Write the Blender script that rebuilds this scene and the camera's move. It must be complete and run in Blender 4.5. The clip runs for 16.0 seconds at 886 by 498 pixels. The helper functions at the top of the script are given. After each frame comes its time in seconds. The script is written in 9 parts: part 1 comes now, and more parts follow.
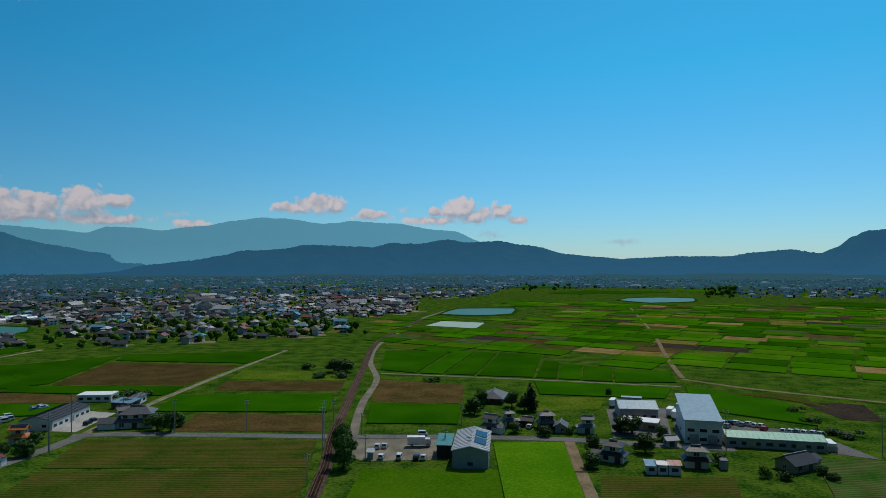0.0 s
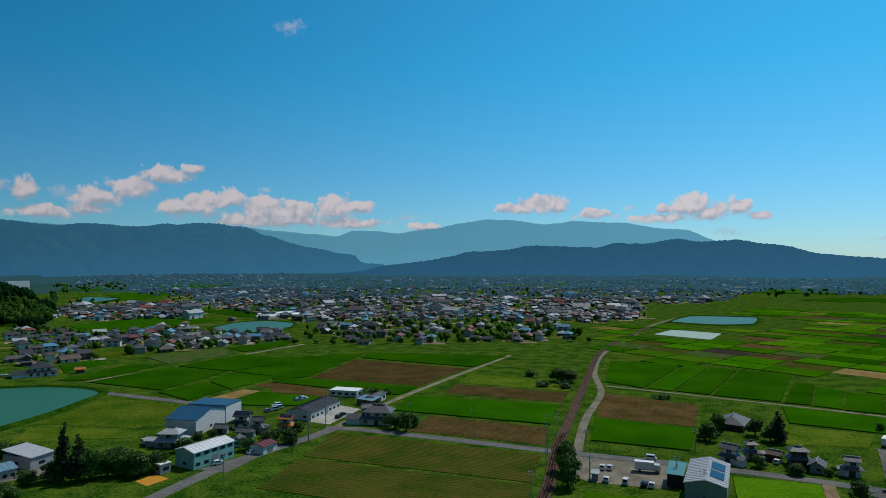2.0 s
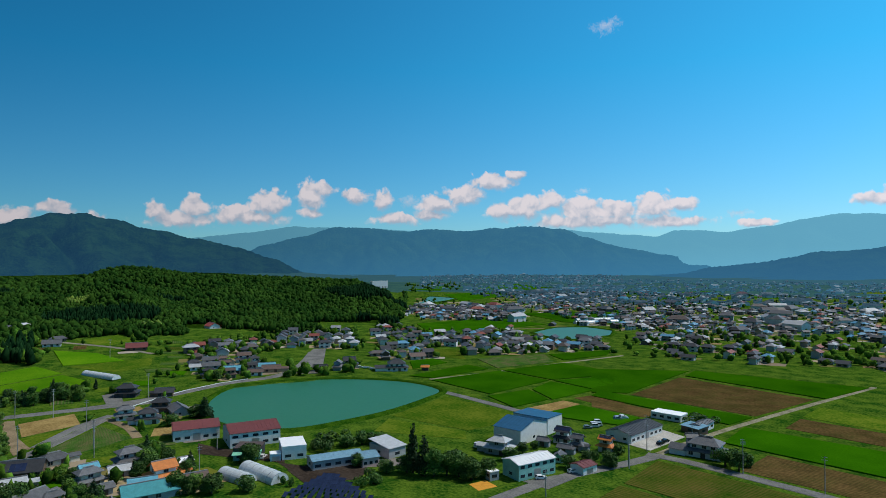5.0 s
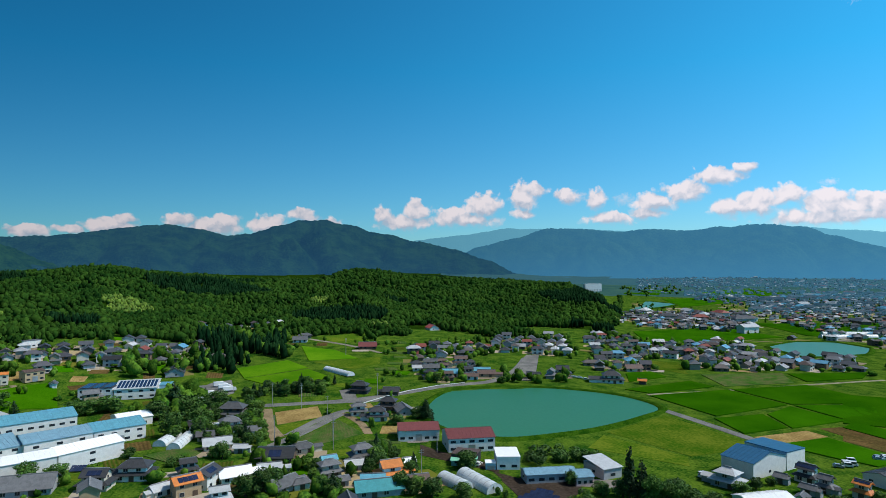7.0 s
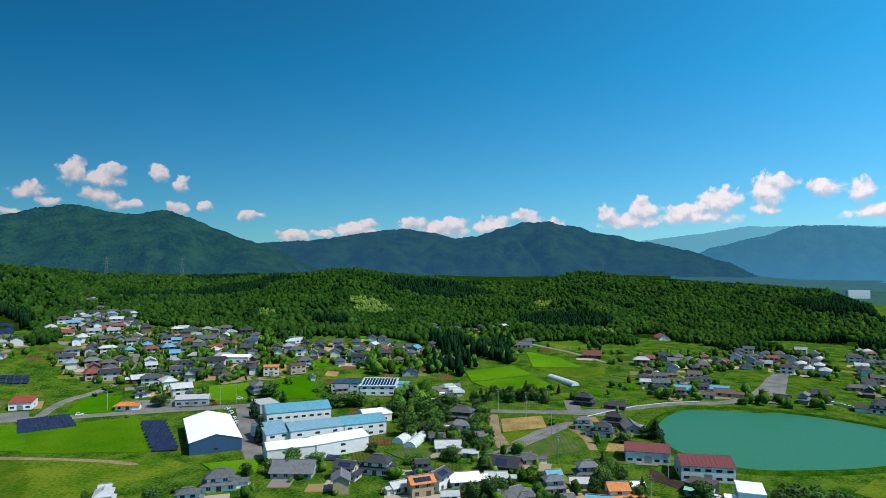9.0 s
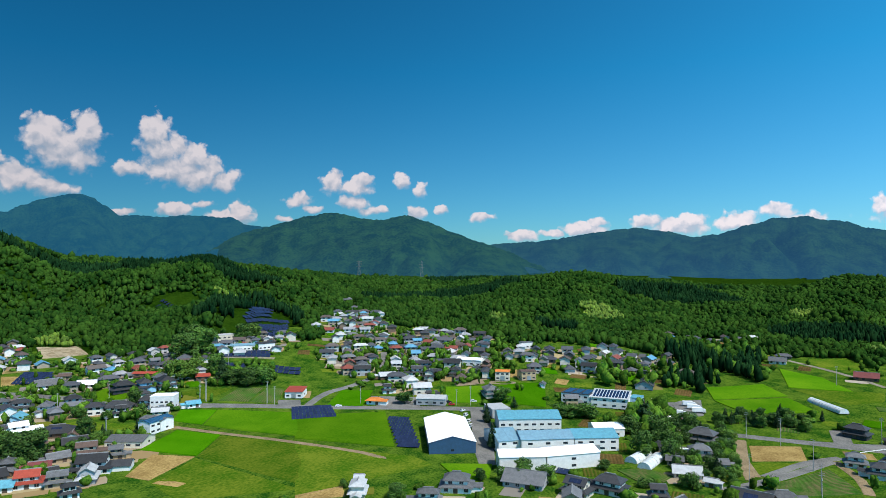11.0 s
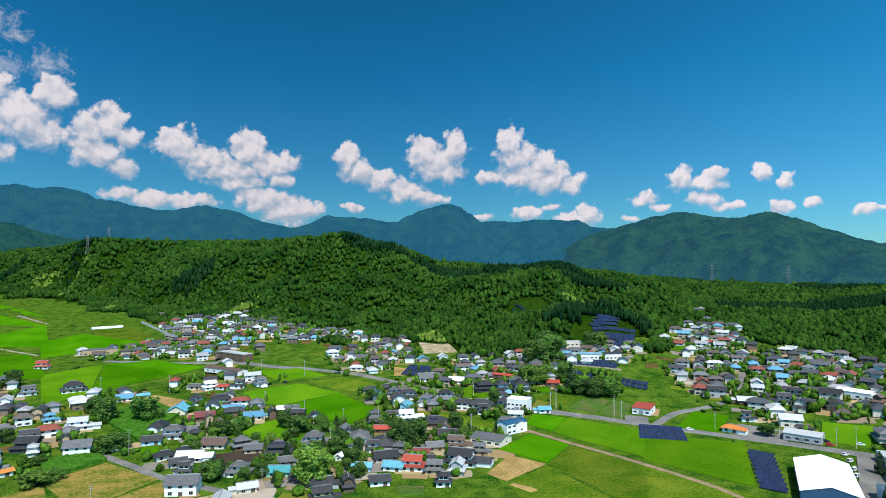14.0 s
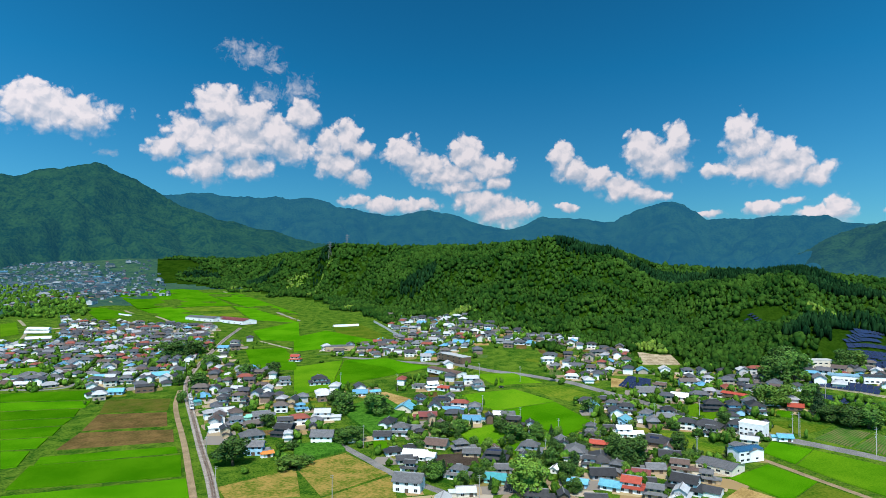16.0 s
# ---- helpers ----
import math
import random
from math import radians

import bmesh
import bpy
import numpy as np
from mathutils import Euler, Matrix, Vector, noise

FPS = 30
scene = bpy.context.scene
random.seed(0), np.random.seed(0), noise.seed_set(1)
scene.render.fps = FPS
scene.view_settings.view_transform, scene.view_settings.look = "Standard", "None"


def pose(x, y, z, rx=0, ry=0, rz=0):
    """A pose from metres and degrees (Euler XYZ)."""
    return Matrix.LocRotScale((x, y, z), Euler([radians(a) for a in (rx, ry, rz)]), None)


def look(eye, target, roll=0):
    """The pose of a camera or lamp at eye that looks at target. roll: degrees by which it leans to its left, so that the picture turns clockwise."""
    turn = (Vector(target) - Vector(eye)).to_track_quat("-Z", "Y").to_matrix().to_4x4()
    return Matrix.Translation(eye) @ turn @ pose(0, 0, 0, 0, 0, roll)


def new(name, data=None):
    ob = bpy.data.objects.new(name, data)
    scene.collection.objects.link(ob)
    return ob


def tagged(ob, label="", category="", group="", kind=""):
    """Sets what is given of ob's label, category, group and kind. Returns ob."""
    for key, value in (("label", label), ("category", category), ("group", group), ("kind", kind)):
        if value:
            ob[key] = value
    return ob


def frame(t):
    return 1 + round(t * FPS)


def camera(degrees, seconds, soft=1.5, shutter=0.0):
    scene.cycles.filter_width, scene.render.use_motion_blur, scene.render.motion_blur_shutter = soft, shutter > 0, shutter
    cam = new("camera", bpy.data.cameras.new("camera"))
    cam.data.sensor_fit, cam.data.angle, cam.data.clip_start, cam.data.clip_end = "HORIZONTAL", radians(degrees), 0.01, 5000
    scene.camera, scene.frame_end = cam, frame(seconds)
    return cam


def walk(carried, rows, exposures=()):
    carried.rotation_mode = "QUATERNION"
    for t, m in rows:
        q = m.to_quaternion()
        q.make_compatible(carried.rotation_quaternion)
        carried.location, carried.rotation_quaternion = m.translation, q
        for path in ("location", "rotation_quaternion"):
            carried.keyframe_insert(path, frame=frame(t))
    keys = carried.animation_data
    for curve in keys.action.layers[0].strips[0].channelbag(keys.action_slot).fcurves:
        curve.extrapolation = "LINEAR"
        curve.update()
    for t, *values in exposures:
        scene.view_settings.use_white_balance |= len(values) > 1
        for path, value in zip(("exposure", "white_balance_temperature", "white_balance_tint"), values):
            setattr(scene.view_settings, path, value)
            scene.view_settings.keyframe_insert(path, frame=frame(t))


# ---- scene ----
cam = camera(69.46, 16.0, soft=0.5)
# seconds, x, y, z, heading, pitch, roll
PATH = [
    (0.0, 0.00, 0.00, 62.00, 0.00, 1.12, 0.07),
    (0.5, 0.01, 0.16, 63.28, 5.04, 1.11, 0.02),
    (1.0, 0.01, 0.32, 64.57, 10.08, 1.10, 0.04),
    (1.5, 0.01, 0.47, 65.86, 15.01, 1.11, 0.05),
    (2.0, -0.01, 0.61, 67.16, 19.76, 1.12, 0.07),
    (2.5, -0.04, 0.74, 68.46, 24.51, 1.14, 0.06),
    (3.0, -0.07, 0.86, 69.77, 29.26, 1.16, 0.03),
    (3.5, -0.12, 0.98, 71.09, 34.00, 1.15, 0.07),
    (6.0, -0.48, 1.42, 77.74, 56.92, 1.21, 0.06),
    (6.5, -0.58, 1.49, 79.08, 61.71, 1.23, 0.05),
    (7.0, -0.69, 1.55, 80.43, 66.56, 1.24, 0.06),
    (7.5, -0.81, 1.59, 81.79, 71.42, 1.25, 0.04),
    (8.0, -0.94, 1.63, 83.15, 76.39, 1.28, 0.03),
    (10.5, -1.72, 1.71, 90.04, 101.44, 1.31, 0.12),
    (11.0, -1.90, 1.70, 91.44, 106.65, 1.32, 0.15),
    (11.5, -2.10, 1.68, 92.83, 112.15, 1.30, 0.18),
    (12.0, -2.30, 1.65, 94.24, 117.32, 1.31, 0.21),
    (12.5, -2.51, 1.62, 95.65, 122.38, 1.34, 0.13),
    (13.0, -2.73, 1.57, 97.07, 127.33, 1.36, 0.09),
    (13.5, -2.96, 1.52, 98.49, 132.13, 1.36, 0.04),
    (14.0, -3.21, 1.46, 99.91, 136.95, 1.39, 0.06),
    (14.5, -3.45, 1.39, 101.34, 141.85, 1.42, 0.05),
    (15.0, -3.71, 1.32, 102.78, 146.72, 1.44, 0.05),
    (15.5, -3.98, 1.23, 104.22, 151.37, 1.45, 0.08),
    (16.0, -4.26, 1.14, 105.67, 156.04, 1.44, 0.07),
]
walk(cam, [(t, pose(x, y, z, 90 + p, r, a)) for t, x, y, z, a, p, r in PATH],
     exposures=[(0.0, -1.25), (3.5, -0.9), (7.0, -0.35), (11.0, 0.05), (16.0, 0.3)])

# ---- sky and sun ----
SUN_HEADING, SUN_HEIGHT = 27.0, 54.0
world = bpy.data.worlds.new("sky")
scene.world = world
world.use_nodes = True
sky = world.node_tree.nodes.new("ShaderNodeTexSky")
sky.sky_type, sky.sun_disc = "NISHITA", False
sky.sun_elevation, sky.sun_rotation = radians(SUN_HEIGHT), radians(SUN_HEADING)
sky.altitude, sky.air_density, sky.dust_density, sky.ozone_density = 600, 1.0, 0.2, 3.0
CLOUDS = []


def cloud(heading, rise, wide, tall, wispy=0.0):
    """A cumulus of the sky: its heading, height over the horizon, width and height in degrees."""
    CLOUDS.append((heading, rise, wide, tall, wispy))


cloud(13.3, 4.68, 3.0, 1.0)
cloud(11.0, 5.09, 4.1, 1.5)
cloud(9.5, 4.79, 1.5, 1.1)
cloud(6.5, 4.13, 3.5, 0.9)
cloud(1.2, 3.69, 4.9, 0.9)
cloud(0.5, 4.38, 2.0, 0.8)
cloud(-1.5, 4.70, 2.9, 2.0)
cloud(-2.9, 4.08, 3.4, 1.5)
cloud(-5.1, 4.43, 1.9, 1.4)
cloud(-6.7, 3.72, 1.9, 0.7)
cloud(3.5, 4.61, 1.1, 0.5, wispy=0.5)
cloud(21.5, 3.11, 2.9, 0.7)
cloud(-4.1, 2.49, 2.9, 0.6, wispy=0.7)
cloud(-15.7, 1.72, 3.7, 0.6, wispy=0.9)
cloud(81.8, 3.44, 2.9, 1.6)
cloud(78.8, 4.22, 2.6, 1.2)
cloud(77.0, 3.56, 2.7, 1.1)
cloud(72.0, 4.25, 1.7, 1.7)
cloud(68.9, 4.60, 2.1, 2.1)
cloud(70.1, 3.69, 5.8, 1.5)
cloud(65.7, 4.25, 2.5, 1.8)
cloud(62.9, 5.03, 3.0, 2.5)
cloud(64.2, 3.86, 6.0, 1.3)
cloud(59.4, 5.80, 2.3, 2.8)
cloud(58.4, 6.41, 2.0, 1.3)
cloud(59.4, 4.39, 2.5, 1.0)
cloud(55.6, 5.81, 2.6, 1.4, wispy=0.2)
cloud(53.1, 5.55, 1.6, 1.7)
cloud(52.1, 3.88, 4.5, 1.1)
cloud(50.7, 5.48, 1.8, 1.0, wispy=0.5)
cloud(48.1, 5.14, 3.5, 1.5)
cloud(45.6, 6.09, 4.1, 1.8)
cloud(43.2, 7.11, 3.8, 1.5)
cloud(41.3, 7.63, 2.1, 0.8)
cloud(48.6, 4.35, 3.0, 1.2)
cloud(42.5, 4.55, 2.9, 1.7)
cloud(40.3, 4.85, 3.7, 2.1)
cloud(38.0, 5.40, 2.3, 1.9)
cloud(35.4, 4.47, 5.3, 2.1)
cloud(32.4, 4.46, 4.2, 1.8)
cloud(29.5, 4.71, 3.6, 2.2)
cloud(27.1, 4.96, 1.9, 1.1)
cloud(34.5, 3.60, 10.8, 1.4)
cloud(28.3, 3.42, 6.3, 1.1)
cloud(35.4, 6.25, 1.1, 0.7, wispy=0.4)
cloud(22.9, 3.90, 1.7, 0.6, wispy=0.5)
cloud(119.4, 5.65, 2.1, 1.2)
cloud(118.2, 4.87, 1.7, 0.7)
cloud(120.5, 3.94, 1.6, 0.7)
cloud(116.4, 7.14, 2.1, 1.8)
cloud(114.4, 6.90, 2.5, 1.7)
cloud(113.6, 7.50, 1.6, 1.1)
cloud(114.4, 5.49, 2.6, 1.3)
cloud(112.9, 4.79, 2.5, 0.8)
cloud(110.2, 7.50, 1.3, 1.8, wispy=0.2)
cloud(108.8, 6.59, 1.2, 1.4, wispy=0.2)
cloud(108.8, 4.68, 1.9, 1.1)
cloud(106.9, 4.87, 1.2, 0.7)
cloud(103.1, 4.18, 2.3, 0.7)
cloud(99.6, 2.41, 2.9, 1.1)
cloud(97.0, 2.67, 2.4, 0.8)
cloud(94.2, 3.07, 3.7, 1.3)
cloud(93.1, 3.53, 1.8, 0.9)
cloud(88.9, 3.57, 2.6, 1.2)
cloud(86.4, 3.13, 4.9, 1.6)
cloud(85.5, 3.56, 2.4, 1.3)
cloud(82.4, 3.37, 2.3, 1.3)
cloud(175.3, 13.47, 4.2, 3.2)
cloud(172.9, 12.57, 4.0, 3.3)
cloud(177.2, 10.85, 4.9, 3.2)
cloud(179.6, 9.66, 2.8, 1.8)
cloud(173.8, 10.68, 6.9, 4.2)
cloud(170.7, 11.36, 4.1, 3.8)
cloud(168.4, 12.91, 2.8, 2.4)
cloud(169.3, 10.04, 3.7, 2.4)
cloud(176.3, 8.45, 3.8, 2.8)
cloud(172.9, 8.43, 4.0, 1.9)
cloud(178.6, 7.80, 1.4, 0.8)
cloud(166.0, 10.69, 2.4, 2.7)
cloud(164.6, 11.23, 2.4, 3.0)
cloud(163.4, 10.22, 2.4, 2.0)
cloud(165.5, 9.03, 3.8, 2.5)
cloud(163.8, 7.77, 2.3, 1.7)
cloud(164.8, 12.32, 0.7, 1.0, wispy=0.3)
cloud(159.7, 9.95, 3.0, 2.8)
cloud(157.6, 8.90, 4.5, 2.2)
cloud(153.9, 9.94, 3.0, 3.0)
cloud(155.6, 8.04, 6.0, 2.5)
cloud(152.1, 8.56, 4.1, 2.5)
cloud(151.1, 7.31, 2.5, 1.3)
cloud(154.6, 7.04, 4.5, 1.5)
cloud(163.6, 5.82, 2.9, 1.1)
cloud(161.6, 5.36, 4.4, 1.4)
cloud(158.6, 5.30, 4.5, 1.3)
cloud(152.6, 5.55, 4.6, 2.1)
cloud(150.6, 4.79, 6.1, 2.6)
cloud(153.6, 6.05, 3.0, 1.4)
cloud(145.0, 5.11, 1.9, 0.8)
cloud(145.5, 9.50, 2.0, 2.5)
cloud(144.5, 8.25, 3.0, 2.1)
cloud(142.5, 7.57, 3.0, 2.1)
cloud(140.5, 6.68, 3.9, 1.9)
cloud(139.1, 6.16, 2.4, 1.1)
cloud(138.6, 10.04, 2.9, 2.5)
cloud(137.6, 9.28, 4.3, 3.4)
cloud(135.9, 10.41, 2.2, 2.8)
cloud(136.7, 8.28, 3.8, 2.1)
cloud(138.1, 5.89, 2.9, 1.1)
cloud(130.9, 10.81, 2.3, 2.9)
cloud(130.2, 9.61, 3.5, 2.5)
cloud(127.8, 9.13, 2.1, 2.3)
cloud(129.3, 7.94, 5.7, 2.4)
cloud(132.9, 7.74, 2.7, 1.3)
cloud(126.8, 8.24, 2.5, 1.9)
cloud(125.5, 7.17, 2.5, 1.7)
cloud(128.0, 7.41, 3.8, 2.0)
cloud(133.4, 4.22, 2.8, 0.7)
cloud(129.4, 4.58, 2.6, 1.3)
cloud(127.2, 5.06, 1.8, 0.8)
cloud(124.1, 4.49, 2.0, 2.3)
cloud(125.6, 4.09, 2.5, 1.3)
cloud(187.4, 11.90, 7.6, 3.2)
cloud(189.0, 12.30, 3.8, 3.2)
cloud(185.7, 11.70, 3.8, 2.8)
cloud(183.7, 8.94, 1.5, 0.6, wispy=0.9)
cloud(172.5, 17.73, 4.0, 1.9, wispy=0.9)
cloud(170.9, 16.80, 2.3, 1.1, wispy=0.9)
cloud(174.3, 18.17, 2.2, 1.4, wispy=1)
cloud(171.6, 14.72, 2.7, 1.7, wispy=0.9)
cloud(168.9, 15.18, 2.8, 2.4, wispy=0.9)
cloud(33.3, 19.91, 2.8, 1.2, wispy=0.9)


def build_sky():
    tree = world.node_tree
    nodes, links = tree.nodes, tree.links

    def calc(kind, a, b=None, c=None, clamp=False):
        n = nodes.new("ShaderNodeMath")
        n.operation, n.use_clamp = kind, clamp
        for k, v in enumerate((a, b, c)):
            if v is not None:
                if isinstance(v, (int, float)):
                    n.inputs[k].default_value = v
                else:
                    links.new(v, n.inputs[k])
        return n.outputs[0]

    def vec(kind, a, b=None, c=None):
        n = nodes.new("ShaderNodeVectorMath")
        n.operation = kind
        for k, v in enumerate((a, b, c)):
            if v is not None:
                if isinstance(v, tuple):
                    n.inputs[k].default_value = v
                else:
                    links.new(v, n.inputs[k])
        return n.outputs["Value"] if kind == "LENGTH" else n.outputs["Vector"]

    def fbm(vector, scale, detail, rough=0.55, colour=False):
        n = nodes.new("ShaderNodeTexNoise")
        n.inputs["Scale"].default_value, n.inputs["Detail"].default_value, n.inputs["Roughness"].default_value = scale, detail, rough
        links.new(vector, n.inputs["Vector"])
        return n.outputs["Color"] if colour else n.outputs["Fac"]

    def mix(f, a, b):
        n = nodes.new("ShaderNodeMix")
        n.data_type = "RGBA"
        for socket, v in (("Factor", f), ("A", a), ("B", b)):
            if isinstance(v, tuple):
                n.inputs[socket].default_value = (*v, 1)
            else:
                links.new(v, n.inputs[socket])
        return n.outputs["Result"]

    # heading (counted from 75 degrees) and height over the horizon, in degrees
    coord = nodes.new("ShaderNodeTexCoord")
    turn = nodes.new("ShaderNodeVectorRotate")
    turn.rotation_type = "Z_AXIS"
    turn.inputs["Angle"].default_value = radians(-75)
    links.new(coord.outputs["Generated"], turn.inputs["Vector"])
    xyz = nodes.new("ShaderNodeSeparateXYZ")
    links.new(turn.outputs[0], xyz.inputs[0])
    head = calc("MULTIPLY", calc("ARCTAN2", calc("MULTIPLY", xyz.outputs[0], -1), xyz.outputs[1]), 57.29578)
    rise = calc("MULTIPLY", calc("ARCSINE", xyz.outputs[2]), 57.29578)
    pack = nodes.new("ShaderNodeCombineXYZ")
    links.new(head, pack.inputs[0])
    links.new(rise, pack.inputs[1])
    flat = pack.outputs[0]
    swirl = vec("MULTIPLY", vec("SUBTRACT", fbm(flat, 0.6, 4, colour=True), (0.5, 0.5, 0.5)), (1.3, 1.0, 0))
    bent = vec("ADD", flat, swirl)
    field = thin = low = None
    for heading, up, wide, tall, wispy in CLOUDS:
        sx, sy = 1.46 / wide, 1.46 / tall
        q = vec("MULTIPLY_ADD", bent, (sx, sy, 0), ((75 - heading) * sx, (tall * 0.05 - up) * sy, 0))
        near = calc("SUBTRACT", 1.0 - 0.25 * wispy, vec("LENGTH", q))
        if wispy > 0.3:
            thin = near if thin is None else calc("MAXIMUM", thin, near)
            continue
        base_near = calc("SUBTRACT", 1.0, vec("LENGTH", vec("ADD", q, (0.1, 0.55, 0))))
        field = near if field is None else calc("MAXIMUM", field, near)
        low = base_near if low is None else calc("MAXIMUM", low, base_near)
    # how far a spot lies towards the sunlit upper side of its heap
    level = calc("MULTIPLY", calc("SUBTRACT", field, low), 1.7)

    def puffs(vector):
        n = nodes.new("ShaderNodeTexVoronoi")
        n.feature = "SMOOTH_F1"
        n.inputs["Scale"].default_value, n.inputs["Detail"].default_value, n.inputs["Roughness"].default_value = 0.95, 2.5, 0.5
        n.inputs["Smoothness"].default_value = 0.35
        links.new(vector, n.inputs["Vector"])
        return n.outputs["Distance"]

    ragged = fbm(flat, 1.5, 8, 0.6)
    heap = puffs(bent)
    heap_up = puffs(vec("ADD", bent, (0.22, 0.5, 0)))
    dense = calc("MULTIPLY_ADD", calc("SUBTRACT", 0.78, heap), 0.5, calc("MULTIPLY_ADD", calc("SUBTRACT", ragged, 0.5), 0.5, field))
    cover = nodes.new("ShaderNodeMapRange")
    cover.interpolation_type = "SMOOTHSTEP"
    cover.inputs["From Min"].default_value = 0.0
    links.new(calc("MULTIPLY_ADD", calc("MULTIPLY_ADD", level, -0.5, 0.5, clamp=True), 0.55, 0.24), cover.inputs["From Max"])
    links.new(dense, cover.inputs["Value"])
    veil = calc("MULTIPLY", calc("MULTIPLY_ADD", calc("SUBTRACT", fbm(bent, 1.6, 8, 0.7), 0.5), 3.0, thin), 0.9, clamp=True)
    share = calc("MAXIMUM", calc("MULTIPLY", cover.outputs[0], 0.96), calc("MULTIPLY", veil, 0.6))
    # sunlit tops, bluish hollows and bases
    lit = calc("MULTIPLY_ADD", calc("SUBTRACT", heap_up, heap), 1.1, calc("MULTIPLY_ADD", level, 0.6, 0.4), clamp=True)
    near_ground = calc("SUBTRACT", 1.25, calc("MULTIPLY", rise, 0.14), clamp=True)
    tint = mix(lit, (4.2, 4.8, 5.9), mix(near_ground, (8.0, 7.5, 7.9), (7.9, 7.2, 7.55)))
    # the sky is brightest on the sun's side
    glow = nodes.new("ShaderNodeVectorMath")
    glow.operation = "DOT_PRODUCT"
    links.new(coord.outputs["Generated"], glow.inputs[0])
    glow.inputs[1].default_value = (math.sin(radians(SUN_HEADING)), math.cos(radians(SUN_HEADING)), 0)
    side = calc("MULTIPLY_ADD", glow.outputs["Value"], calc("MULTIPLY_ADD", glow.outputs["Value"], -0.07, 0.86), 1.44)
    veiled = calc("MULTIPLY_ADD", glow.outputs["Value"], 0.45, 1.25)
    side = calc("MULTIPLY", side, calc("MULTIPLY_ADD", calc("MULTIPLY", calc("SUBTRACT", rise, 8), glow.outputs["Value"]), 0.010, 1.0))
    sunny = calc("MULTIPLY_ADD", glow.outputs["Value"], 0.5, 0.5, clamp=True)
    blue = nodes.new("ShaderNodeMix")
    blue.data_type, blue.blend_type = "RGBA", "MULTIPLY"
    blue.inputs["Factor"].default_value = 1
    links.new(sky.outputs[0], blue.inputs["A"])
    high = calc("MULTIPLY", rise, 0.06, clamp=True)
    links.new(mix(sunny, mix(high, (0.33, 0.80, 1.02), (0.08, 0.90, 1.24)), mix(high, (0.52, 0.76, 0.98), (0.18, 0.98, 1.09))), blue.inputs["B"])
    over = calc("MULTIPLY", calc("SUBTRACT", rise, 34), 0.04, clamp=True)
    links.new(mix(over, blue.inputs["B"].links[0].from_socket, (1.5, 1.25, 1.0)), blue.inputs["B"])
    def scaled(colour, by):
        n = nodes.new("ShaderNodeVectorMath")
        n.operation = "SCALE"
        links.new(colour, n.inputs[0])
        links.new(by, n.inputs["Scale"])
        return n.outputs["Vector"]

    links.new(mix(share, scaled(blue.outputs["Result"], side), scaled(tint, veiled)), nodes["Background"].inputs[0])
    nodes["Background"].inputs[1].default_value = 0.1


build_sky()
lamp = bpy.data.lights.new("sun", "SUN")
lamp.energy, lamp.angle, lamp.color = 5.0, radians(0.55), (1.0, 0.96, 0.88)
sun = new("sun", lamp)
se, sh = radians(SUN_HEIGHT), radians(SUN_HEADING)
sun.matrix_basis = look((0, 0, 500), Vector((0, 0, 500)) - Vector((math.sin(sh) * math.cos(se), math.cos(sh) * math.cos(se), math.sin(se))))


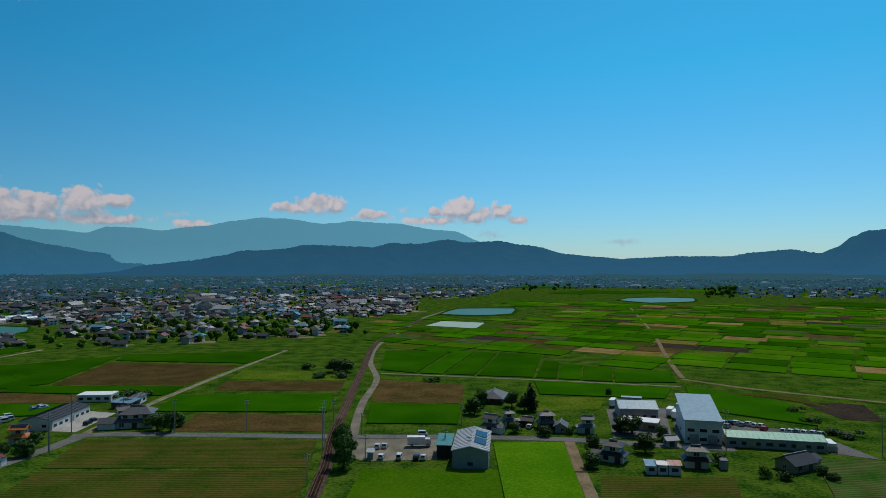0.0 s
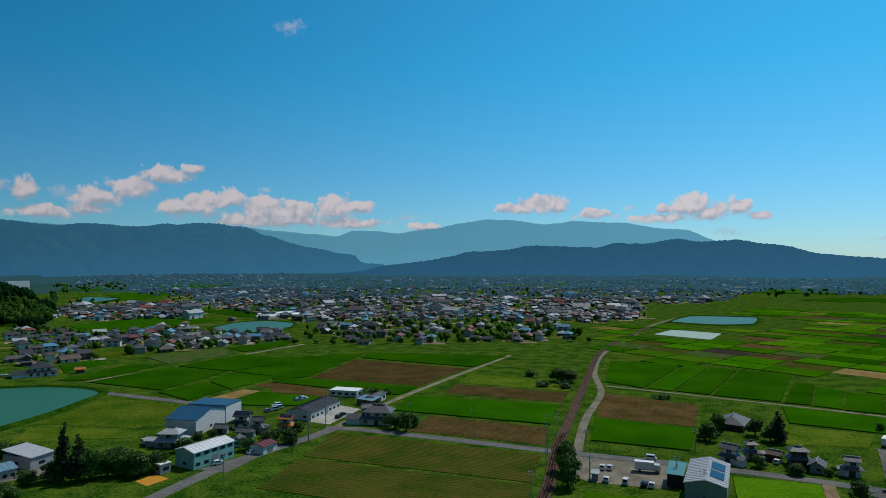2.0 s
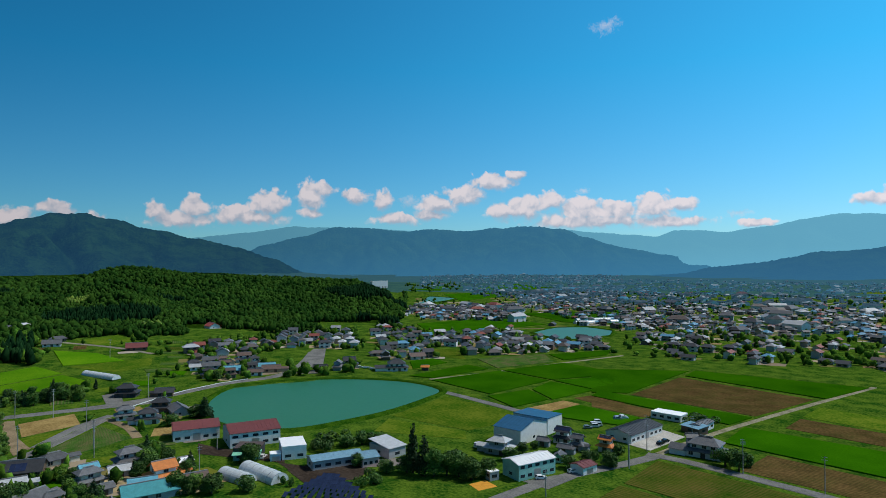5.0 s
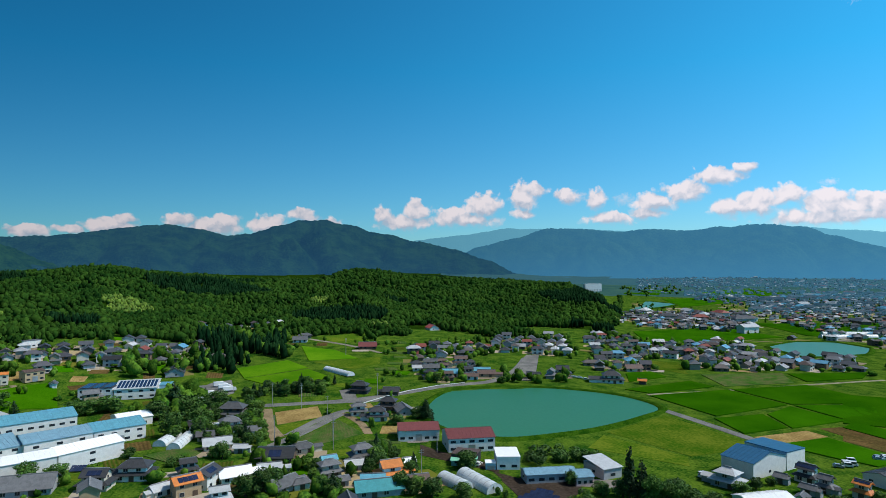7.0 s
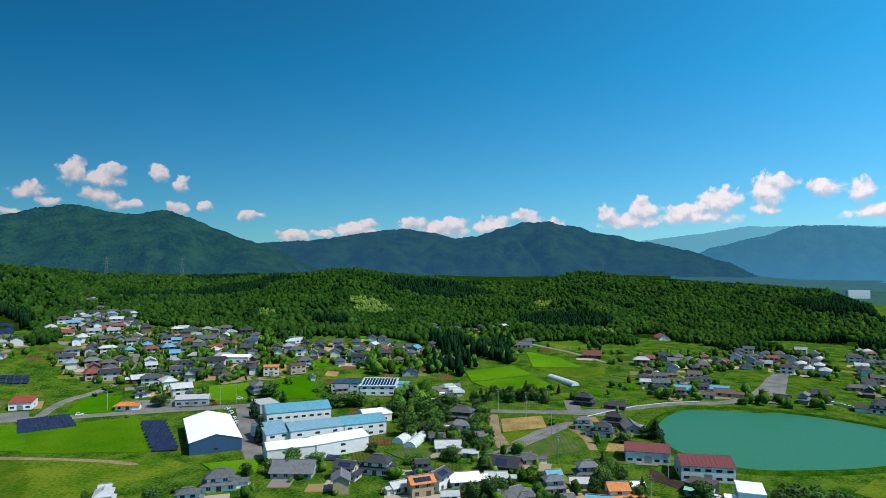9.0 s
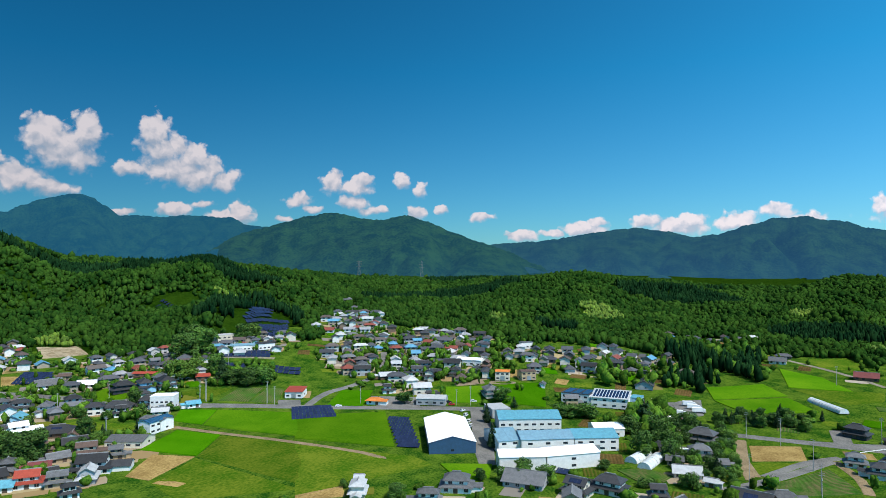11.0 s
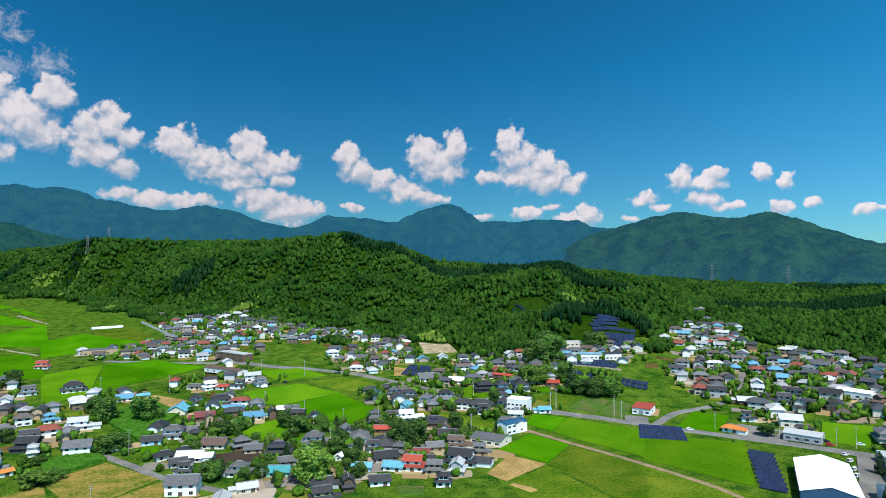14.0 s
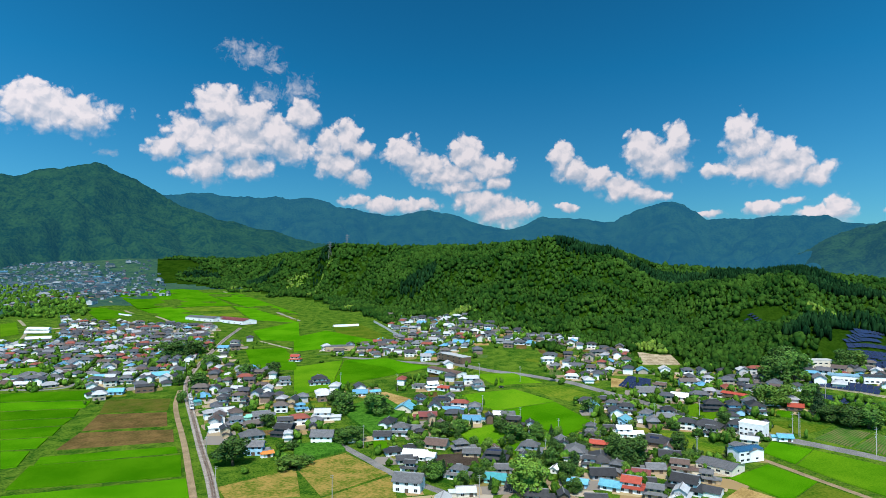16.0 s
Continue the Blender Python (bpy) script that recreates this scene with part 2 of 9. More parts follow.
# ---- materials ----
def material(name, dark, light, scale=0.3, rough=0.8, metal=0.0, bump=0.0, fine=0.0, glow=None, lumps=0.0, each=0.0):
    """Two colours mixed by noise at two scales. fine: scale of the second noise and of the relief. each: how far single objects differ."""
    m = bpy.data.materials.new(name)
    m.use_nodes = True
    nodes, links = m.node_tree.nodes, m.node_tree.links
    shader = nodes["Principled BSDF"]
    shader.inputs["Roughness"].default_value, shader.inputs["Metallic"].default_value = rough, metal
    shader.inputs["Specular IOR Level"].default_value = 0.0 if rough >= 0.85 else 0.3
    place = nodes.new("ShaderNodeNewGeometry")
    big, small, mixed, ramp = (nodes.new(n) for n in ("ShaderNodeTexNoise", "ShaderNodeTexNoise", "ShaderNodeMath", "ShaderNodeMix"))
    big.inputs["Scale"].default_value, big.inputs["Detail"].default_value = scale, 5
    small.inputs["Scale"].default_value, small.inputs["Detail"].default_value = fine or scale * 9, 4
    links.new(place.outputs["Position"], big.inputs["Vector"])
    links.new(place.outputs["Position"], small.inputs["Vector"])
    add = nodes.new("ShaderNodeMath")
    add.operation = "ADD"
    links.new(big.outputs["Fac"], add.inputs[0])
    links.new(small.outputs["Fac"], add.inputs[1])
    mixed.operation = "MULTIPLY_ADD"
    links.new(add.outputs[0], mixed.inputs[0])
    mixed.inputs[1].default_value, mixed.inputs[2].default_value = 2.7, -2.2
    mixed.use_clamp = True
    ramp.data_type = "RGBA"
    ramp.inputs["A"].default_value, ramp.inputs["B"].default_value = (*dark, 1), (*light, 1)
    links.new(mixed.outputs[0], ramp.inputs["Factor"])
    colour = ramp.outputs["Result"]
    if each:
        info, hsv, spread = nodes.new("ShaderNodeObjectInfo"), nodes.new("ShaderNodeHueSaturation"), nodes.new("ShaderNodeMapRange")
        links.new(info.outputs["Random"], spread.inputs["Value"])
        spread.inputs["To Min"].default_value, spread.inputs["To Max"].default_value = 1 - each, 1 + each
        links.new(spread.outputs[0], hsv.inputs["Value"])
        links.new(colour, hsv.inputs["Color"])
        colour = hsv.outputs["Color"]
    if lumps:
        hsv, spread = nodes.new("ShaderNodeHueSaturation"), nodes.new("ShaderNodeMapRange")
        links.new(place.outputs["Random Per Island"], spread.inputs["Value"])
        spread.inputs["To Min"].default_value, spread.inputs["To Max"].default_value = 1 - lumps, 1 + lumps
        links.new(spread.outputs[0], hsv.inputs["Value"])
        links.new(colour, hsv.inputs["Color"])
        colour = hsv.outputs["Color"]
    links.new(colour, shader.inputs["Base Color"])
    if bump:
        relief = nodes.new("ShaderNodeBump")
        relief.inputs["Strength"].default_value, relief.inputs["Distance"].default_value = 1.0, bump
        links.new(small.outputs["Fac"], relief.inputs["Height"])
        links.new(relief.outputs[0], shader.inputs["Normal"])
    if glow:
        shader.inputs["Emission Color"].default_value = (*glow[:3], 1)
        shader.inputs["Emission Strength"].default_value = glow[3]
    return m


def rows(m, gap, colour, share=0.5, depth=0.15):
    """Adds planted rows of the given spacing, along the first direction of the mesh's own metre coordinates."""
    nodes, links = m.node_tree.nodes, m.node_tree.links
    shader = nodes["Principled BSDF"]
    uv, wave, noise_a, mix = (nodes.new(n) for n in ("ShaderNodeUVMap", "ShaderNodeTexWave", "ShaderNodeTexNoise", "ShaderNodeMix"))
    wave.bands_direction = "Y"
    wave.inputs["Scale"].default_value = 0.314 / gap
    wave.inputs["Distortion"].default_value, wave.inputs["Detail"].default_value, wave.inputs["Detail Scale"].default_value = 2.5, 3.0, 0.8
    links.new(uv.outputs[0], wave.inputs["Vector"])
    links.new(uv.outputs[0], noise_a.inputs["Vector"])
    noise_a.inputs["Scale"].default_value, noise_a.inputs["Detail"].default_value = 0.09, 4
    f = nodes.new("ShaderNodeMath")
    f.operation = "MULTIPLY"
    links.new(wave.outputs["Fac"], f.inputs[0])
    patchy = nodes.new("ShaderNodeMath")
    patchy.operation, patchy.use_clamp = "MULTIPLY_ADD", True
    patchy.inputs[1].default_value, patchy.inputs[2].default_value = 3.2, -1.1
    links.new(noise_a.outputs["Fac"], patchy.inputs[0])
    links.new(patchy.outputs[0], f.inputs[1])
    g = nodes.new("ShaderNodeMath")
    g.operation = "MULTIPLY"
    g.inputs[1].default_value = share * 2
    g.use_clamp = True
    links.new(f.outputs[0], g.inputs[0])
    mix.data_type = "RGBA"
    old = shader.inputs["Base Color"].links[0].from_socket
    links.new(old, mix.inputs["A"])
    mix.inputs["B"].default_value = (*colour, 1)
    links.new(g.outputs[0], mix.inputs["Factor"])
    links.new(mix.outputs["Result"], shader.inputs["Base Color"])
    relief = nodes.new("ShaderNodeBump")
    relief.inputs["Distance"].default_value = depth
    links.new(wave.outputs["Fac"], relief.inputs["Height"])
    links.new(relief.outputs[0], shader.inputs["Normal"])
    return m


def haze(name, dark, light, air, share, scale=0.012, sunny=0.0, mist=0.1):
    """A far wooded range, plain or town as the backdrop, with haze painted in: a share of its look is blue emission
    that stands for the light of the air in between, set by sunny towards the sun and by mist near the ground."""
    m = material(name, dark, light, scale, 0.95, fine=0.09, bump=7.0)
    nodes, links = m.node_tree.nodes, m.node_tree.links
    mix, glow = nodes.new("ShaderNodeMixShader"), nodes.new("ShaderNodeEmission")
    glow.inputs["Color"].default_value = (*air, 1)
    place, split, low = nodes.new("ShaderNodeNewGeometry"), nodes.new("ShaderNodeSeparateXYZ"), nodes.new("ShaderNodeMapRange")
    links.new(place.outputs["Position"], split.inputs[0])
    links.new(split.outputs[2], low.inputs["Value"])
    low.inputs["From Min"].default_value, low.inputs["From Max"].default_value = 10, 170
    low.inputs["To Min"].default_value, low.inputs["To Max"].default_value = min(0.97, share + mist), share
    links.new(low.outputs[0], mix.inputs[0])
    # the haze emission gains strength on the sun's side
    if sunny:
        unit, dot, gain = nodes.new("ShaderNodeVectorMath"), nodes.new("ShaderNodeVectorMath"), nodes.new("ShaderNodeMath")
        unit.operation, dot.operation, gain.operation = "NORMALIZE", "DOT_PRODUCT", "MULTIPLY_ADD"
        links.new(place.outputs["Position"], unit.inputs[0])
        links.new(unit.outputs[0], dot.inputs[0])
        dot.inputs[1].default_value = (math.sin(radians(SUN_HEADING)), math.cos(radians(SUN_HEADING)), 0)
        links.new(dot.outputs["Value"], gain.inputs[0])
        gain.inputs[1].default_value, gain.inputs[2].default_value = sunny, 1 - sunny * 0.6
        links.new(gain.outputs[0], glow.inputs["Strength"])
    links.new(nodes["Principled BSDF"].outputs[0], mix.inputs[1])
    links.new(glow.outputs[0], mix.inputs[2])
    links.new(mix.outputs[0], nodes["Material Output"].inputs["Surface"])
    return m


M_GRASS = material("grass", (0.012, 0.056, 0.005), (0.086, 0.145, 0.014), 0.11, 0.95, bump=0.2, fine=0.9)
M_WEED = material("weeds", (0.0096, 0.044, 0.0024), (0.04, 0.096, 0.0064), 0.2, 0.95, bump=0.3, fine=1.6)
M_RICE = material("rice", (0.0136, 0.07225, 0.00085), (0.0306, 0.1148, 0.0017), 0.035, 0.9, bump=0.12, fine=1.8, each=0.22)
M_RICE_BRIGHT = material("bright rice", (0.044, 0.140, 0.003), (0.090, 0.195, 0.006), 0.04, 0.9, bump=0.1, fine=1.2, each=0.22)
M_LAWN = material("mown meadow", (0.036, 0.095, 0.005), (0.115, 0.150, 0.014), 0.06, 0.95, bump=0.1, fine=0.7, each=0.2)
M_SOIL = rows(material("tilled soil", (0.065, 0.044, 0.016), (0.140, 0.086, 0.032), 0.08, 0.95, bump=0.15, fine=0.8, each=0.2), 1.7, (0.05, 0.06, 0.012), 0.4)
M_DARKSOIL = material("dark soil", (0.035, 0.026, 0.02), (0.065, 0.05, 0.038), 0.08, 0.95, bump=0.12, fine=0.8)
M_STRAW = material("dry straw", (0.20, 0.13, 0.045), (0.34, 0.24, 0.09), 0.09, 0.95, bump=0.12, fine=0.9, each=0.12)
M_STUBBLE = rows(material("cut field", (0.022, 0.062, 0.004), (0.075, 0.088, 0.012), 0.05, 0.95, bump=0.15, fine=0.9), 1.5, (0.125, 0.085, 0.026), 0.5)
M_RICE_MID = material("half-grown rice", (0.027, 0.1215, 0.0009), (0.0585, 0.18, 0.0027), 0.035, 0.9, bump=0.12, fine=1.8, each=0.2)
M_LANE = material("worn farm lane", (0.16, 0.15, 0.09), (0.30, 0.27, 0.18), 0.15, 0.95, fine=1.2)
M_HAY = material("hay field", (0.075, 0.115, 0.012), (0.27, 0.185, 0.05), 0.10, 0.95, bump=0.1, fine=0.6)
M_CROP = rows(material("vegetable rows", (0.024, 0.08, 0.0096), (0.048, 0.128, 0.016), 0.1, 0.95, fine=1.2), 1.6, (0.13, 0.11, 0.05), 0.75)
M_ASPHALT = material("asphalt", (0.12, 0.118, 0.112), (0.20, 0.195, 0.18), 0.1, 0.85, fine=1.5)
M_CONCRETE = material("pale concrete", (0.34, 0.32, 0.28), (0.50, 0.47, 0.42), 0.15, 0.85, fine=1.2)
M_GRAVEL = material("gravel", (0.16, 0.143, 0.105), (0.28, 0.25, 0.19), 0.15, 0.95, bump=0.05, fine=2.0)
M_DIRT = material("dirt track", (0.17, 0.13, 0.075), (0.29, 0.215, 0.13), 0.15, 0.95, bump=0.05, fine=1.5)
M_BALLAST = material("pale ballast", (0.19, 0.165, 0.14), (0.33, 0.295, 0.26), 0.3, 0.95, bump=0.06, fine=3.0)
M_BALLAST_RUST = material("rusty ballast", (0.065, 0.045, 0.035), (0.15, 0.10, 0.075), 0.3, 0.95, bump=0.06, fine=3.0)
M_RAIL = material("rusty rail steel", (0.12, 0.06, 0.036), (0.20, 0.105, 0.065), 0.5, 0.6, 0.3)
M_WATER = material("green pond water", (0.024, 0.140, 0.066), (0.034, 0.155, 0.078), 0.01, 0.35, fine=0.6)
M_WATER_FAR = material("pale pond water", (0.045, 0.17, 0.115), (0.065, 0.19, 0.13), 0.01, 0.4, fine=0.5)
M_WATER.node_tree.nodes["Principled BSDF"].inputs["Specular IOR Level"].default_value = 0.06
M_WATER_FAR.node_tree.nodes["Principled BSDF"].inputs["Specular IOR Level"].default_value = 0.1
M_BARK = material("bark", (0.05, 0.035, 0.025), (0.11, 0.085, 0.06), 1.2, 0.95)
M_LEAF = material("leaves", (0.018, 0.060, 0.006), (0.070, 0.150, 0.016), 0.5, 0.75, fine=2.5, each=0.35)
M_LEAF_LIGHT = material("light leaves", (0.055, 0.13, 0.012), (0.13, 0.23, 0.022), 0.5, 0.75, fine=2.5, each=0.25)
M_LEAF_DARK = material("dark conifer needles", (0.0085, 0.02975, 0.0068), (0.0221, 0.0595, 0.01275), 0.5, 0.8, fine=2.5, each=0.3)
M_FOREST = material("forest leaves", (0.010, 0.036, 0.006), (0.034, 0.080, 0.011), 0.022, 0.85, fine=0.16, lumps=0.16)
M_FOREST_DARK = material("cedar forest", (0.003, 0.016, 0.006), (0.011, 0.036, 0.011), 0.04, 0.85, fine=0.25, lumps=0.3)
M_GARDEN = material("garden tree leaves", (0.018, 0.062, 0.008), (0.085, 0.165, 0.018), 0.12, 0.85, fine=0.8, lumps=0.5)
M_VINE = material("trellis vines", (0.022, 0.085, 0.008), (0.060, 0.165, 0.016), 0.35, 0.9, bump=0.5, fine=0.9)
M_SLEEPER = material("rusty stained sleepers", (0.085, 0.052, 0.036), (0.15, 0.095, 0.065), 1.2, 0.95)
M_BAMBOO = material("bamboo leaves", (0.055, 0.115, 0.008), (0.13, 0.20, 0.016), 0.05, 0.8, fine=0.3, lumps=0.3)
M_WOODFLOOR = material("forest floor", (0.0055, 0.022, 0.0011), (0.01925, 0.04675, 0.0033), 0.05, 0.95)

# airlight of the distance, painted into far trees, ground and houses as emission
HAZE_GLOW = (0.065, 0.22, 0.35)
M_TREES_FAR = haze("distant trees in painted haze", (0.006, 0.024, 0.008), (0.02, 0.055, 0.014), HAZE_GLOW, 0.52, 0.05, sunny=0.35, mist=0.0)
M_PLAIN = haze("distant plain in painted haze", (0.012, 0.045, 0.008), (0.05, 0.10, 0.016), HAZE_GLOW, 0.4, 0.012, sunny=0.35, mist=0.0)
M_PLAIN_FAR = haze("far plain in painted haze", (0.012, 0.04, 0.012), (0.05, 0.09, 0.025), HAZE_GLOW, 0.64, 0.008, sunny=0.35, mist=0.0)

# ---- lie of the land ----
# heading, foot distance, foot height, crest distance, crest height of the wooded hills
HILLS = (
    (-180, 1900, 66, 2500, 130), (-150, 2500, 10, 3200, 20), (-60, 2500, 0, 3200, 0), (44, 2500, 0, 3200, 0), (50.5, 1300, 3, 1600, 4),
    (51.7, 800, 3, 900, 7), (53, 790, 4, 1000, 22), (56, 800, 6, 1250, 33), (61, 760, 8, 1350, 34), (68, 720, 10, 1400, 42),
    (74, 700, 12, 1428, 60), (78, 720, 12, 1350, 40), (83, 720, 13, 1300, 42), (88.5, 640, 15, 1250, 54),
    (95, 640, 24, 1150, 69), (100, 570, 22, 1150, 60), (106, 640, 25, 1300, 55), (114, 780, 33, 1300, 60),
    (119, 690, 30, 1000, 74), (123, 600, 22, 1000, 83), (127, 590, 21, 900, 95), (130, 600, 21, 1000, 90),
    (136, 650, 17, 1100, 97), (142, 710, 21, 980, 126), (146, 750, 24, 970, 141), (149, 780, 30, 1040, 138), (152, 820, 34, 1150, 137),
    (160, 1000, 30, 1300, 138), (165, 1200, 40, 1400, 145), (169, 1420, 46, 1750, 132), (174, 1700, 58, 2300, 120), (180, 1900, 66, 2500, 130),
)
def smooth(u):
    u = min(1.0, max(0.0, u))
    return u * u * (3 - 2 * u)
def hill(a):
    a = (a + 180) % 360 - 180
    for p, q in zip(HILLS, HILLS[1:]):
        if p[0] <= a <= q[0]:
            u = smooth((a - p[0]) / (q[0] - p[0]))
            return [m + (n - m) * u for m, n in zip(p[1:], q[1:])]
def gully(x, y):
    """1 in the beds of the hills' wooded gullies, 0 on the spurs between them."""
    bend = 0.5 * noise.noise((x * 0.004, y * 0.004, 21))
    wide = abs(noise.noise((x * 0.0058 + bend, y * 0.0058 - bend, 5)))
    small = abs(noise.noise((x * 0.015 + bend, y * 0.015, 13)))
    return 0.75 * max(0.0, 1 - 2.6 * wide) + 0.25 * max(0.0, 1 - 2.4 * small)


def height(x, y):
    d = math.hypot(x, y)
    if d < 360: return 0.0
    foot, zf, crest, zc = hill(math.degrees(math.atan2(-x, y)))
    if d < foot: return zf * smooth((d - 360) / (foot - 360)) if foot < 900 else zf * ((d - 360) / (foot - 360)) ** 1.3
    if d < crest:
        u = (d - foot) / (crest - foot)
        return zf + (zc - zf) * (math.sin(u * math.pi / 2) - 0.5 * gully(x, y) * math.sin(u * math.pi) ** 0.8)
    a = math.degrees(math.atan2(-x, y))
    return zc * (1 - (0.4 + 0.5 * smooth((62 - a) / 6) * smooth((a - 40) / 6)) * smooth((d - crest) / 700))


def drop(x, y, lift=0.0):
    return Vector((x, y, height(x, y) + lift))


def polar(a, d):
    return -d * math.sin(radians(a)), d * math.cos(radians(a))


def mesh_object(name, verts, faces, mats, parent=None, index=None, smooth_faces=False, label="", category="", group="", kind="", uv=None):
    me = bpy.data.meshes.new(name)
    me.from_pydata(verts, [], faces)
    for m in mats if isinstance(mats, (list, tuple)) else [mats]:
        me.materials.append(m)
    if index is not None:
        me.polygons.foreach_set("material_index", index)
    if smooth_faces:
        me.polygons.foreach_set("use_smooth", [True] * len(me.polygons))
    if uv is not None:
        layer = me.uv_layers.new(name="UVMap")
        for loop in me.loops:
            layer.data[loop.index].uv = uv[loop.vertex_index]
    me.update()
    ob = new(name, me)
    ob.parent = parent
    return tagged(ob, label, category, group, kind)


def build_ground():
    rings = [0.0]
    step = 12.0
    while rings[-1] < 4930:
        rings.append(rings[-1] + step)
        step = min(90, max(12.0, rings[-1] * 0.022))
    heads = [-180 + 0.75 * i for i in range(480)]
    verts, faces = [(0, 0, 0)], []
    for d in rings[1:]:
        for a in heads:
            x, y = polar(a, d)
            verts.append((x, y, height(x, y) + (noise.noise((x * 0.02, y * 0.02, 3)) * 3.0 * smooth((d - 900) / 300) * smooth((height(x, y) - 12) / 10))))
    n = len(heads)
    for j in range(n):
        faces.append((0, 1 + j, 1 + (j + 1) % n))
    for i in range(len(rings) - 2):
        for j in range(n):
            k = (j + 1) % n
            faces.append((1 + i * n + j, 1 + (i + 1) * n + j, 1 + (i + 1) * n + k, 1 + i * n + k))
    index = []
    for f in faces:
        x, y, z = verts[f[1]]
        d = math.hypot(x, y)
        foot, low, crest, top = hill(math.degrees(math.atan2(-x, y)))
        # far faces take the plain materials that have haze emission mixed in
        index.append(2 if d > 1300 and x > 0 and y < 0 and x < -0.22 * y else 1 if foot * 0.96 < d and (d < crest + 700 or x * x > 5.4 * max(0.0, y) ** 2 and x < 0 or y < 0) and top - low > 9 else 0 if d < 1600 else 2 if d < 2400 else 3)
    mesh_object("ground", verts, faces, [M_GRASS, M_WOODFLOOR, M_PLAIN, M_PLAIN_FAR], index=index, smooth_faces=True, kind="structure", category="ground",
                label="gently rising green grassland of a farming valley")


build_ground()


# ---- far mountains ----
def between(table, a):
    for (p, h), (q, g) in zip(table, table[1:]):
        if p <= a <= q:
            u = (a - p) / (q - p)
            u = 0.5 * u + 0.5 * smooth(u)
            return h + (g - h) * u
    return table[0][1] if a < table[0][0] else table[-1][1]


def mountain(label, table, crest, foot, mat, seed, rough=1.0, step=0.15, base=0.0):
    """A range from heading to heading; its crest heights stand at the given distance, its foot nearer by."""
    table = sorted(table)
    first, last = table[0][0] - 2.5, table[-1][0] + 2.5
    count = int((last - first) / step) + 1
    line = 44
    verts, faces = [], []
    for i in range(count):
        a = first + i * step
        top = between(table, a)
        edge = smooth((a - first) / 2.5) * smooth((last - a) / 2.5)
        top = base + (top - base) * (edge if edge < 1 else 1)
        top += noise.noise((a * 1.9, seed, 0)) * 0.012 * top * rough + noise.noise((a * 5.0, seed, 4)) * 6.0 * rough + noise.noise((a * 0.7, seed, 7)) * 0.03 * top * rough
        for j in range(line + 8):
            u = j / line
            d = foot + (crest - foot) * u
            x, y = polar(a, d)
            if u <= 1:
                along = radians(a) * crest
                bend = noise.noise((along / 700, d / 600, seed)) * 0.6
                main = max(0.0, 1 - 2.3 * abs(noise.noise((along / 430 + bend, d / 900, seed + 3))))
                side = max(0.0, 1 - 2.3 * abs(noise.noise((along / 165 - bend, d / 210 + bend, seed + 5))))
                fine = noise.noise((along / 60, d / 60, seed + 8))
                z = base + (top - base) * (u ** 1.15) - (0.36 * main + 0.13 * side + 0.03 * fine) * (top - base) * math.sin(math.pi * min(1, u)) ** 0.7 * min(1, rough + 0.2)
                z -= 6 * (1 - u)
                z = min(z, 62 + (top - 62) * (d / crest) - (1 - u) * 4) if top > 62 else z
            else:
                z = top * (1 - (u - 1) * 2.2)
            verts.append((x, y, z))
    m = line + 8
    for i in range(count - 1):
        for j in range(m - 1):
            faces.append((i * m + j, i * m + j + 1, (i + 1) * m + j + 1, (i + 1) * m + j))
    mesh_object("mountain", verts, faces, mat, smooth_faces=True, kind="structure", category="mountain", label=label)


# each range's forest colours carry a painted share of blue haze emission
H_FAR = haze("far range in painted haze", (0.02, 0.05, 0.03), (0.05, 0.10, 0.05), (0.22, 0.68, 0.97), 0.80, sunny=0.5)
H_MID = haze("middle range in painted blue haze", (0.010, 0.04, 0.022), (0.055, 0.12, 0.045), (0.072, 0.31, 0.56), 0.76, sunny=0.5, mist=0.16)
H_HILL = haze("dark hill in painted haze", (0.006, 0.028, 0.012), (0.045, 0.11, 0.035), (0.050, 0.21, 0.40), 0.74, sunny=0.4, mist=0.16)
H_RIGHT = haze("front-lit forest range in painted haze", (0.003, 0.018, 0.008), (0.024, 0.066, 0.017), (0.026, 0.112, 0.235), 0.55)
H_PEAK = haze("nearer forested double peak in painted haze", (0.003, 0.018, 0.007), (0.026, 0.072, 0.016), (0.020, 0.100, 0.185), 0.46)
H_BACK = haze("forest range in painted blue haze", (0.004, 0.022, 0.010), (0.024, 0.068, 0.020), (0.016, 0.122, 0.255), 0.62)
H_NEAR = haze("near forest mountain in painted haze", (0.004, 0.022, 0.009), (0.024, 0.066, 0.014), (0.012, 0.090, 0.160), 0.42, 0.02, mist=-0.08)

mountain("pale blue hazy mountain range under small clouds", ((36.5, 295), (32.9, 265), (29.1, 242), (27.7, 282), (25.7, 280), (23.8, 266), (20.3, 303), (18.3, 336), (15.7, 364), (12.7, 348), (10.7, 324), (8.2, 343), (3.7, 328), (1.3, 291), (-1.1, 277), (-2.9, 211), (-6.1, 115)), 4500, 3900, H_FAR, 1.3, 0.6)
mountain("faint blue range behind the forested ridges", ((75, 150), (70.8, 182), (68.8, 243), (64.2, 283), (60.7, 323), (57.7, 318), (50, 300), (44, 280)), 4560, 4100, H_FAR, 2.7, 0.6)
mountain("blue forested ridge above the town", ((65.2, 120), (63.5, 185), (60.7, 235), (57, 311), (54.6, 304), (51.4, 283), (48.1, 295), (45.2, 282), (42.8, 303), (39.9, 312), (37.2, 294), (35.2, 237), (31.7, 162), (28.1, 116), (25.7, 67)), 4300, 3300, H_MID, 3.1)
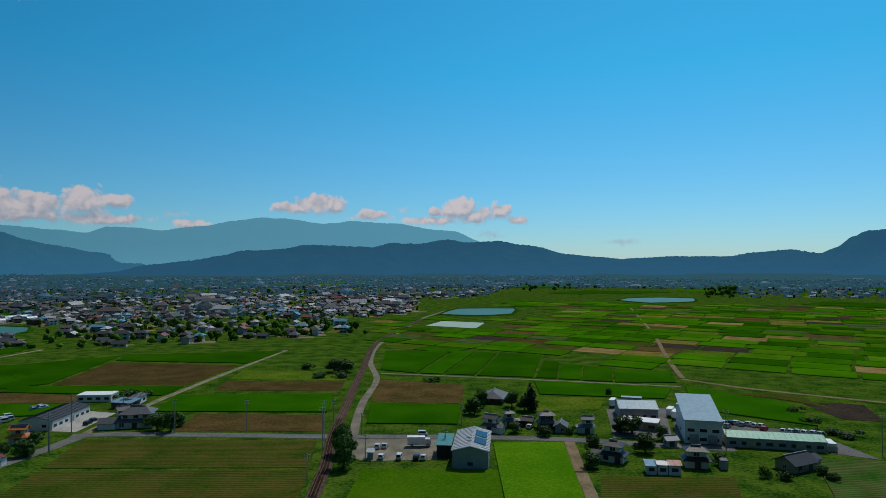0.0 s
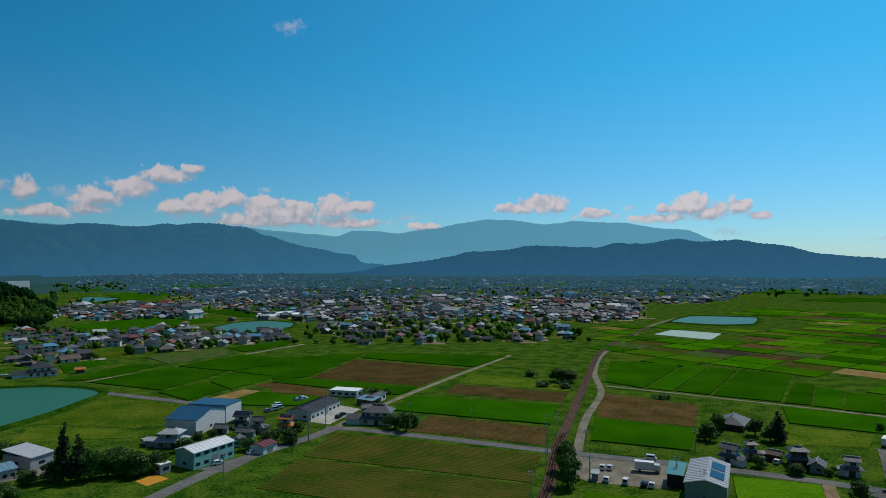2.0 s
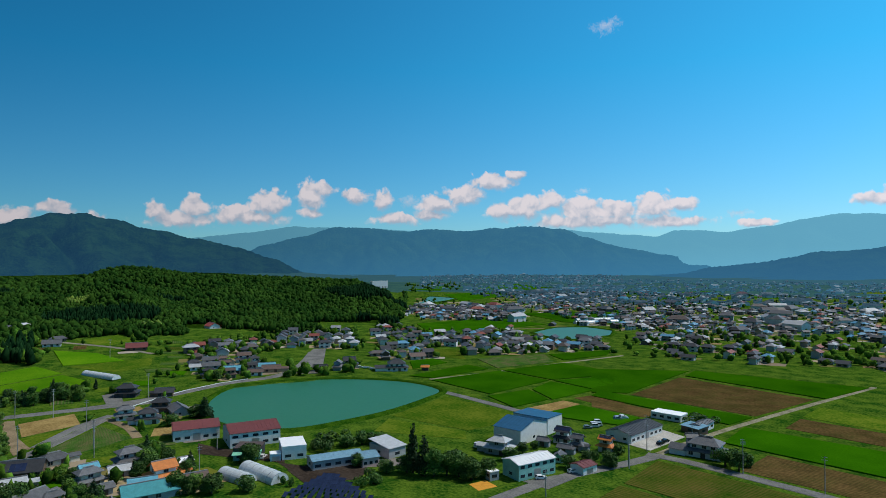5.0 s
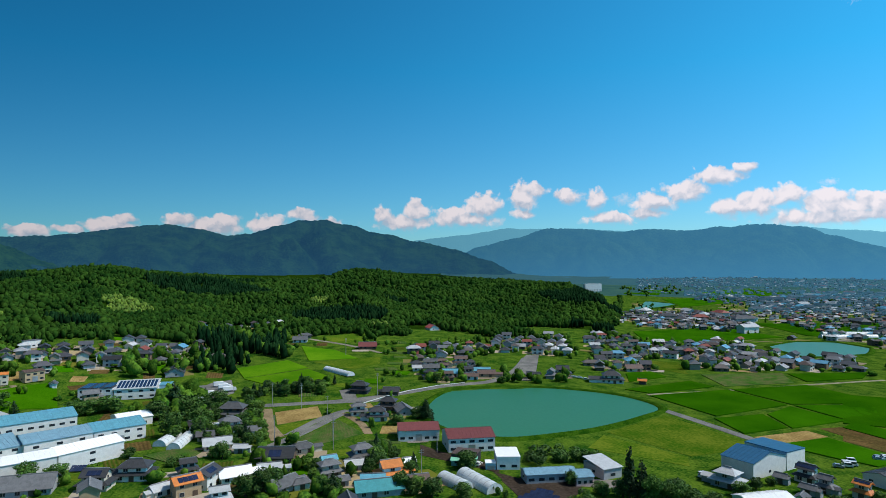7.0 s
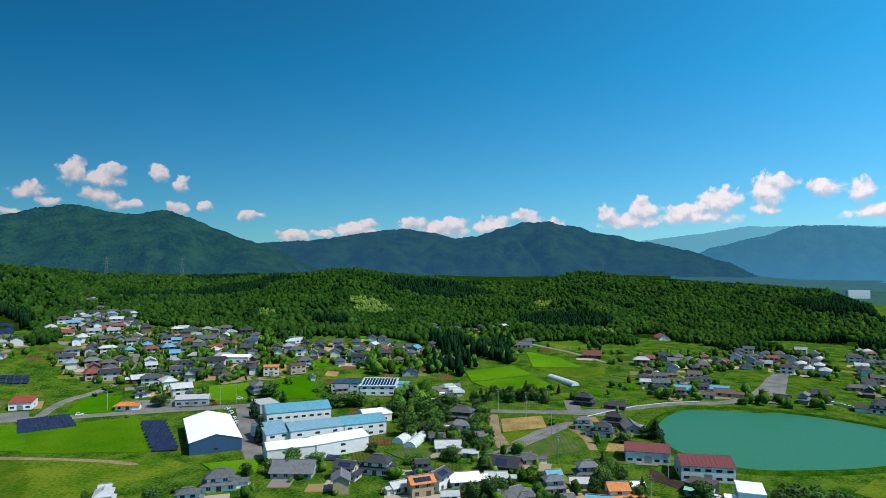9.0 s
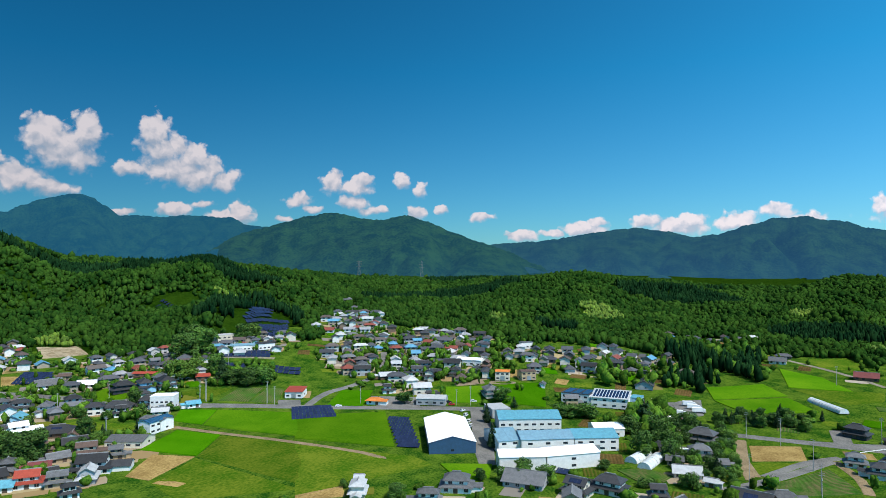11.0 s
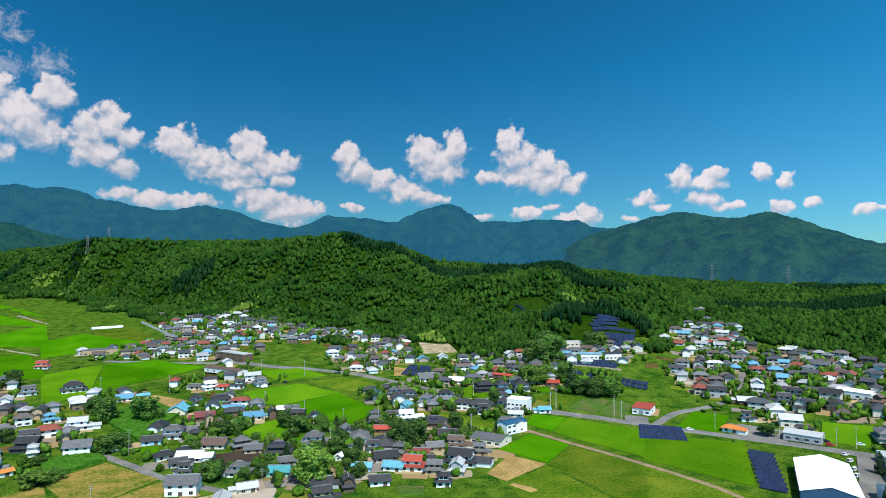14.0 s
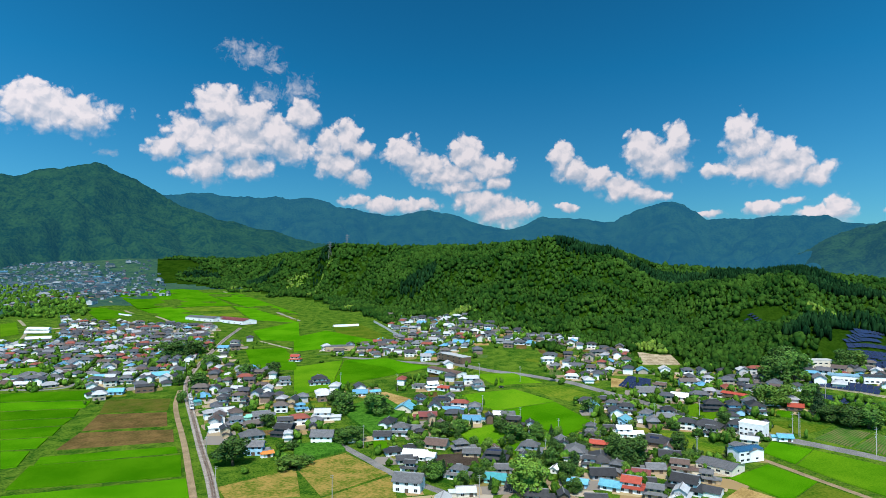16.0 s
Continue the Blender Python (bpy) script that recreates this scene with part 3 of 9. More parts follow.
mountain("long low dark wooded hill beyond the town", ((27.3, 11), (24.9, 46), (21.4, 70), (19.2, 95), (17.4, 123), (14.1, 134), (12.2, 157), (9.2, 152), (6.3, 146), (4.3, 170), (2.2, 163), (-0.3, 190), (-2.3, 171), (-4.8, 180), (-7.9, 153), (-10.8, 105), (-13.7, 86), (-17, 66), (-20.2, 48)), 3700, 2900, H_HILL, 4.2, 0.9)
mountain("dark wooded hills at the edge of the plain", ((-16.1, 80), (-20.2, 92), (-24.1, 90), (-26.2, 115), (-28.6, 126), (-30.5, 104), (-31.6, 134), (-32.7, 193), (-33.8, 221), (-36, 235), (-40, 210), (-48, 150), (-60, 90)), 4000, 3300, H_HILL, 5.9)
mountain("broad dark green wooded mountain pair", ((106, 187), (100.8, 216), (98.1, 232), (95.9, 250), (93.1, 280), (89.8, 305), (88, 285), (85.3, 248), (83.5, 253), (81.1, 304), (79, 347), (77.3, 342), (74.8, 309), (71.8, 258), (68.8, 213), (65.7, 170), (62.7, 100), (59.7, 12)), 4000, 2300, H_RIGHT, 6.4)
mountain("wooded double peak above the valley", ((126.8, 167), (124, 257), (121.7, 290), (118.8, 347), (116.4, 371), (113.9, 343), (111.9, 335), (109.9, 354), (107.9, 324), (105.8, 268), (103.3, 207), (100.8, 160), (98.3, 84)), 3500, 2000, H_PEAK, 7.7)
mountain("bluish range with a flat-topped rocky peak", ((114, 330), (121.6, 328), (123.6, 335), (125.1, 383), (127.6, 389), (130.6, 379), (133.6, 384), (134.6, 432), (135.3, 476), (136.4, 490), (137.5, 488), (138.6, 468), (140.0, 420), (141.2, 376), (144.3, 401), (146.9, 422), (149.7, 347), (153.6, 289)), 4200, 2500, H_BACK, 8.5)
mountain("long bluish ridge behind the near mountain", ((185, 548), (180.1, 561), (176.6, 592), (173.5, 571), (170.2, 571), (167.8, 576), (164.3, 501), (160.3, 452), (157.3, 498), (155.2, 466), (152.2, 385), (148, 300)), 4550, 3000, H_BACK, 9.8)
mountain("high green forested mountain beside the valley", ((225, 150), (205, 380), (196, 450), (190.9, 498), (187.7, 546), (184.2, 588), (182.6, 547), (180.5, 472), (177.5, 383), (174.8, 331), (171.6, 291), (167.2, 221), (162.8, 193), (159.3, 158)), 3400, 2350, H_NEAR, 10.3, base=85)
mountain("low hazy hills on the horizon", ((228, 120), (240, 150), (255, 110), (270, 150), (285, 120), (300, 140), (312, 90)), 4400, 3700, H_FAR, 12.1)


# ---- builders ----
class Shape:
    """Vertices and faces of one part, put together from boxes, prisms and strips."""

    def __init__(self):
        self.v, self.f, self.i = [], [], []

    def add(self, verts, faces, index=0):
        n = len(self.v)
        self.v += [tuple(p) for p in verts]
        self.f += [tuple(k + n for k in face) for face in faces]
        self.i += [index] * len(faces)
        return self

    def box(self, x0, y0, z0, x1, y1, z1, index=0):
        v = [(x, y, z) for z in (z0, z1) for y in (y0, y1) for x in (x0, x1)]
        return self.add(v, [(0, 2, 3, 1), (4, 5, 7, 6), (0, 1, 5, 4), (2, 6, 7, 3), (0, 4, 6, 2), (1, 3, 7, 5)], index)

    def taper(self, x0, y0, x1, y1, z0, z1, inset_x, inset_y, index=0):
        v = [(x, y, z0) for y in (y0, y1) for x in (x0, x1)] + [(x, y, z1) for y in (y0 + inset_y, y1 - inset_y) for x in (x0 + inset_x, x1 - inset_x)]
        return self.add(v, [(0, 2, 3, 1), (4, 5, 7, 6), (0, 1, 5, 4), (2, 6, 7, 3), (0, 4, 6, 2), (1, 3, 7, 5)], index)

    def tube(self, p, q, r0, r1=None, sides=8, index=0):
        p, q = Vector(p), Vector(q)
        r1 = r0 if r1 is None else r1
        n = (q - p).normalized()
        a = n.orthogonal().normalized()
        b = n.cross(a)
        ring = [(math.cos(2 * math.pi * k / sides), math.sin(2 * math.pi * k / sides)) for k in range(sides)]
        v = [p + (a * c + b * s) * r0 for c, s in ring] + [q + (a * c + b * s) * r1 for c, s in ring]
        f = [(k, (k + 1) % sides, sides + (k + 1) % sides, sides + k) for k in range(sides)]
        f += [tuple(range(sides))[::-1], tuple(range(sides, 2 * sides))]
        return self.add(v, f, index)

    def extrude(self, outline, y0, y1, index=0):
        """An outline in x and z drawn out along y."""
        n = len(outline)
        v = [(x, y0, z) for x, z in outline] + [(x, y1, z) for x, z in outline]
        f = [(k, (k + 1) % n, n + (k + 1) % n, n + k) for k in range(n)] + [tuple(range(n))[::-1], tuple(range(n, 2 * n))]
        return self.add(v, f, index)

    def mesh(self, name, mats, smooth_faces=False):
        me = bpy.data.meshes.new(name)
        me.from_pydata(self.v, [], self.f)
        for m in mats if isinstance(mats, (list, tuple)) else [mats]:
            me.materials.append(m)
        if any(self.i):
            me.polygons.foreach_set("material_index", self.i)
        if smooth_faces:
            me.polygons.foreach_set("use_smooth", [True] * len(self.f))
        me.update()
        return me


def part(name, shape, mats, parent, label="", smooth_faces=False):
    me = shape if isinstance(shape, bpy.types.Mesh) else shape.mesh(name, mats, smooth_faces)
    ob = new(name, me)
    ob.parent = parent
    return tagged(ob, label)


def base(name, x, y, rot, label, category, group="", lift=0.0, scale=1.0):
    ob = new(name)
    ob.matrix_basis = Matrix.LocRotScale(drop(x, y, lift), Euler((0, 0, radians(rot))), Vector((scale,) * 3))
    return tagged(ob, label, category, group)


def paint(name, colour, rough=0.7, metal=0.0, vary=0.8, scale=0.7, each=0.08):
    return material(name, tuple(c * vary for c in colour), colour, scale, rough, metal, fine=4.0, each=each)


WALLS = {
    "white": paint("white plaster", (0.74, 0.73, 0.70), 0.8, vary=0.86),
    "cream": paint("cream plaster", (0.62, 0.56, 0.45), 0.8, vary=0.85),
    "tan": paint("tan cladding", (0.42, 0.31, 0.19), 0.8),
    "grey": paint("grey cladding", (0.36, 0.37, 0.38), 0.7),
    "brown": paint("brown timber", (0.13, 0.085, 0.055), 0.8),
    "dark": paint("dark cladding", (0.045, 0.045, 0.05), 0.7),
    "blue": paint("pale blue cladding", (0.30, 0.52, 0.66), 0.6),
    "teal": paint("pale green boards", (0.24, 0.50, 0.44), 0.6),
    "pink": paint("pink plaster", (0.70, 0.50, 0.48), 0.8),
    "navy": paint("dark blue metal cladding", (0.035, 0.085, 0.16), 0.5),
}
ROOFS = {
    "grey": paint("grey roof tiles", (0.13, 0.132, 0.136), 0.55, vary=0.65, each=0.3),
    "dark": paint("dark grey roof tiles", (0.046, 0.047, 0.05), 0.52, vary=0.65, each=0.3),
    "pale": paint("pale grey metal roof", (0.46, 0.47, 0.47), 0.42, vary=0.8),
    "white": paint("white metal roof", (0.84, 0.84, 0.83), 0.6, vary=0.94),
    "brown": paint("brown roof tiles", (0.13, 0.085, 0.068), 0.55, vary=0.7, each=0.2),
    "red": paint("red metal roof", (0.36, 0.065, 0.04), 0.5, vary=0.75, each=0.2),
    "orange": paint("orange roof tiles", (0.62, 0.20, 0.045), 0.55, vary=0.75),
    "blue": paint("blue metal roof", (0.10, 0.27, 0.40), 0.45, vary=0.75, each=0.2),
    "cyan": paint("faded light blue metal roof", (0.13, 0.38, 0.48), 0.5, vary=0.72, each=0.1),
    "navy": paint("deep blue metal roof", (0.025, 0.10, 0.19), 0.4, vary=0.75),
    "green": paint("pale green metal roof", (0.22, 0.58, 0.40), 0.5, vary=0.8),
    "teal": paint("teal metal roof", (0.06, 0.30, 0.32), 0.5, vary=0.75),
    "maroon": paint("maroon metal roof", (0.19, 0.055, 0.05), 0.5, vary=0.8),
    "steel": paint("bluish steel roof", (0.20, 0.36, 0.45), 0.45, vary=0.75),
}
ROOF_WORDS = {"grey": "grey tiled roof", "dark": "dark tiled roof", "pale": "pale metal roof", "white": "white metal roof", "brown": "brown tiled roof",
              "red": "red metal roof", "orange": "orange tiled roof", "blue": "blue metal roof", "cyan": "faded light blue roof", "navy": "deep blue metal roof",
              "green": "pale green metal roof", "teal": "teal metal roof", "maroon": "maroon metal roof", "steel": "bluish steel roof"}
WALL_WORDS = {"white": "white plastered", "cream": "cream plastered", "tan": "tan clad", "grey": "grey clad", "brown": "brown timber", "dark": "dark clad",
              "blue": "pale blue", "teal": "pale green", "pink": "pink plastered", "navy": "dark blue metal"}
M_RIDGE = paint("pale ridge tiles", (0.24, 0.24, 0.24), 0.6, vary=0.7, each=0.3)
M_GLASS = paint("dark window glass", (0.03, 0.04, 0.05), 0.12, vary=0.7)
M_FRAME = paint("aluminium frame", (0.55, 0.55, 0.54), 0.4, 0.6)
M_DOOR = paint("dark door", (0.10, 0.07, 0.05), 0.6)
M_POLE = paint("concrete pole", (0.36, 0.35, 0.33), 0.85)
M_STEEL = paint("galvanised steel", (0.42, 0.43, 0.44), 0.45, 0.7)
M_PANEL = paint("solar cells", (0.02, 0.032, 0.075), 0.15, vary=0.7, each=0.15)
M_TYRE = paint("tyre rubber", (0.02, 0.02, 0.02), 0.9)
M_VINYL = paint("translucent vinyl sheet", (0.62, 0.66, 0.66), 0.35, vary=0.8)


def window_mesh(w, h):
    key = "window_%g_%g" % (w, h)
    if key not in bpy.data.meshes:
        s = Shape()
        t = 0.07
        for x0, z0, x1, z1 in ((-w / 2, 0, w / 2, t), (-w / 2, h - t, w / 2, h), (-w / 2, t, -w / 2 + t, h - t), (w / 2 - t, t, w / 2, h - t), (-t / 2, t, t / 2, h - t)):
            s.box(x0, -0.07, z0, x1, 0.0, z1)
        s.mesh(key, M_FRAME)
        g = Shape().box(-w / 2 + t, -0.03, t, w / 2 - t, 0.0, h - t)
        g.mesh("pane_%g_%g" % (w, h), M_GLASS)
    return bpy.data.meshes[key], bpy.data.meshes["pane_%g_%g" % (w, h)]


def put_window(parent, x, y, z, turn, w=1.7, h=1.1, fine=True):
    frame_mesh, pane_mesh = window_mesh(w, h)
    if fine:
        ob = part("window", frame_mesh, None, parent)
        ob.matrix_basis = pose(x, y, z, 0, 0, turn)
        part("pane", pane_mesh, None, ob)
    else:
        ob = part("window", pane_mesh, None, parent)
        ob.matrix_basis = pose(x, y, z, 0, 0, turn)


def gable_roof(w, d, z, rise, over=0.8, thick=0.2):
    """A ridge along x over a body w by d whose walls end at z."""
    s = Shape()
    k = rise / (d / 2)
    low = z - over * k
    a, b = w / 2 + over, d / 2 + over
    for side in (-1, 1):
        v = [(-a, side * b, low), (a, side * b, low), (a, 0, z + rise), (-a, 0, z + rise)]
        v += [(x, y, c + thick) for x, y, c in v]
        s.add(v, [(0, 1, 2, 3), (4, 7, 6, 5), (0, 4, 5, 1), (1, 5, 6, 2), (2, 6, 7, 3), (3, 7, 4, 0)])
    return s


def hip_roof(w, d, z, rise, over=0.95, top=0.45, thick=0.18):
    s = Shape()
    a, b = w / 2 + over, d / 2 + over
    r = max(0.3, a - b * (1 - top * 0.5)) if w >= d else 0.3
    k = rise / (d / 2)
    low = z - over * k * 0.6
    v = [(-a, -b, low), (a, -b, low), (a, b, low), (-a, b, low), (-a, -b, low + thick), (a, -b, low + thick), (a, b, low + thick), (-a, b, low + thick),
         (-r, 0, z + rise), (r, 0, z + rise)]
    return s.add(v, [(0, 3, 2, 1), (0, 1, 5, 4), (1, 2, 6, 5), (2, 3, 7, 6), (3, 0, 4, 7), (4, 5, 9, 8), (6, 7, 8, 9), (5, 6, 9), (7, 4, 8)])


def skirt_roof(w, d, iw, idp, z, rise, over=0.95, thick=0.15):
    """The low roof that runs round the foot of an upper storey."""
    s = Shape()
    a, b, p, q = w / 2 + over, d / 2 + over, iw / 2 - 0.01, idp / 2 - 0.01
    o = [(-a, -b), (a, -b), (a, b), (-a, b)]
    n = [(-p, -q), (p, -q), (p, q), (-p, q)]
    v = [(x, y, z - 0.2) for x, y in o] + [(x, y, z - 0.2 + thick) for x, y in o] + [(x, y, z + rise) for x, y in n] + [(x, y, z + rise - thick) for x, y in n]
    f = []
    for k in range(4):
        m = (k + 1) % 4
        f += [(k, m, 4 + m, 4 + k), (4 + k, 4 + m, 8 + m, 8 + k), (12 + k, 12 + m, m, k)]
    return s.add(v, f)


def walls_with_gable(w, d, z0, z1, rise):
    s = Shape()
    outline = [(-d / 2, z0), (d / 2, z0), (d / 2, z1), (0, z1 + rise), (-d / 2, z1)]
    v = [(-w / 2, y, z) for y, z in outline] + [(w / 2, y, z) for y, z in outline]
    f = [(k, (k + 1) % 5, 5 + (k + 1) % 5, 5 + k) for k in range(5)] + [(4, 3, 2, 1, 0), (5, 6, 7, 8, 9)]
    return s.add(v, f)


def house(x, y, rot, w, d, storeys=2, form="hip", wall="white", tile="grey", solar=0, fine=True, group=""):
    """A house with its long side along its own x; its front looks along its own -y."""
    rng = random.Random(int(x * 13 + y * 7 + w * 101))
    w, d = max(3.4, w - 1.6), max(3.0, d - 1.4)  # without the eaves
    words = "%s-storey %s house with a %s" % ("two" if storeys > 1 else "one", WALL_WORDS[wall], ROOF_WORDS[tile])
    root = base("house", x, y, rot, words, "house", group, lift=-0.15)
    rise = d * (0.27 if form == "hip" else 0.28)
    roof_mat = ROOFS[tile]
    if storeys > 1 and form != "tower":
        iw, idp = w * rng.uniform(0.68, 0.82), d * rng.uniform(0.72, 0.84)
        part("lower_wall", Shape().box(-w / 2, -d / 2, 0, w / 2, d / 2, 2.6), WALLS[wall], root)
        part("lower_roof", skirt_roof(w, d, iw, idp, 2.6, 0.9), roof_mat, root)
        top, bw, bd = 5.35, iw, idp
        rise = bd * 0.30
        z0 = 2.6
    else:
        top, bw, bd, z0 = (5.4 if storeys > 1 else 2.7), w, d, 0
    if form == "hip":
        part("wall", Shape().box(-bw / 2, -bd / 2, z0, bw / 2, bd / 2, top), WALLS[wall], root)
        part("roof", hip_roof(bw, bd, top, rise), roof_mat, root)
        span = max(0.3, bw / 2 + 0.7 - (bd / 2 + 0.7) * 0.78)
    else:
        part("wall", walls_with_gable(bw, bd, z0, top, rise), WALLS[wall], root)
        part("roof", gable_roof(bw, bd, top, rise), roof_mat, root)
        span = bw / 2 + 0.6
    part("ridge", Shape().box(-span, -0.2, top + rise + 0.08, span, 0.2, top + rise + 0.42), M_RIDGE, root)
    for level, (fw, fd) in enumerate(((w, d), (bw, bd)) if storeys > 1 else ((w, d),)):
        z = 0.75 + level * 2.85
        n = max(1, int(fw / 3.4)) if fine is not None else 2
        for k in range(n):
            wx = (k + 0.5) / n * fw - fw / 2 + rng.uniform(-0.2, 0.2)
            if level == 0 and k == n // 2:
                part("door", Shape().box(wx - 0.9, -fd / 2 - 0.06, 0, wx + 0.9, -fd / 2, 2.1), M_DOOR, root)
            else:
                put_window(root, wx, -fd / 2 - 0.003, z, 0, 1.7, 1.2 if level else 1.5, fine)
        if fine is None:
            continue
        put_window(root, fw / 2 + 0.003, rng.uniform(-0.2, 0.2) * fd, z + 0.1, 90, 1.2, 1.1, fine)
        put_window(root, -fw / 2 - 0.003, rng.uniform(-0.2, 0.2) * fd, z + 0.1, -90, 1.2, 1.1, fine)
        if fine:
            put_window(root, rng.uniform(-0.25, 0.25) * fw, fd / 2 + 0.003, z + 0.1, 180, 1.2, 1.1, fine)
    if rng.random() < 0.55 and not solar:
        side, ww, wd = rng.choice((-1, 1)), w * rng.uniform(0.3, 0.5), d * rng.uniform(0.5, 0.8)
        wx, wy = side * (w / 2 + ww / 2 - 0.02), rng.uniform(-0.25, 0.1) * d
        for name, one, paint_used in (("wing_wall", walls_with_gable(ww, wd, 0, 2.5, wd * 0.22), WALLS[wall]), ("wing_roof", gable_roof(ww, wd, 2.5, wd * 0.22, 0.5, 0.15), roof_mat)):
            part(name, one, paint_used, root).location = (wx, wy, 0)
    if solar:
        slope = math.atan2(rise, bd / 2)
        for k in range(solar):
            ob = part("solar_panel", Shape().box(-0.8, -bd * 0.36, 0, 0.8, bd * 0.02, 0.06), M_PANEL, root)
            ob.matrix_basis = Matrix.Translation(((k - (solar - 1) / 2) * 1.68, -bd * 0.18, top + rise * 0.64 + 0.12 + (0.1 if form != "hip" else 0))) @ Matrix.Rotation(slope, 4, "X")
    return root


SHED_AT = {}


def roof_panels(label, count, side=-1, share=0.8, deep=0.75):
    """Dark panels or roof lights laid in a row on one slope of a shed's roof."""
    root, w, d, tall, rise, form = SHED_AT[label]
    pitch = w * share / count
    run = d / 2 if form == "gable" else d
    for k in range(count):
        ob = part("solar_panel", Shape().box(-pitch * 0.38, -run * deep / 2, 0, pitch * 0.38, run * deep / 2, 0.08), M_PANEL, root, "dark roof panel")
        if form == "gable":
            slope = math.atan2(rise, d / 2)
            ob.matrix_basis = Matrix.Translation(((k - (count - 1) / 2) * pitch, side * d / 4, tall + rise / 2 + 0.28)) @ Matrix.Rotation(-side * slope, 4, "X")
        else:
            slope = math.atan2(rise, d) if form == "lean" else 0
            ob.matrix_basis = Matrix.Translation(((k - (count - 1) / 2) * pitch, 0, tall + (rise / 2 if form == "lean" else 0.25) + 0.16)) @ Matrix.Rotation(slope, 4, "X")


def shed(x, y, rot, w, d, tall, form="gable", wall="grey", tile="pale", rise=None, windows=0, doors=0, name="shed", label="", seams=True, fine=False):
    """Barns, workshops and halls: clad walls, a low metal roof with standing seams, rows of windows and roller doors."""
    label = label or "%s shed with a %s" % (WALL_WORDS[wall], ROOF_WORDS[tile])
    root = base(name, x, y, rot, label, name.replace("_", " "), lift=-0.1)
    rise = d * 0.13 if rise is None else rise
    SHED_AT[label] = (root, w, d, tall, rise, form)
    if form == "gable":
        part("wall", walls_with_gable(w, d, 0, tall, rise), WALLS[wall], root)
        part("roof", gable_roof(w, d, tall, rise, 0.35, 0.14), ROOFS[tile], root)
        if seams:
            k = rise / (d / 2)
            n = int(w / 1.6)
            for side in (-1, 1):
                s = Shape()
                for i in range(n + 1):
                    sx = -w / 2 + i * w / n
                    ya, yb = side * (d / 2 + 0.33), side * 0.05
                    za, zb = tall - 0.33 * k + 0.14, tall + rise + 0.12
                    s.add([(sx - 0.05, ya, za), (sx + 0.05, ya, za), (sx + 0.05, yb, zb), (sx - 0.05, yb, zb), (sx - 0.05, ya, za + 0.1), (sx + 0.05, ya, za + 0.1), (sx + 0.05, yb, zb + 0.1), (sx - 0.05, yb, zb + 0.1)],
                          [(4, 5, 6, 7), (0, 4, 7, 3), (1, 2, 6, 5), (0, 1, 5, 4)])
                tagged(part("roof_seams", s, ROOFS[tile], root), kind="stuff")
    elif form == "lean":
        part("wall", Shape().extrude([(-w / 2, 0), (w / 2, 0), (w / 2, tall), (-w / 2, tall)], -d / 2, d / 2), WALLS[wall], root)
        s = Shape()
        v = [(-w / 2 - 0.4, -d / 2 - 0.5, tall - 0.05), (w / 2 + 0.4, -d / 2 - 0.5, tall - 0.05), (w / 2 + 0.4, d / 2 + 0.4, tall + rise), (-w / 2 - 0.4, d / 2 + 0.4, tall + rise)]
        v += [(a, b, c + 0.15) for a, b, c in v]
        part("roof", s.add(v, [(3, 2, 1, 0), (4, 5, 6, 7), (0, 1, 5, 4), (1, 2, 6, 5), (2, 3, 7, 6), (3, 0, 4, 7)]), ROOFS[tile], root)
    else:
        part("wall", Shape().box(-w / 2, -d / 2, 0, w / 2, d / 2, tall), WALLS[wall], root)
        part("roof", Shape().box(-w / 2 - 0.12, -d / 2 - 0.12, tall, w / 2 + 0.12, d / 2 + 0.12, tall + 0.3), ROOFS[tile], root)
    for k in range(windows):
        wx = (k + 0.5) / windows * w - w / 2
        rows_up = 2 if tall > 5.5 else 1
        for r in range(rows_up):
            put_window(root, wx, -d / 2 - 0.003, 1.0 + r * 3.0, 0, min(2.4, w / windows * 0.6), 1.2, fine)
    for k in range(max(1, windows // 3) if windows else 0):
        for side in (-1, 1):
            put_window(root, side * (w / 2 + 0.003), (k + 0.5) / max(1, windows // 3) * d - d / 2, 1.2, 90 * side, 1.7, 1.1, fine)
    for k in range(doors):
        wx = (k + 0.5) / doors * w - w / 2
        part("roller_door", Shape().box(wx - 1.5, -d / 2 - 0.05, 0, wx + 1.5, -d / 2, min(3.2, tall * 0.7)), M_STEEL, root)
    return root


def quad_grid(corners, nx, ny):
    a, b, c, d = (Vector((*p, 0)) for p in corners)
    for j in range(ny + 1):
        for i in range(nx + 1):
            u, v = i / nx, j / ny
            yield u, v, (a * (1 - u) + b * u) * (1 - v) + (d * (1 - u) + c * u) * v


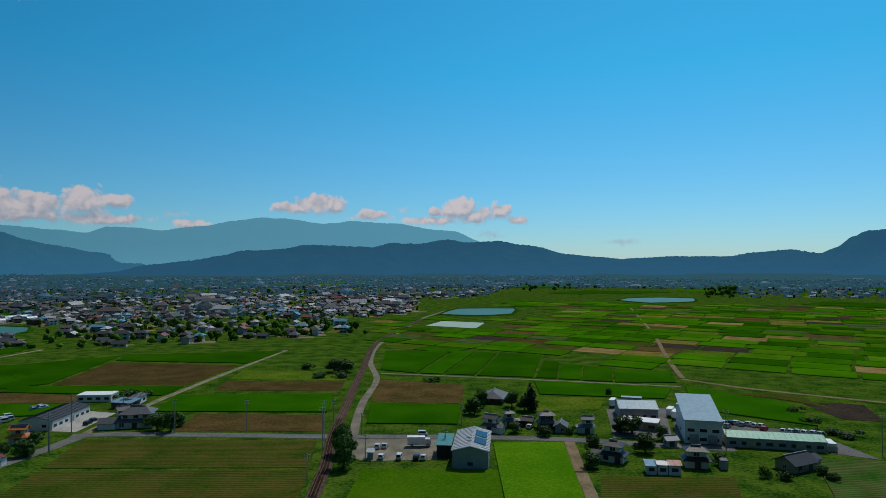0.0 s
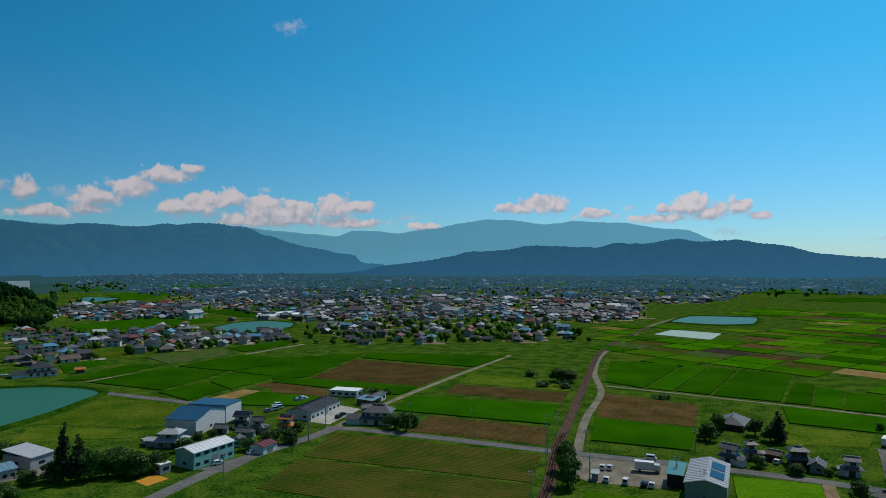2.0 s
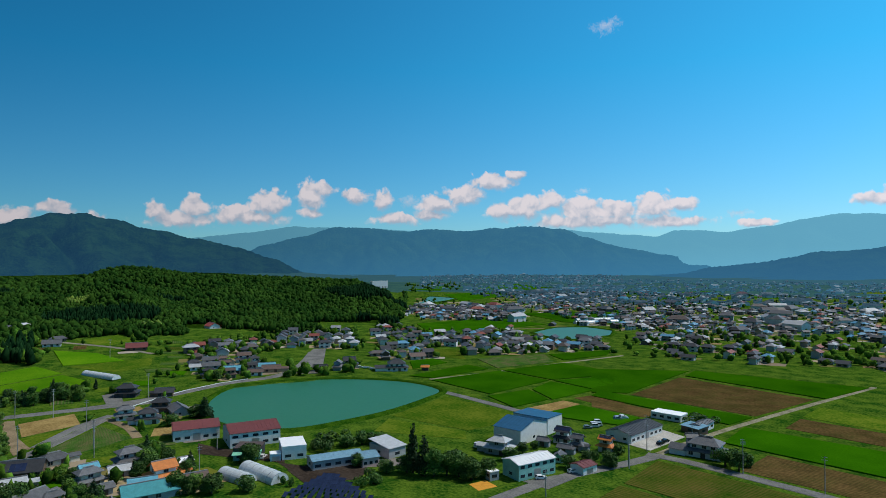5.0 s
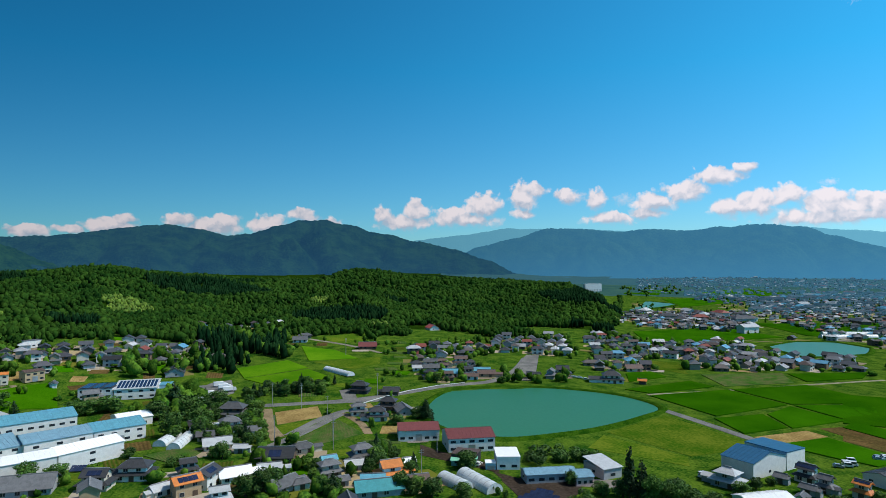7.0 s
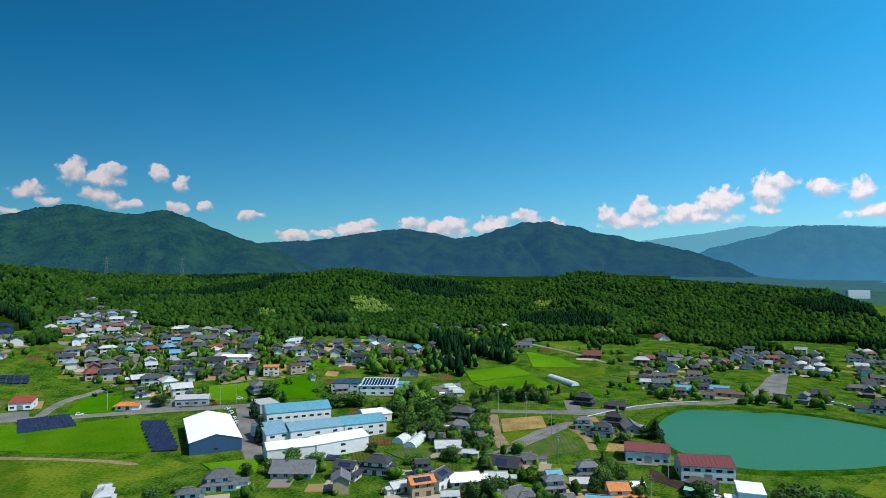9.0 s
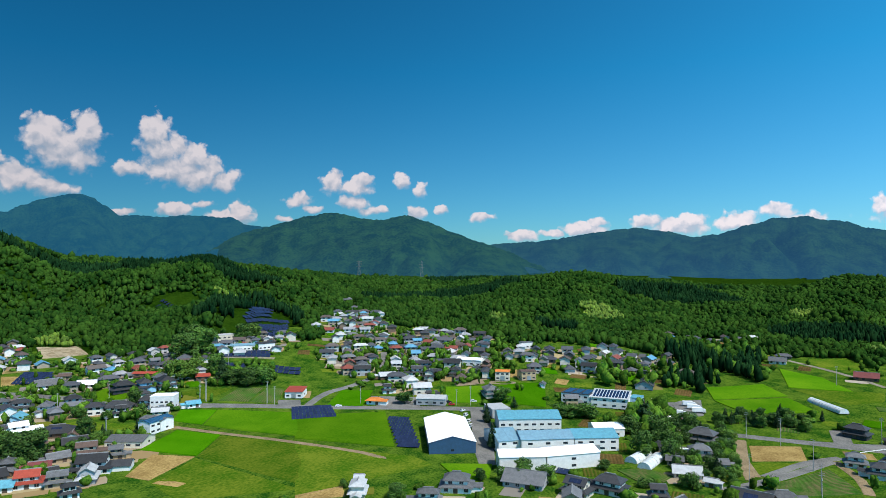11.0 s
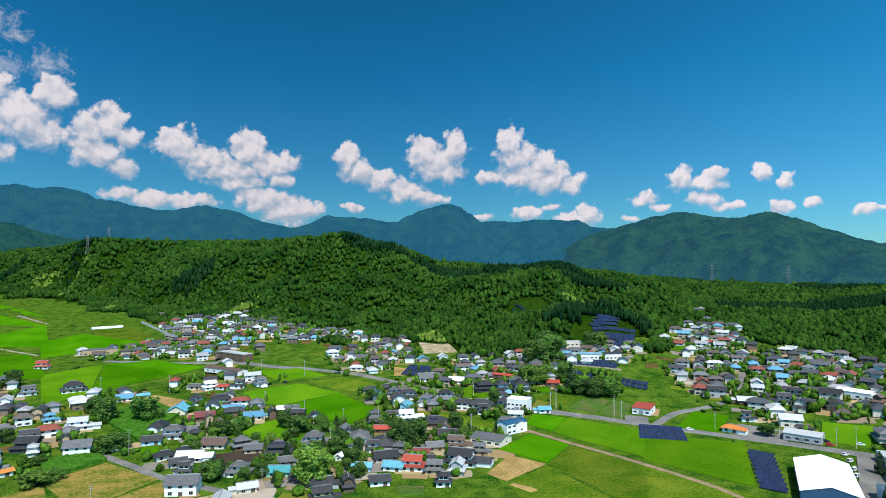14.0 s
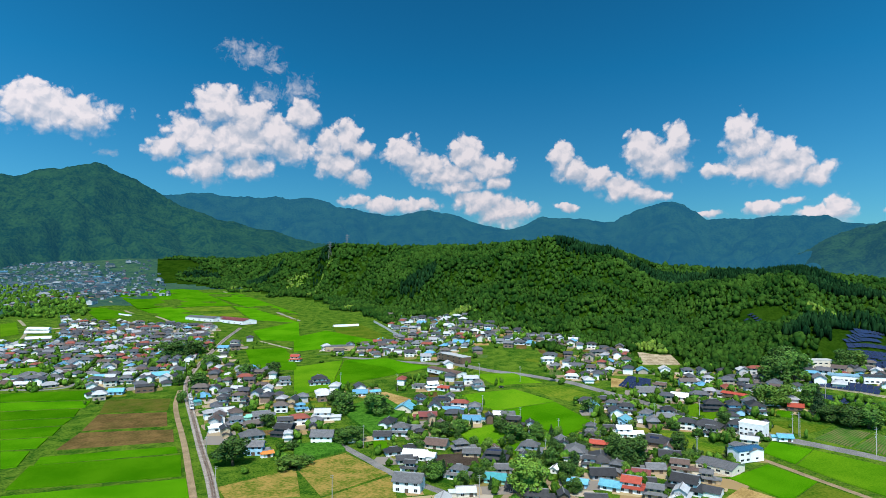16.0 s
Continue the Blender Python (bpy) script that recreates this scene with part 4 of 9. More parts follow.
def field(corners, mat, name="rice_paddy", label="bright green rice paddy between low grassy banks", tall=0.5, along=0, flatness=0.12):
    """A planted plot with a soft uneven top and its edges turned down into the bank. along: which side the rows follow."""
    a, b, c, d = (Vector((*p, 0)) for p in corners)
    lx, ly = max((b - a).length, (c - d).length), max((d - a).length, (c - b).length)
    nx, ny = max(2, min(26, int(lx / 7))), max(2, min(26, int(ly / 7)))
    verts, uv, faces = [], [], []
    for u, v, p in quad_grid(corners, nx, ny):
        edge = u in (0, 1) or v in (0, 1)
        z = height(p.x, p.y) + (tall * 0.85 if edge else tall + noise.noise((p.x * 0.05, p.y * 0.05, 1)) * flatness)
        verts.append((p.x, p.y, z))
        uv.append((u * lx, v * ly) if not along else (v * ly, u * lx))
    m = nx + 1
    for j in range(ny):
        for i in range(nx):
            faces.append((j * m + i, j * m + i + 1, (j + 1) * m + i + 1, (j + 1) * m + i))
    rim = [i for i in range(m)] + [j * m + nx for j in range(1, ny + 1)] + [ny * m + i for i in range(nx - 1, -1, -1)] + [j * m for j in range(ny - 1, 0, -1)]
    n = len(verts)
    mid = (a + b + c + d) / 4
    for k in rim:
        x, y, z = verts[k]
        out = (Vector((x, y, 0)) - mid).normalized() * 0.25
        verts.append((x + out.x, y + out.y, height(x, y) - 0.3))
        uv.append(uv[k])
    for k in range(len(rim)):
        q = (k + 1) % len(rim)
        faces.append((rim[q], rim[k], n + k, n + q))
    ob = mesh_object(name, verts, faces, mat, smooth_faces=False, label=label, category=name.replace("_", " "), uv=uv)
    return tagged(ob, kind="structure")


def strip(name, points, width, mat, lift=0.12, label="", category="road", thick=0.25):
    """A road or track along a line of points, draped over the ground, with shallow edges."""
    pts = [Vector((*p, 0)) for p in points]
    fine_pts = []
    for i in range(len(pts) - 1):
        p0, p1, p2, p3 = pts[max(0, i - 1)], pts[i], pts[i + 1], pts[min(len(pts) - 1, i + 2)]
        n = max(2, int((p2 - p1).length / 8))
        for k in range(n):
            t = k / n
            bend = 0.5 * ((2 * p1) + (p2 - p0) * t + (2 * p0 - 5 * p1 + 4 * p2 - p3) * t * t + (3 * p1 - p0 - 3 * p2 + p3) * t ** 3)
            fine_pts.append(bend)
    fine_pts.append(pts[-1])
    verts, faces = [], []
    for i, p in enumerate(fine_pts):
        ahead = (fine_pts[min(i + 1, len(fine_pts) - 1)] - fine_pts[max(i - 1, 0)]).normalized()
        side = Vector((-ahead.y, ahead.x, 0))
        wob = noise.noise((p.x * 0.08, p.y * 0.08, 7)) * 0.12 * width
        for off, up in ((-width / 2 - 0.3, -thick), (-width / 2 + wob * 0.4, 0), (0, 0.03), (width / 2 + wob * 0.4, 0), (width / 2 + 0.3, -thick)):
            q = p + side * off
            verts.append((q.x, q.y, height(q.x, q.y) + lift + up))
    for i in range(len(fine_pts) - 1):
        for k in range(4):
            faces.append((i * 5 + k, i * 5 + k + 1, (i + 1) * 5 + k + 1, (i + 1) * 5 + k))
    mesh_object(name, verts, faces, mat, label=label, category=category, kind="structure")
    return fine_pts


def pad(name, corners, mat, lift=0.1, label="", category="pavement"):
    """A thin slab of paving or bare ground on the grass."""
    verts = [drop(x, y, lift) for x, y in corners] + [drop(x, y, -0.3) for x, y in corners]
    n = len(corners)
    faces = [tuple(range(n))] + [(k, n + k, n + (k + 1) % n, (k + 1) % n) for k in range(n)]
    ob = mesh_object(name, verts, faces, mat, label=label, category=category, kind="structure")
    return ob


# ---- trees ----
def leaf_cloud(rng, lobes, count, size, flat=0.9):
    """Small leafy sprays, two triangles each, spread over lobes (centre, radius), turned mostly outwards."""
    verts, faces = [], []
    weights = np.array([r ** 2 for _, r in lobes])
    weights /= weights.sum()
    for k in range(count):
        c, r = lobes[rng.choice(len(lobes), p=weights)]
        n = rng.normal(size=3)
        n /= np.linalg.norm(n)
        p = np.array(c) + n * r * rng.uniform(0.72, 1.05) * np.array([1, 1, flat])
        n = n + rng.normal(size=3) * 0.45
        n /= np.linalg.norm(n)
        a = np.cross(n, rng.normal(size=3))
        a /= np.linalg.norm(a)
        b = np.cross(n, a)
        s = size * rng.uniform(0.6, 1.3)
        m = len(verts)
        verts += [tuple(p - a * s), tuple(p - b * s * 0.7 + n * 0.1 * s), tuple(p + a * s), tuple(p + b * s * 0.7 - n * 0.1 * s)]
        faces.append((m, m + 1, m + 2, m + 3))
    return verts, faces


TREES = {}


def tree_kind(kind, variant):
    """Meshes of one tree about 1 m across its crown's radius and 2.6 m high, to be scaled."""
    key = (kind, variant)
    if key in TREES:
        return TREES[key]
    rng = np.random.default_rng(hash((len(kind), variant)) % 1000 + 5)
    trunk = Shape()
    if kind == "conifer":
        trunk.tube((0, 0, -0.1), (0, 0, 2.4), 0.09, 0.02, 7)
        lobes = []
        for k in range(11):
            z = 0.45 + k * 0.2
            r = 0.62 * (1 - k / 12.5)
            for q in range(4):
                a = rng.uniform(0, 6.28)
                lobes.append(((math.cos(a) * r * 0.5, math.sin(a) * r * 0.5, z), r * 0.62))
        v, f = leaf_cloud(rng, lobes, 1700, 0.075, 0.7)
    elif kind == "bush":
        trunk.tube((0, 0, -0.1), (0, 0, 0.5), 0.05, 0.03, 6)
        lobes = [((rng.normal() * 0.4, rng.normal() * 0.4, rng.uniform(0.3, 0.6)), rng.uniform(0.3, 0.5)) for _ in range(6)]
        v, f = leaf_cloud(rng, lobes, 900, 0.075)
    else:
        lean = rng.normal(size=2) * 0.06
        trunk.tube((0, 0, -0.1), (lean[0], lean[1], 1.0), 0.1, 0.06, 8)
        lobes = [((lean[0], lean[1], 1.7), 0.66), ((lean[0], lean[1], 1.05), 0.6)]
        for k in range(12):
            a = k * 2.4 + rng.uniform(-0.3, 0.3)
            r, z = rng.uniform(0.3, 0.68), rng.uniform(0.55, 2.0)
            c = (math.cos(a) * r, math.sin(a) * r, z)
            trunk.tube((lean[0], lean[1], 0.7 + 0.25 * rng.uniform()), c, 0.045, 0.015, 5)
            lobes.append((c, rng.uniform(0.28, 0.5) * (1.15 - 0.15 * z)))
        v, f = leaf_cloud(rng, lobes, 2500, 0.082)
    mat = {"conifer": M_LEAF_DARK, "light": M_LEAF_LIGHT}.get(kind, M_LEAF)
    me = bpy.data.meshes.new("crown")
    me.from_pydata(v, [], f)
    me.materials.append(mat)
    TREES[key] = (trunk.mesh("trunk", M_BARK, True), me)
    return TREES[key]


TREE_WORDS = {"broad": ("tree", "leafy dark green broadleaf tree beside the houses"), "light": ("tree", "light green leafy tree in a garden"),
              "conifer": ("conifer_tree", "tall dark green conifer tree"), "bush": ("bush", "low rounded green garden bush")}


def tree(x, y, tall, wide=None, kind="broad"):
    rng = random.Random(int(x * 31 + y * 17))
    trunk, crown = tree_kind(kind, rng.randrange(4))
    name, label = TREE_WORDS[kind]
    unit = {"conifer": 2.75, "bush": 0.95}.get(kind, 2.45)
    r = wide / 2 if wide else tall * (0.22 if kind == "conifer" else 0.42 if kind != "bush" else 0.6)
    root = new(name)
    root.matrix_basis = Matrix.LocRotScale(drop(x, y, -0.05), Euler((0, 0, rng.uniform(0, 6.28))), Vector((r / (0.62 if kind == "conifer" else 0.9), r / (0.62 if kind == "conifer" else 0.9), tall / unit)))
    tagged(root, label, "tree" if kind != "bush" else "bush")
    part("trunk", trunk, None, root)
    part("crown", crown, None, root)
    return root


def crown_shape():
    bm = bmesh.new()
    bmesh.ops.create_icosphere(bm, subdivisions=1, radius=1)
    v = np.array([p.co[:] for p in bm.verts])
    f = np.array([[p.index for p in face.verts] for face in bm.faces])
    bm.free()
    turns = [np.array(Euler((k * 1.3, k * 2.1, k * 0.7)).to_matrix()) for k in range(12)]
    return np.array([v @ t for t in turns]), f


CROWN_V, CROWN_F = crown_shape()


def canopy(name, places, mat, label, seed=1, spiky=0.0, m=7, uneven=0.16):
    """Many crowns, each an uneven dome of facets with sprays standing out of it, joined into one wood. places: x, y, z, radius, height."""
    rng = np.random.default_rng(seed)
    places = np.array(places)
    n, k = len(places), CROWN_V.shape[1]
    jitter = 1 + rng.normal(size=(n, k, 1)) * uneven
    v = CROWN_V[rng.integers(0, 12, n)] * jitter
    squeeze = 1 - spiky * np.clip(v[:, :, 2:3], -0.5, 1) * 0.75
    v = np.concatenate([v[:, :, :2] * squeeze, v[:, :, 2:3]], axis=2)
    v = v * np.stack([places[:, 3], places[:, 3], places[:, 4] * 0.5], 1)[:, None]
    v = v + (places[:, None, :3] + np.stack([0 * places[:, 4], 0 * places[:, 4], places[:, 4] * 0.5], 1)[:, None])
    f = (CROWN_F[None] + (np.arange(n) * k)[:, None, None]).reshape(-1, 3)
    v = v.reshape(-1, 3)
    # loose sprays
    who = np.repeat(np.arange(n), m)
    d = rng.normal(size=(n * m, 3))
    d[:, 2] = np.abs(d[:, 2])
    d /= np.linalg.norm(d, axis=1, keepdims=True)
    p = places[who]
    c = p[:, :3] + d * np.stack([p[:, 3], p[:, 3], p[:, 4] * 0.5], 1) * rng.uniform(0.85, 1.0 + 0.75 * uneven, (n * m, 1)) * (1 - spiky * np.array([0.6, 0.6, 0])[None] * d[:, 2:3]) + np.stack([0 * p[:, 4], 0 * p[:, 4], p[:, 4] * 0.5], 1)
    a = np.cross(d, rng.normal(size=d.shape))
    a /= np.linalg.norm(a, axis=1, keepdims=True)
    b = np.cross(d, a)
    s = (p[:, 3] * rng.uniform(0.22, 0.42, n * m) * (9 / m) ** 0.4)[:, None]
    q = np.stack([c - a * s, c + b * s * 0.8, c + a * s], 1).reshape(-1, 3)
    g = (np.arange(n * m * 3).reshape(-1, 3) + len(v))
    v, f = np.concatenate([v, q]), np.concatenate([f, g])
    me = bpy.data.meshes.new(name)
    me.vertices.add(len(v))
    me.vertices.foreach_set("co", v.ravel())
    me.loops.add(f.size)
    me.loops.foreach_set("vertex_index", f.ravel())
    me.polygons.add(len(f))
    me.polygons.foreach_set("loop_start", np.arange(len(f)) * 3)
    me.polygons.foreach_set("loop_total", np.full(len(f), 3))
    me.materials.append(mat)
    me.update()
    me.validate()
    return tagged(new(name, me), label, "forest", kind="stuff")


# ---- fields, roads and water ----
PLOTS = {
    "rice": (M_RICE, "rice_paddy", "green rice paddy between narrow grassy banks", 0.55),
    "mid": (M_RICE_MID, "rice_paddy", "fresh green rice paddy with straight edges", 0.55),
    "bright": (M_RICE_BRIGHT, "rice_paddy", "bright yellow-green rice paddy beside a track", 0.55),
    "lawn": (M_LAWN, "meadow", "mown grass plot with worn yellowish patches", 0.12),
    "soil": (M_SOIL, "tilled_field", "brown tilled field with fine furrows", 0.14),
    "dark": (M_DARKSOIL, "tilled_field", "dark brown freshly ploughed field", 0.14),
    "straw": (M_STRAW, "stubble_field", "dry straw-coloured stubble field", 0.16),
    "stubble": (M_STUBBLE, "stubble_field", "half-green cut field with straw rows", 0.18),
    "hay": (M_HAY, "hay_field", "yellowish hay field with faint mown rows", 0.2),
    "vines": (M_VINE, "vineyard", "dense leafy trellis of green vines", 1.9),
    "crop": (M_CROP, "vegetable_field", "vegetable plot with dense green rows", 0.4),
}


LAID = []


def plot(a, b, c, d, kind, along=0):
    mat, name, label, tall = PLOTS[kind]
    reach = max(math.dist(a, b), math.dist(b, c)) * 0.19 + 2
    for u in (0.18, 0.5, 0.82):
        for v in (0.18, 0.5, 0.82):
            LAID.append(((a[0] * (1 - u) + b[0] * u) * (1 - v) + (d[0] * (1 - u) + c[0] * u) * v, (a[1] * (1 - u) + b[1] * u) * (1 - v) + (d[1] * (1 - u) + c[1] * u) * v, reach))
    return field((a, b, c, d), mat, name, label, tall, along)


WAYS = {"asphalt": (M_ASPHALT, "grey asphalt country road", 0.16), "concrete": (M_LANE, "pale worn farm lane", 0.14), "bank": (M_DIRT, "straight dirt track on a low bank", 0.4), "gravel": (M_GRAVEL, "pale gravel lane", 0.13), "dirt": (M_DIRT, "dry dirt farm track", 0.11)}


def way(points, width, kind):
    mat, label, lift = WAYS[kind]
    for p in strip("road", points, width, mat, lift, label):
        LAID.append((p.x, p.y, width / 2 + 3))


M_ORANGE = paint("orange ground sheet", (0.62, 0.29, 0.045), 0.9)
M_NET = paint("pale green crop sheet", (0.42, 0.56, 0.44), 0.7)
M_QUARRY = material("pale bare rock", (0.20, 0.155, 0.09), (0.40, 0.33, 0.22), 0.12, 0.95, bump=0.4, fine=0.6)
YARDS = {"asphalt": (M_ASPHALT, "grey asphalt yard"), "concrete": (M_CONCRETE, "bright pale concrete forecourt"), "gravel": (M_GRAVEL, "gravel parking ground"),
         "darksoil": (M_DARKSOIL, "bare dark soil yard"), "orange": (M_ORANGE, "orange sheet spread on a lawn"), "net": (M_NET, "pale green sheeting over a seed bed")}


PONDS = []


def yard(corners, kind):
    mat, label = YARDS[kind]
    pad("pavement", corners, mat, 0.06 + 0.01 * (len(LAID) % 7), label)
    mx, my = (sum(p[k] for p in corners) / len(corners) for k in (0, 1))
    LAID.append((mx, my, max(math.dist((mx, my), p) for p in corners)))
    if kind == "net":
        PONDS.append((Vector((mx, my, 0)), LAID[-1][2] * 0.7))


plot((-125.3, 224.2), (-120.2, 193.0), (-40.5, 193.3), (-43.7, 222.4), "stubble", along=1)
plot((-120.0, 190.4), (-116.6, 161.4), (-37.4, 161.7), (-40.1, 191.2), "stubble", along=1)
plot((-24.1, 190.6), (-25.7, 159.9), (15.4, 160.0), (16.2, 190.2), "bright", along=1)
plot((17.0, 218.5), (15.9, 159.9), (36.3, 160.0), (40.9, 219.3), "bright", along=1)
plot((-31.8, 280.6), (-29.3, 245.6), (5.2, 244.0), (7.8, 276.5), "rice", along=1)
plot((-36.1, 336.8), (-31.4, 284.0), (7.9, 279.7), (10.8, 321.7), "soil", along=1)
plot((-99.8, 261.6), (-99.1, 235.5), (-44.4, 234.1), (-48.2, 259.0), "soil", along=1)
plot((-123.2, 296.6), (-118.8, 265.4), (-47.8, 263.8), (-51.1, 299.6), "rice", along=1)
plot((-112.0, 333.1), (-110.7, 309.7), (-49.7, 307.4), (-50.6, 330.4), "soil", along=1)
plot((-114.1, 366.0), (-112.7, 337.9), (-50.7, 335.1), (-52.7, 360.8), "lawn", along=1)
plot((-204.5, 394.0), (-197.1, 323.4), (-128.8, 322.4), (-122.4, 383.9), "soil", along=1)
plot((-209.3, 424.9), (-204.4, 400.8), (-118.3, 390.3), (-111.3, 441.8), "rice", along=1)
plot((-214.5, 318.9), (-209.7, 303.8), (-130.2, 296.6), (-128.5, 318.0), "rice", along=1)
plot((-207.9, 301.2), (-194.6, 282.0), (-164.7, 281.1), (-158.8, 297.7), "soil", along=1)
plot((-261.6, 378.7), (-215.2, 311.9), (-200.0, 324.9), (-211.6, 419.9), "rice", along=1)
plot((-191.5, 277.6), (-176.2, 255.6), (-164.6, 258.4), (-164.7, 277.7), "rice", along=1)
plot((-39.7, 442.3), (-35.5, 366.5), (-15.3, 355.6), (5.5, 442.7), "rice", along=1)
plot((7.9, 442.7), (-13.1, 355.6), (-0.6, 352.1), (20.9, 437.3), "rice", along=1)
plot((22.4, 437.4), (1.3, 352.1), (16.7, 348.8), (36.6, 432.1), "rice", along=1)
plot((38.2, 432.1), (18.4, 347.1), (47.7, 342.2), (64.8, 422.0), "rice", along=1)
plot((62.5, 398.2), (49.3, 340.6), (59.8, 339.0), (71.2, 393.8), "rice", along=1)
plot((71.4, 387.4), (61.0, 337.4), (71.6, 334.3), (82.3, 381.2), "rice", along=1)
plot((82.8, 377.1), (72.4, 332.7), (87.2, 329.7), (97.4, 373.2), "rice", along=1)
plot((97.5, 367.4), (88.2, 328.2), (118.7, 326.8), (125.7, 358.3), "rice", along=1)
plot((47.0, 331.0), (45.0, 298.8), (99.5, 288.2), (111.2, 312.4), "rice", along=1)
plot((119.4, 316.6), (105.0, 268.6), (140.3, 240.5), (149.8, 279.4), "rice", along=1)
plot((156.3, 282.7), (156.3, 250.8), (170.2, 247.4), (181.0, 276.3), "dark", along=1)
plot((125.0, 304.4), (159.0, 283.9), (163.8, 260.0), (161.8, 298.2), "stubble", along=1)
plot((45.7, 185.1), (38.8, 160.1), (75.4, 160.2), (83.3, 183.8), "stubble", along=1)
plot((115.9, 201.0), (101.4, 165.8), (121.8, 162.1), (136.6, 198.3), "crop", along=1)
plot((40.6, 295.1), (37.5, 264.2), (65.5, 269.4), (73.2, 290.4), "lawn", along=1)
plot((29.4, 189.9), (30.0, 188.4), (45.8, 188.5), (46.1, 190.0), "stubble", along=1)
plot((-306.3, 269.8), (-252.1, 266.0), (-255.3, 323.3), (-300.5, 327.0), "rice", along=1)
plot((-300.3, 330.0), (-255.7, 326.4), (-235.9, 378.5), (-291.5, 386.8), "rice", along=1)
plot((-248.4, 261.0), (-221.0, 250.8), (-220.5, 279.2), (-244.9, 291.4), "rice", along=1)
plot((-243.9, 293.7), (-218.7, 280.2), (-218.0, 318.8), (-252.0, 321.1), "rice", along=1)
plot((-252.8, 325.2), (-217.5, 320.0), (-211.4, 339.0), (-232.9, 373.6), "rice", along=1)
plot((-215.3, 250.6), (-202.5, 250.9), (-202.2, 282.3), (-213.3, 282.8), "straw", along=1)
plot((-213.6, 292.3), (-177.5, 285.4), (-187.7, 301.9), (-210.4, 307.2), "soil", along=1)
plot((-202.2, 249.2), (-172.0, 255.1), (-175.1, 277.5), (-200.0, 279.6), "rice", along=1)
plot((-249.6, 194.0), (-204.7, 202.1), (-202.6, 241.0), (-264.1, 243.1), "lawn", along=1)
plot((-231.9, 170.4), (-195.0, 191.7), (-204.6, 200.3), (-245.7, 189.2), "lawn", along=1)
plot((-327.2, 268.2), (-311.2, 274.6), (-311.4, 327.1), (-333.2, 328.3), "rice", along=1)
plot((-413.6, 363.3), (-384.0, 340.2), (-354.0, 347.1), (-400.0, 381.6), "lawn", along=1)
plot((-373.9, 307.5), (-346.2, 287.4), (-351.3, 324.3), (-373.5, 329.5), "rice", along=1)
plot((-349.6, 354.4), (-309.3, 334.5), (-300.0, 386.1), (-330.5, 412.3), "crop", along=1)
plot((-326.0, 413.0), (-299.8, 397.9), (-292.5, 444.3), (-305.5, 470.9), "rice", along=1)
plot((-611, 711), (-487, 647), (-421, 676), (-543, 873), "rice", along=1)
plot((-590, 495), (-497.5, 436.8), (-485, 609), (-589, 631), "rice", along=1)
plot((-588, 575), (-546, 557), (-534, 616), (-583, 625), "soil", along=1)
plot((-1074, 981), (-884, 851), (-965, 1096), (-1114, 1166), "rice", along=1)
plot((-1333, 1383), (-1073, 1199), (-1129, 1432), (-1445, 1667), "rice", along=1)
plot((-327.9, -261.4), (-310.9, -253.0), (-310.5, -233.0), (-336.0, -241.7), "mid", along=1)
plot((-336.3, -241.0), (-309.9, -231.4), (-306.8, -169.3), (-350.0, -193.7), "bright", along=1)
plot((-262.6, -232.4), (-262.1, -199.1), (-297.0, -211.2), (-296.9, -238.7), "mid", along=1)
plot((-261.4, -198.0), (-241.0, -131.5), (-293.8, -161.2), (-297.2, -210.5), "lawn", along=1)
plot((-228.6, -209.4), (-227.3, -195.9), (-261.1, -199.0), (-258.4, -221.2), "straw", along=1)
plot((-224.9, -193.1), (-211.2, -168.5), (-235.9, -129.4), (-259.2, -196.8), "lawn", along=1)
plot((-353.8, -284.9), (-349.8, -257.8), (-376.0, -258.7), (-367.3, -276.4), "lawn", along=1)
plot((-351.2, -251.9), (-357.4, -233.6), (-385.3, -240.4), (-377.8, -255.0), "crop", along=1)
plot((-356.6, -232.2), (-362.8, -216.6), (-390.8, -228.0), (-386.7, -238.4), "crop", along=1)
plot((-326.0, -333.3), (-330.4, -306.1), (-352.9, -319.6), (-350.2, -340.4), "bright", along=1)
plot((-282.6, -307.1), (-275.4, -264.4), (-298.0, -263.1), (-295.5, -303.7), "lawn", along=1)
plot((-347.7, -429.0), (-329.7, -406.4), (-344.4, -397.0), (-352.8, -418.4), "straw", along=1)
plot((-224.5, -191.8), (-223.8, -178.8), (-228.7, -178.1), (-230.9, -191.0), "straw", along=1)
plot((-343.3, -192.9), (-302.8, -169.7), (-302.2, -113.5), (-368.8, -145.3), "bright", along=1)
plot((-293.0, -164.0), (-229.1, -127.5), (-280.8, -86.7), (-290.8, -99.2), "lawn", along=1)
plot((-282.6, -83.9), (-263.9, -70.2), (-270.4, -58.4), (-288.7, -61.0), "bright", along=1)
plot((-369.7, -185.3), (-378.1, -164.0), (-413.3, -172.1), (-405.9, -192.3), "mid", along=1)
plot((-429.5, -124.4), (-397.8, -115.4), (-401.5, -93.5), (-434.6, -99.6), "bright", along=1)
plot((-435.0, -88.2), (-401.8, -79.3), (-402.6, -51.7), (-451.6, -58.7), "mid", along=1)
plot((-229.1, -127.5), (-225.5, -125.4), (-233.3, -107.8), (-244.3, -114.4), "straw", along=1)
plot((-484.8, 49.3), (-453.0, 50.6), (-473.2, 97.9), (-504.8, 88.8), "bright", along=1)
plot((-449.8, 50.6), (-422.3, 65.1), (-433.9, 106.5), (-467.2, 97.0), "bright", along=1)
plot((-562.8, 110.6), (-499.1, 104.0), (-490.5, 140.8), (-532.9, 132.9), "bright", along=1)
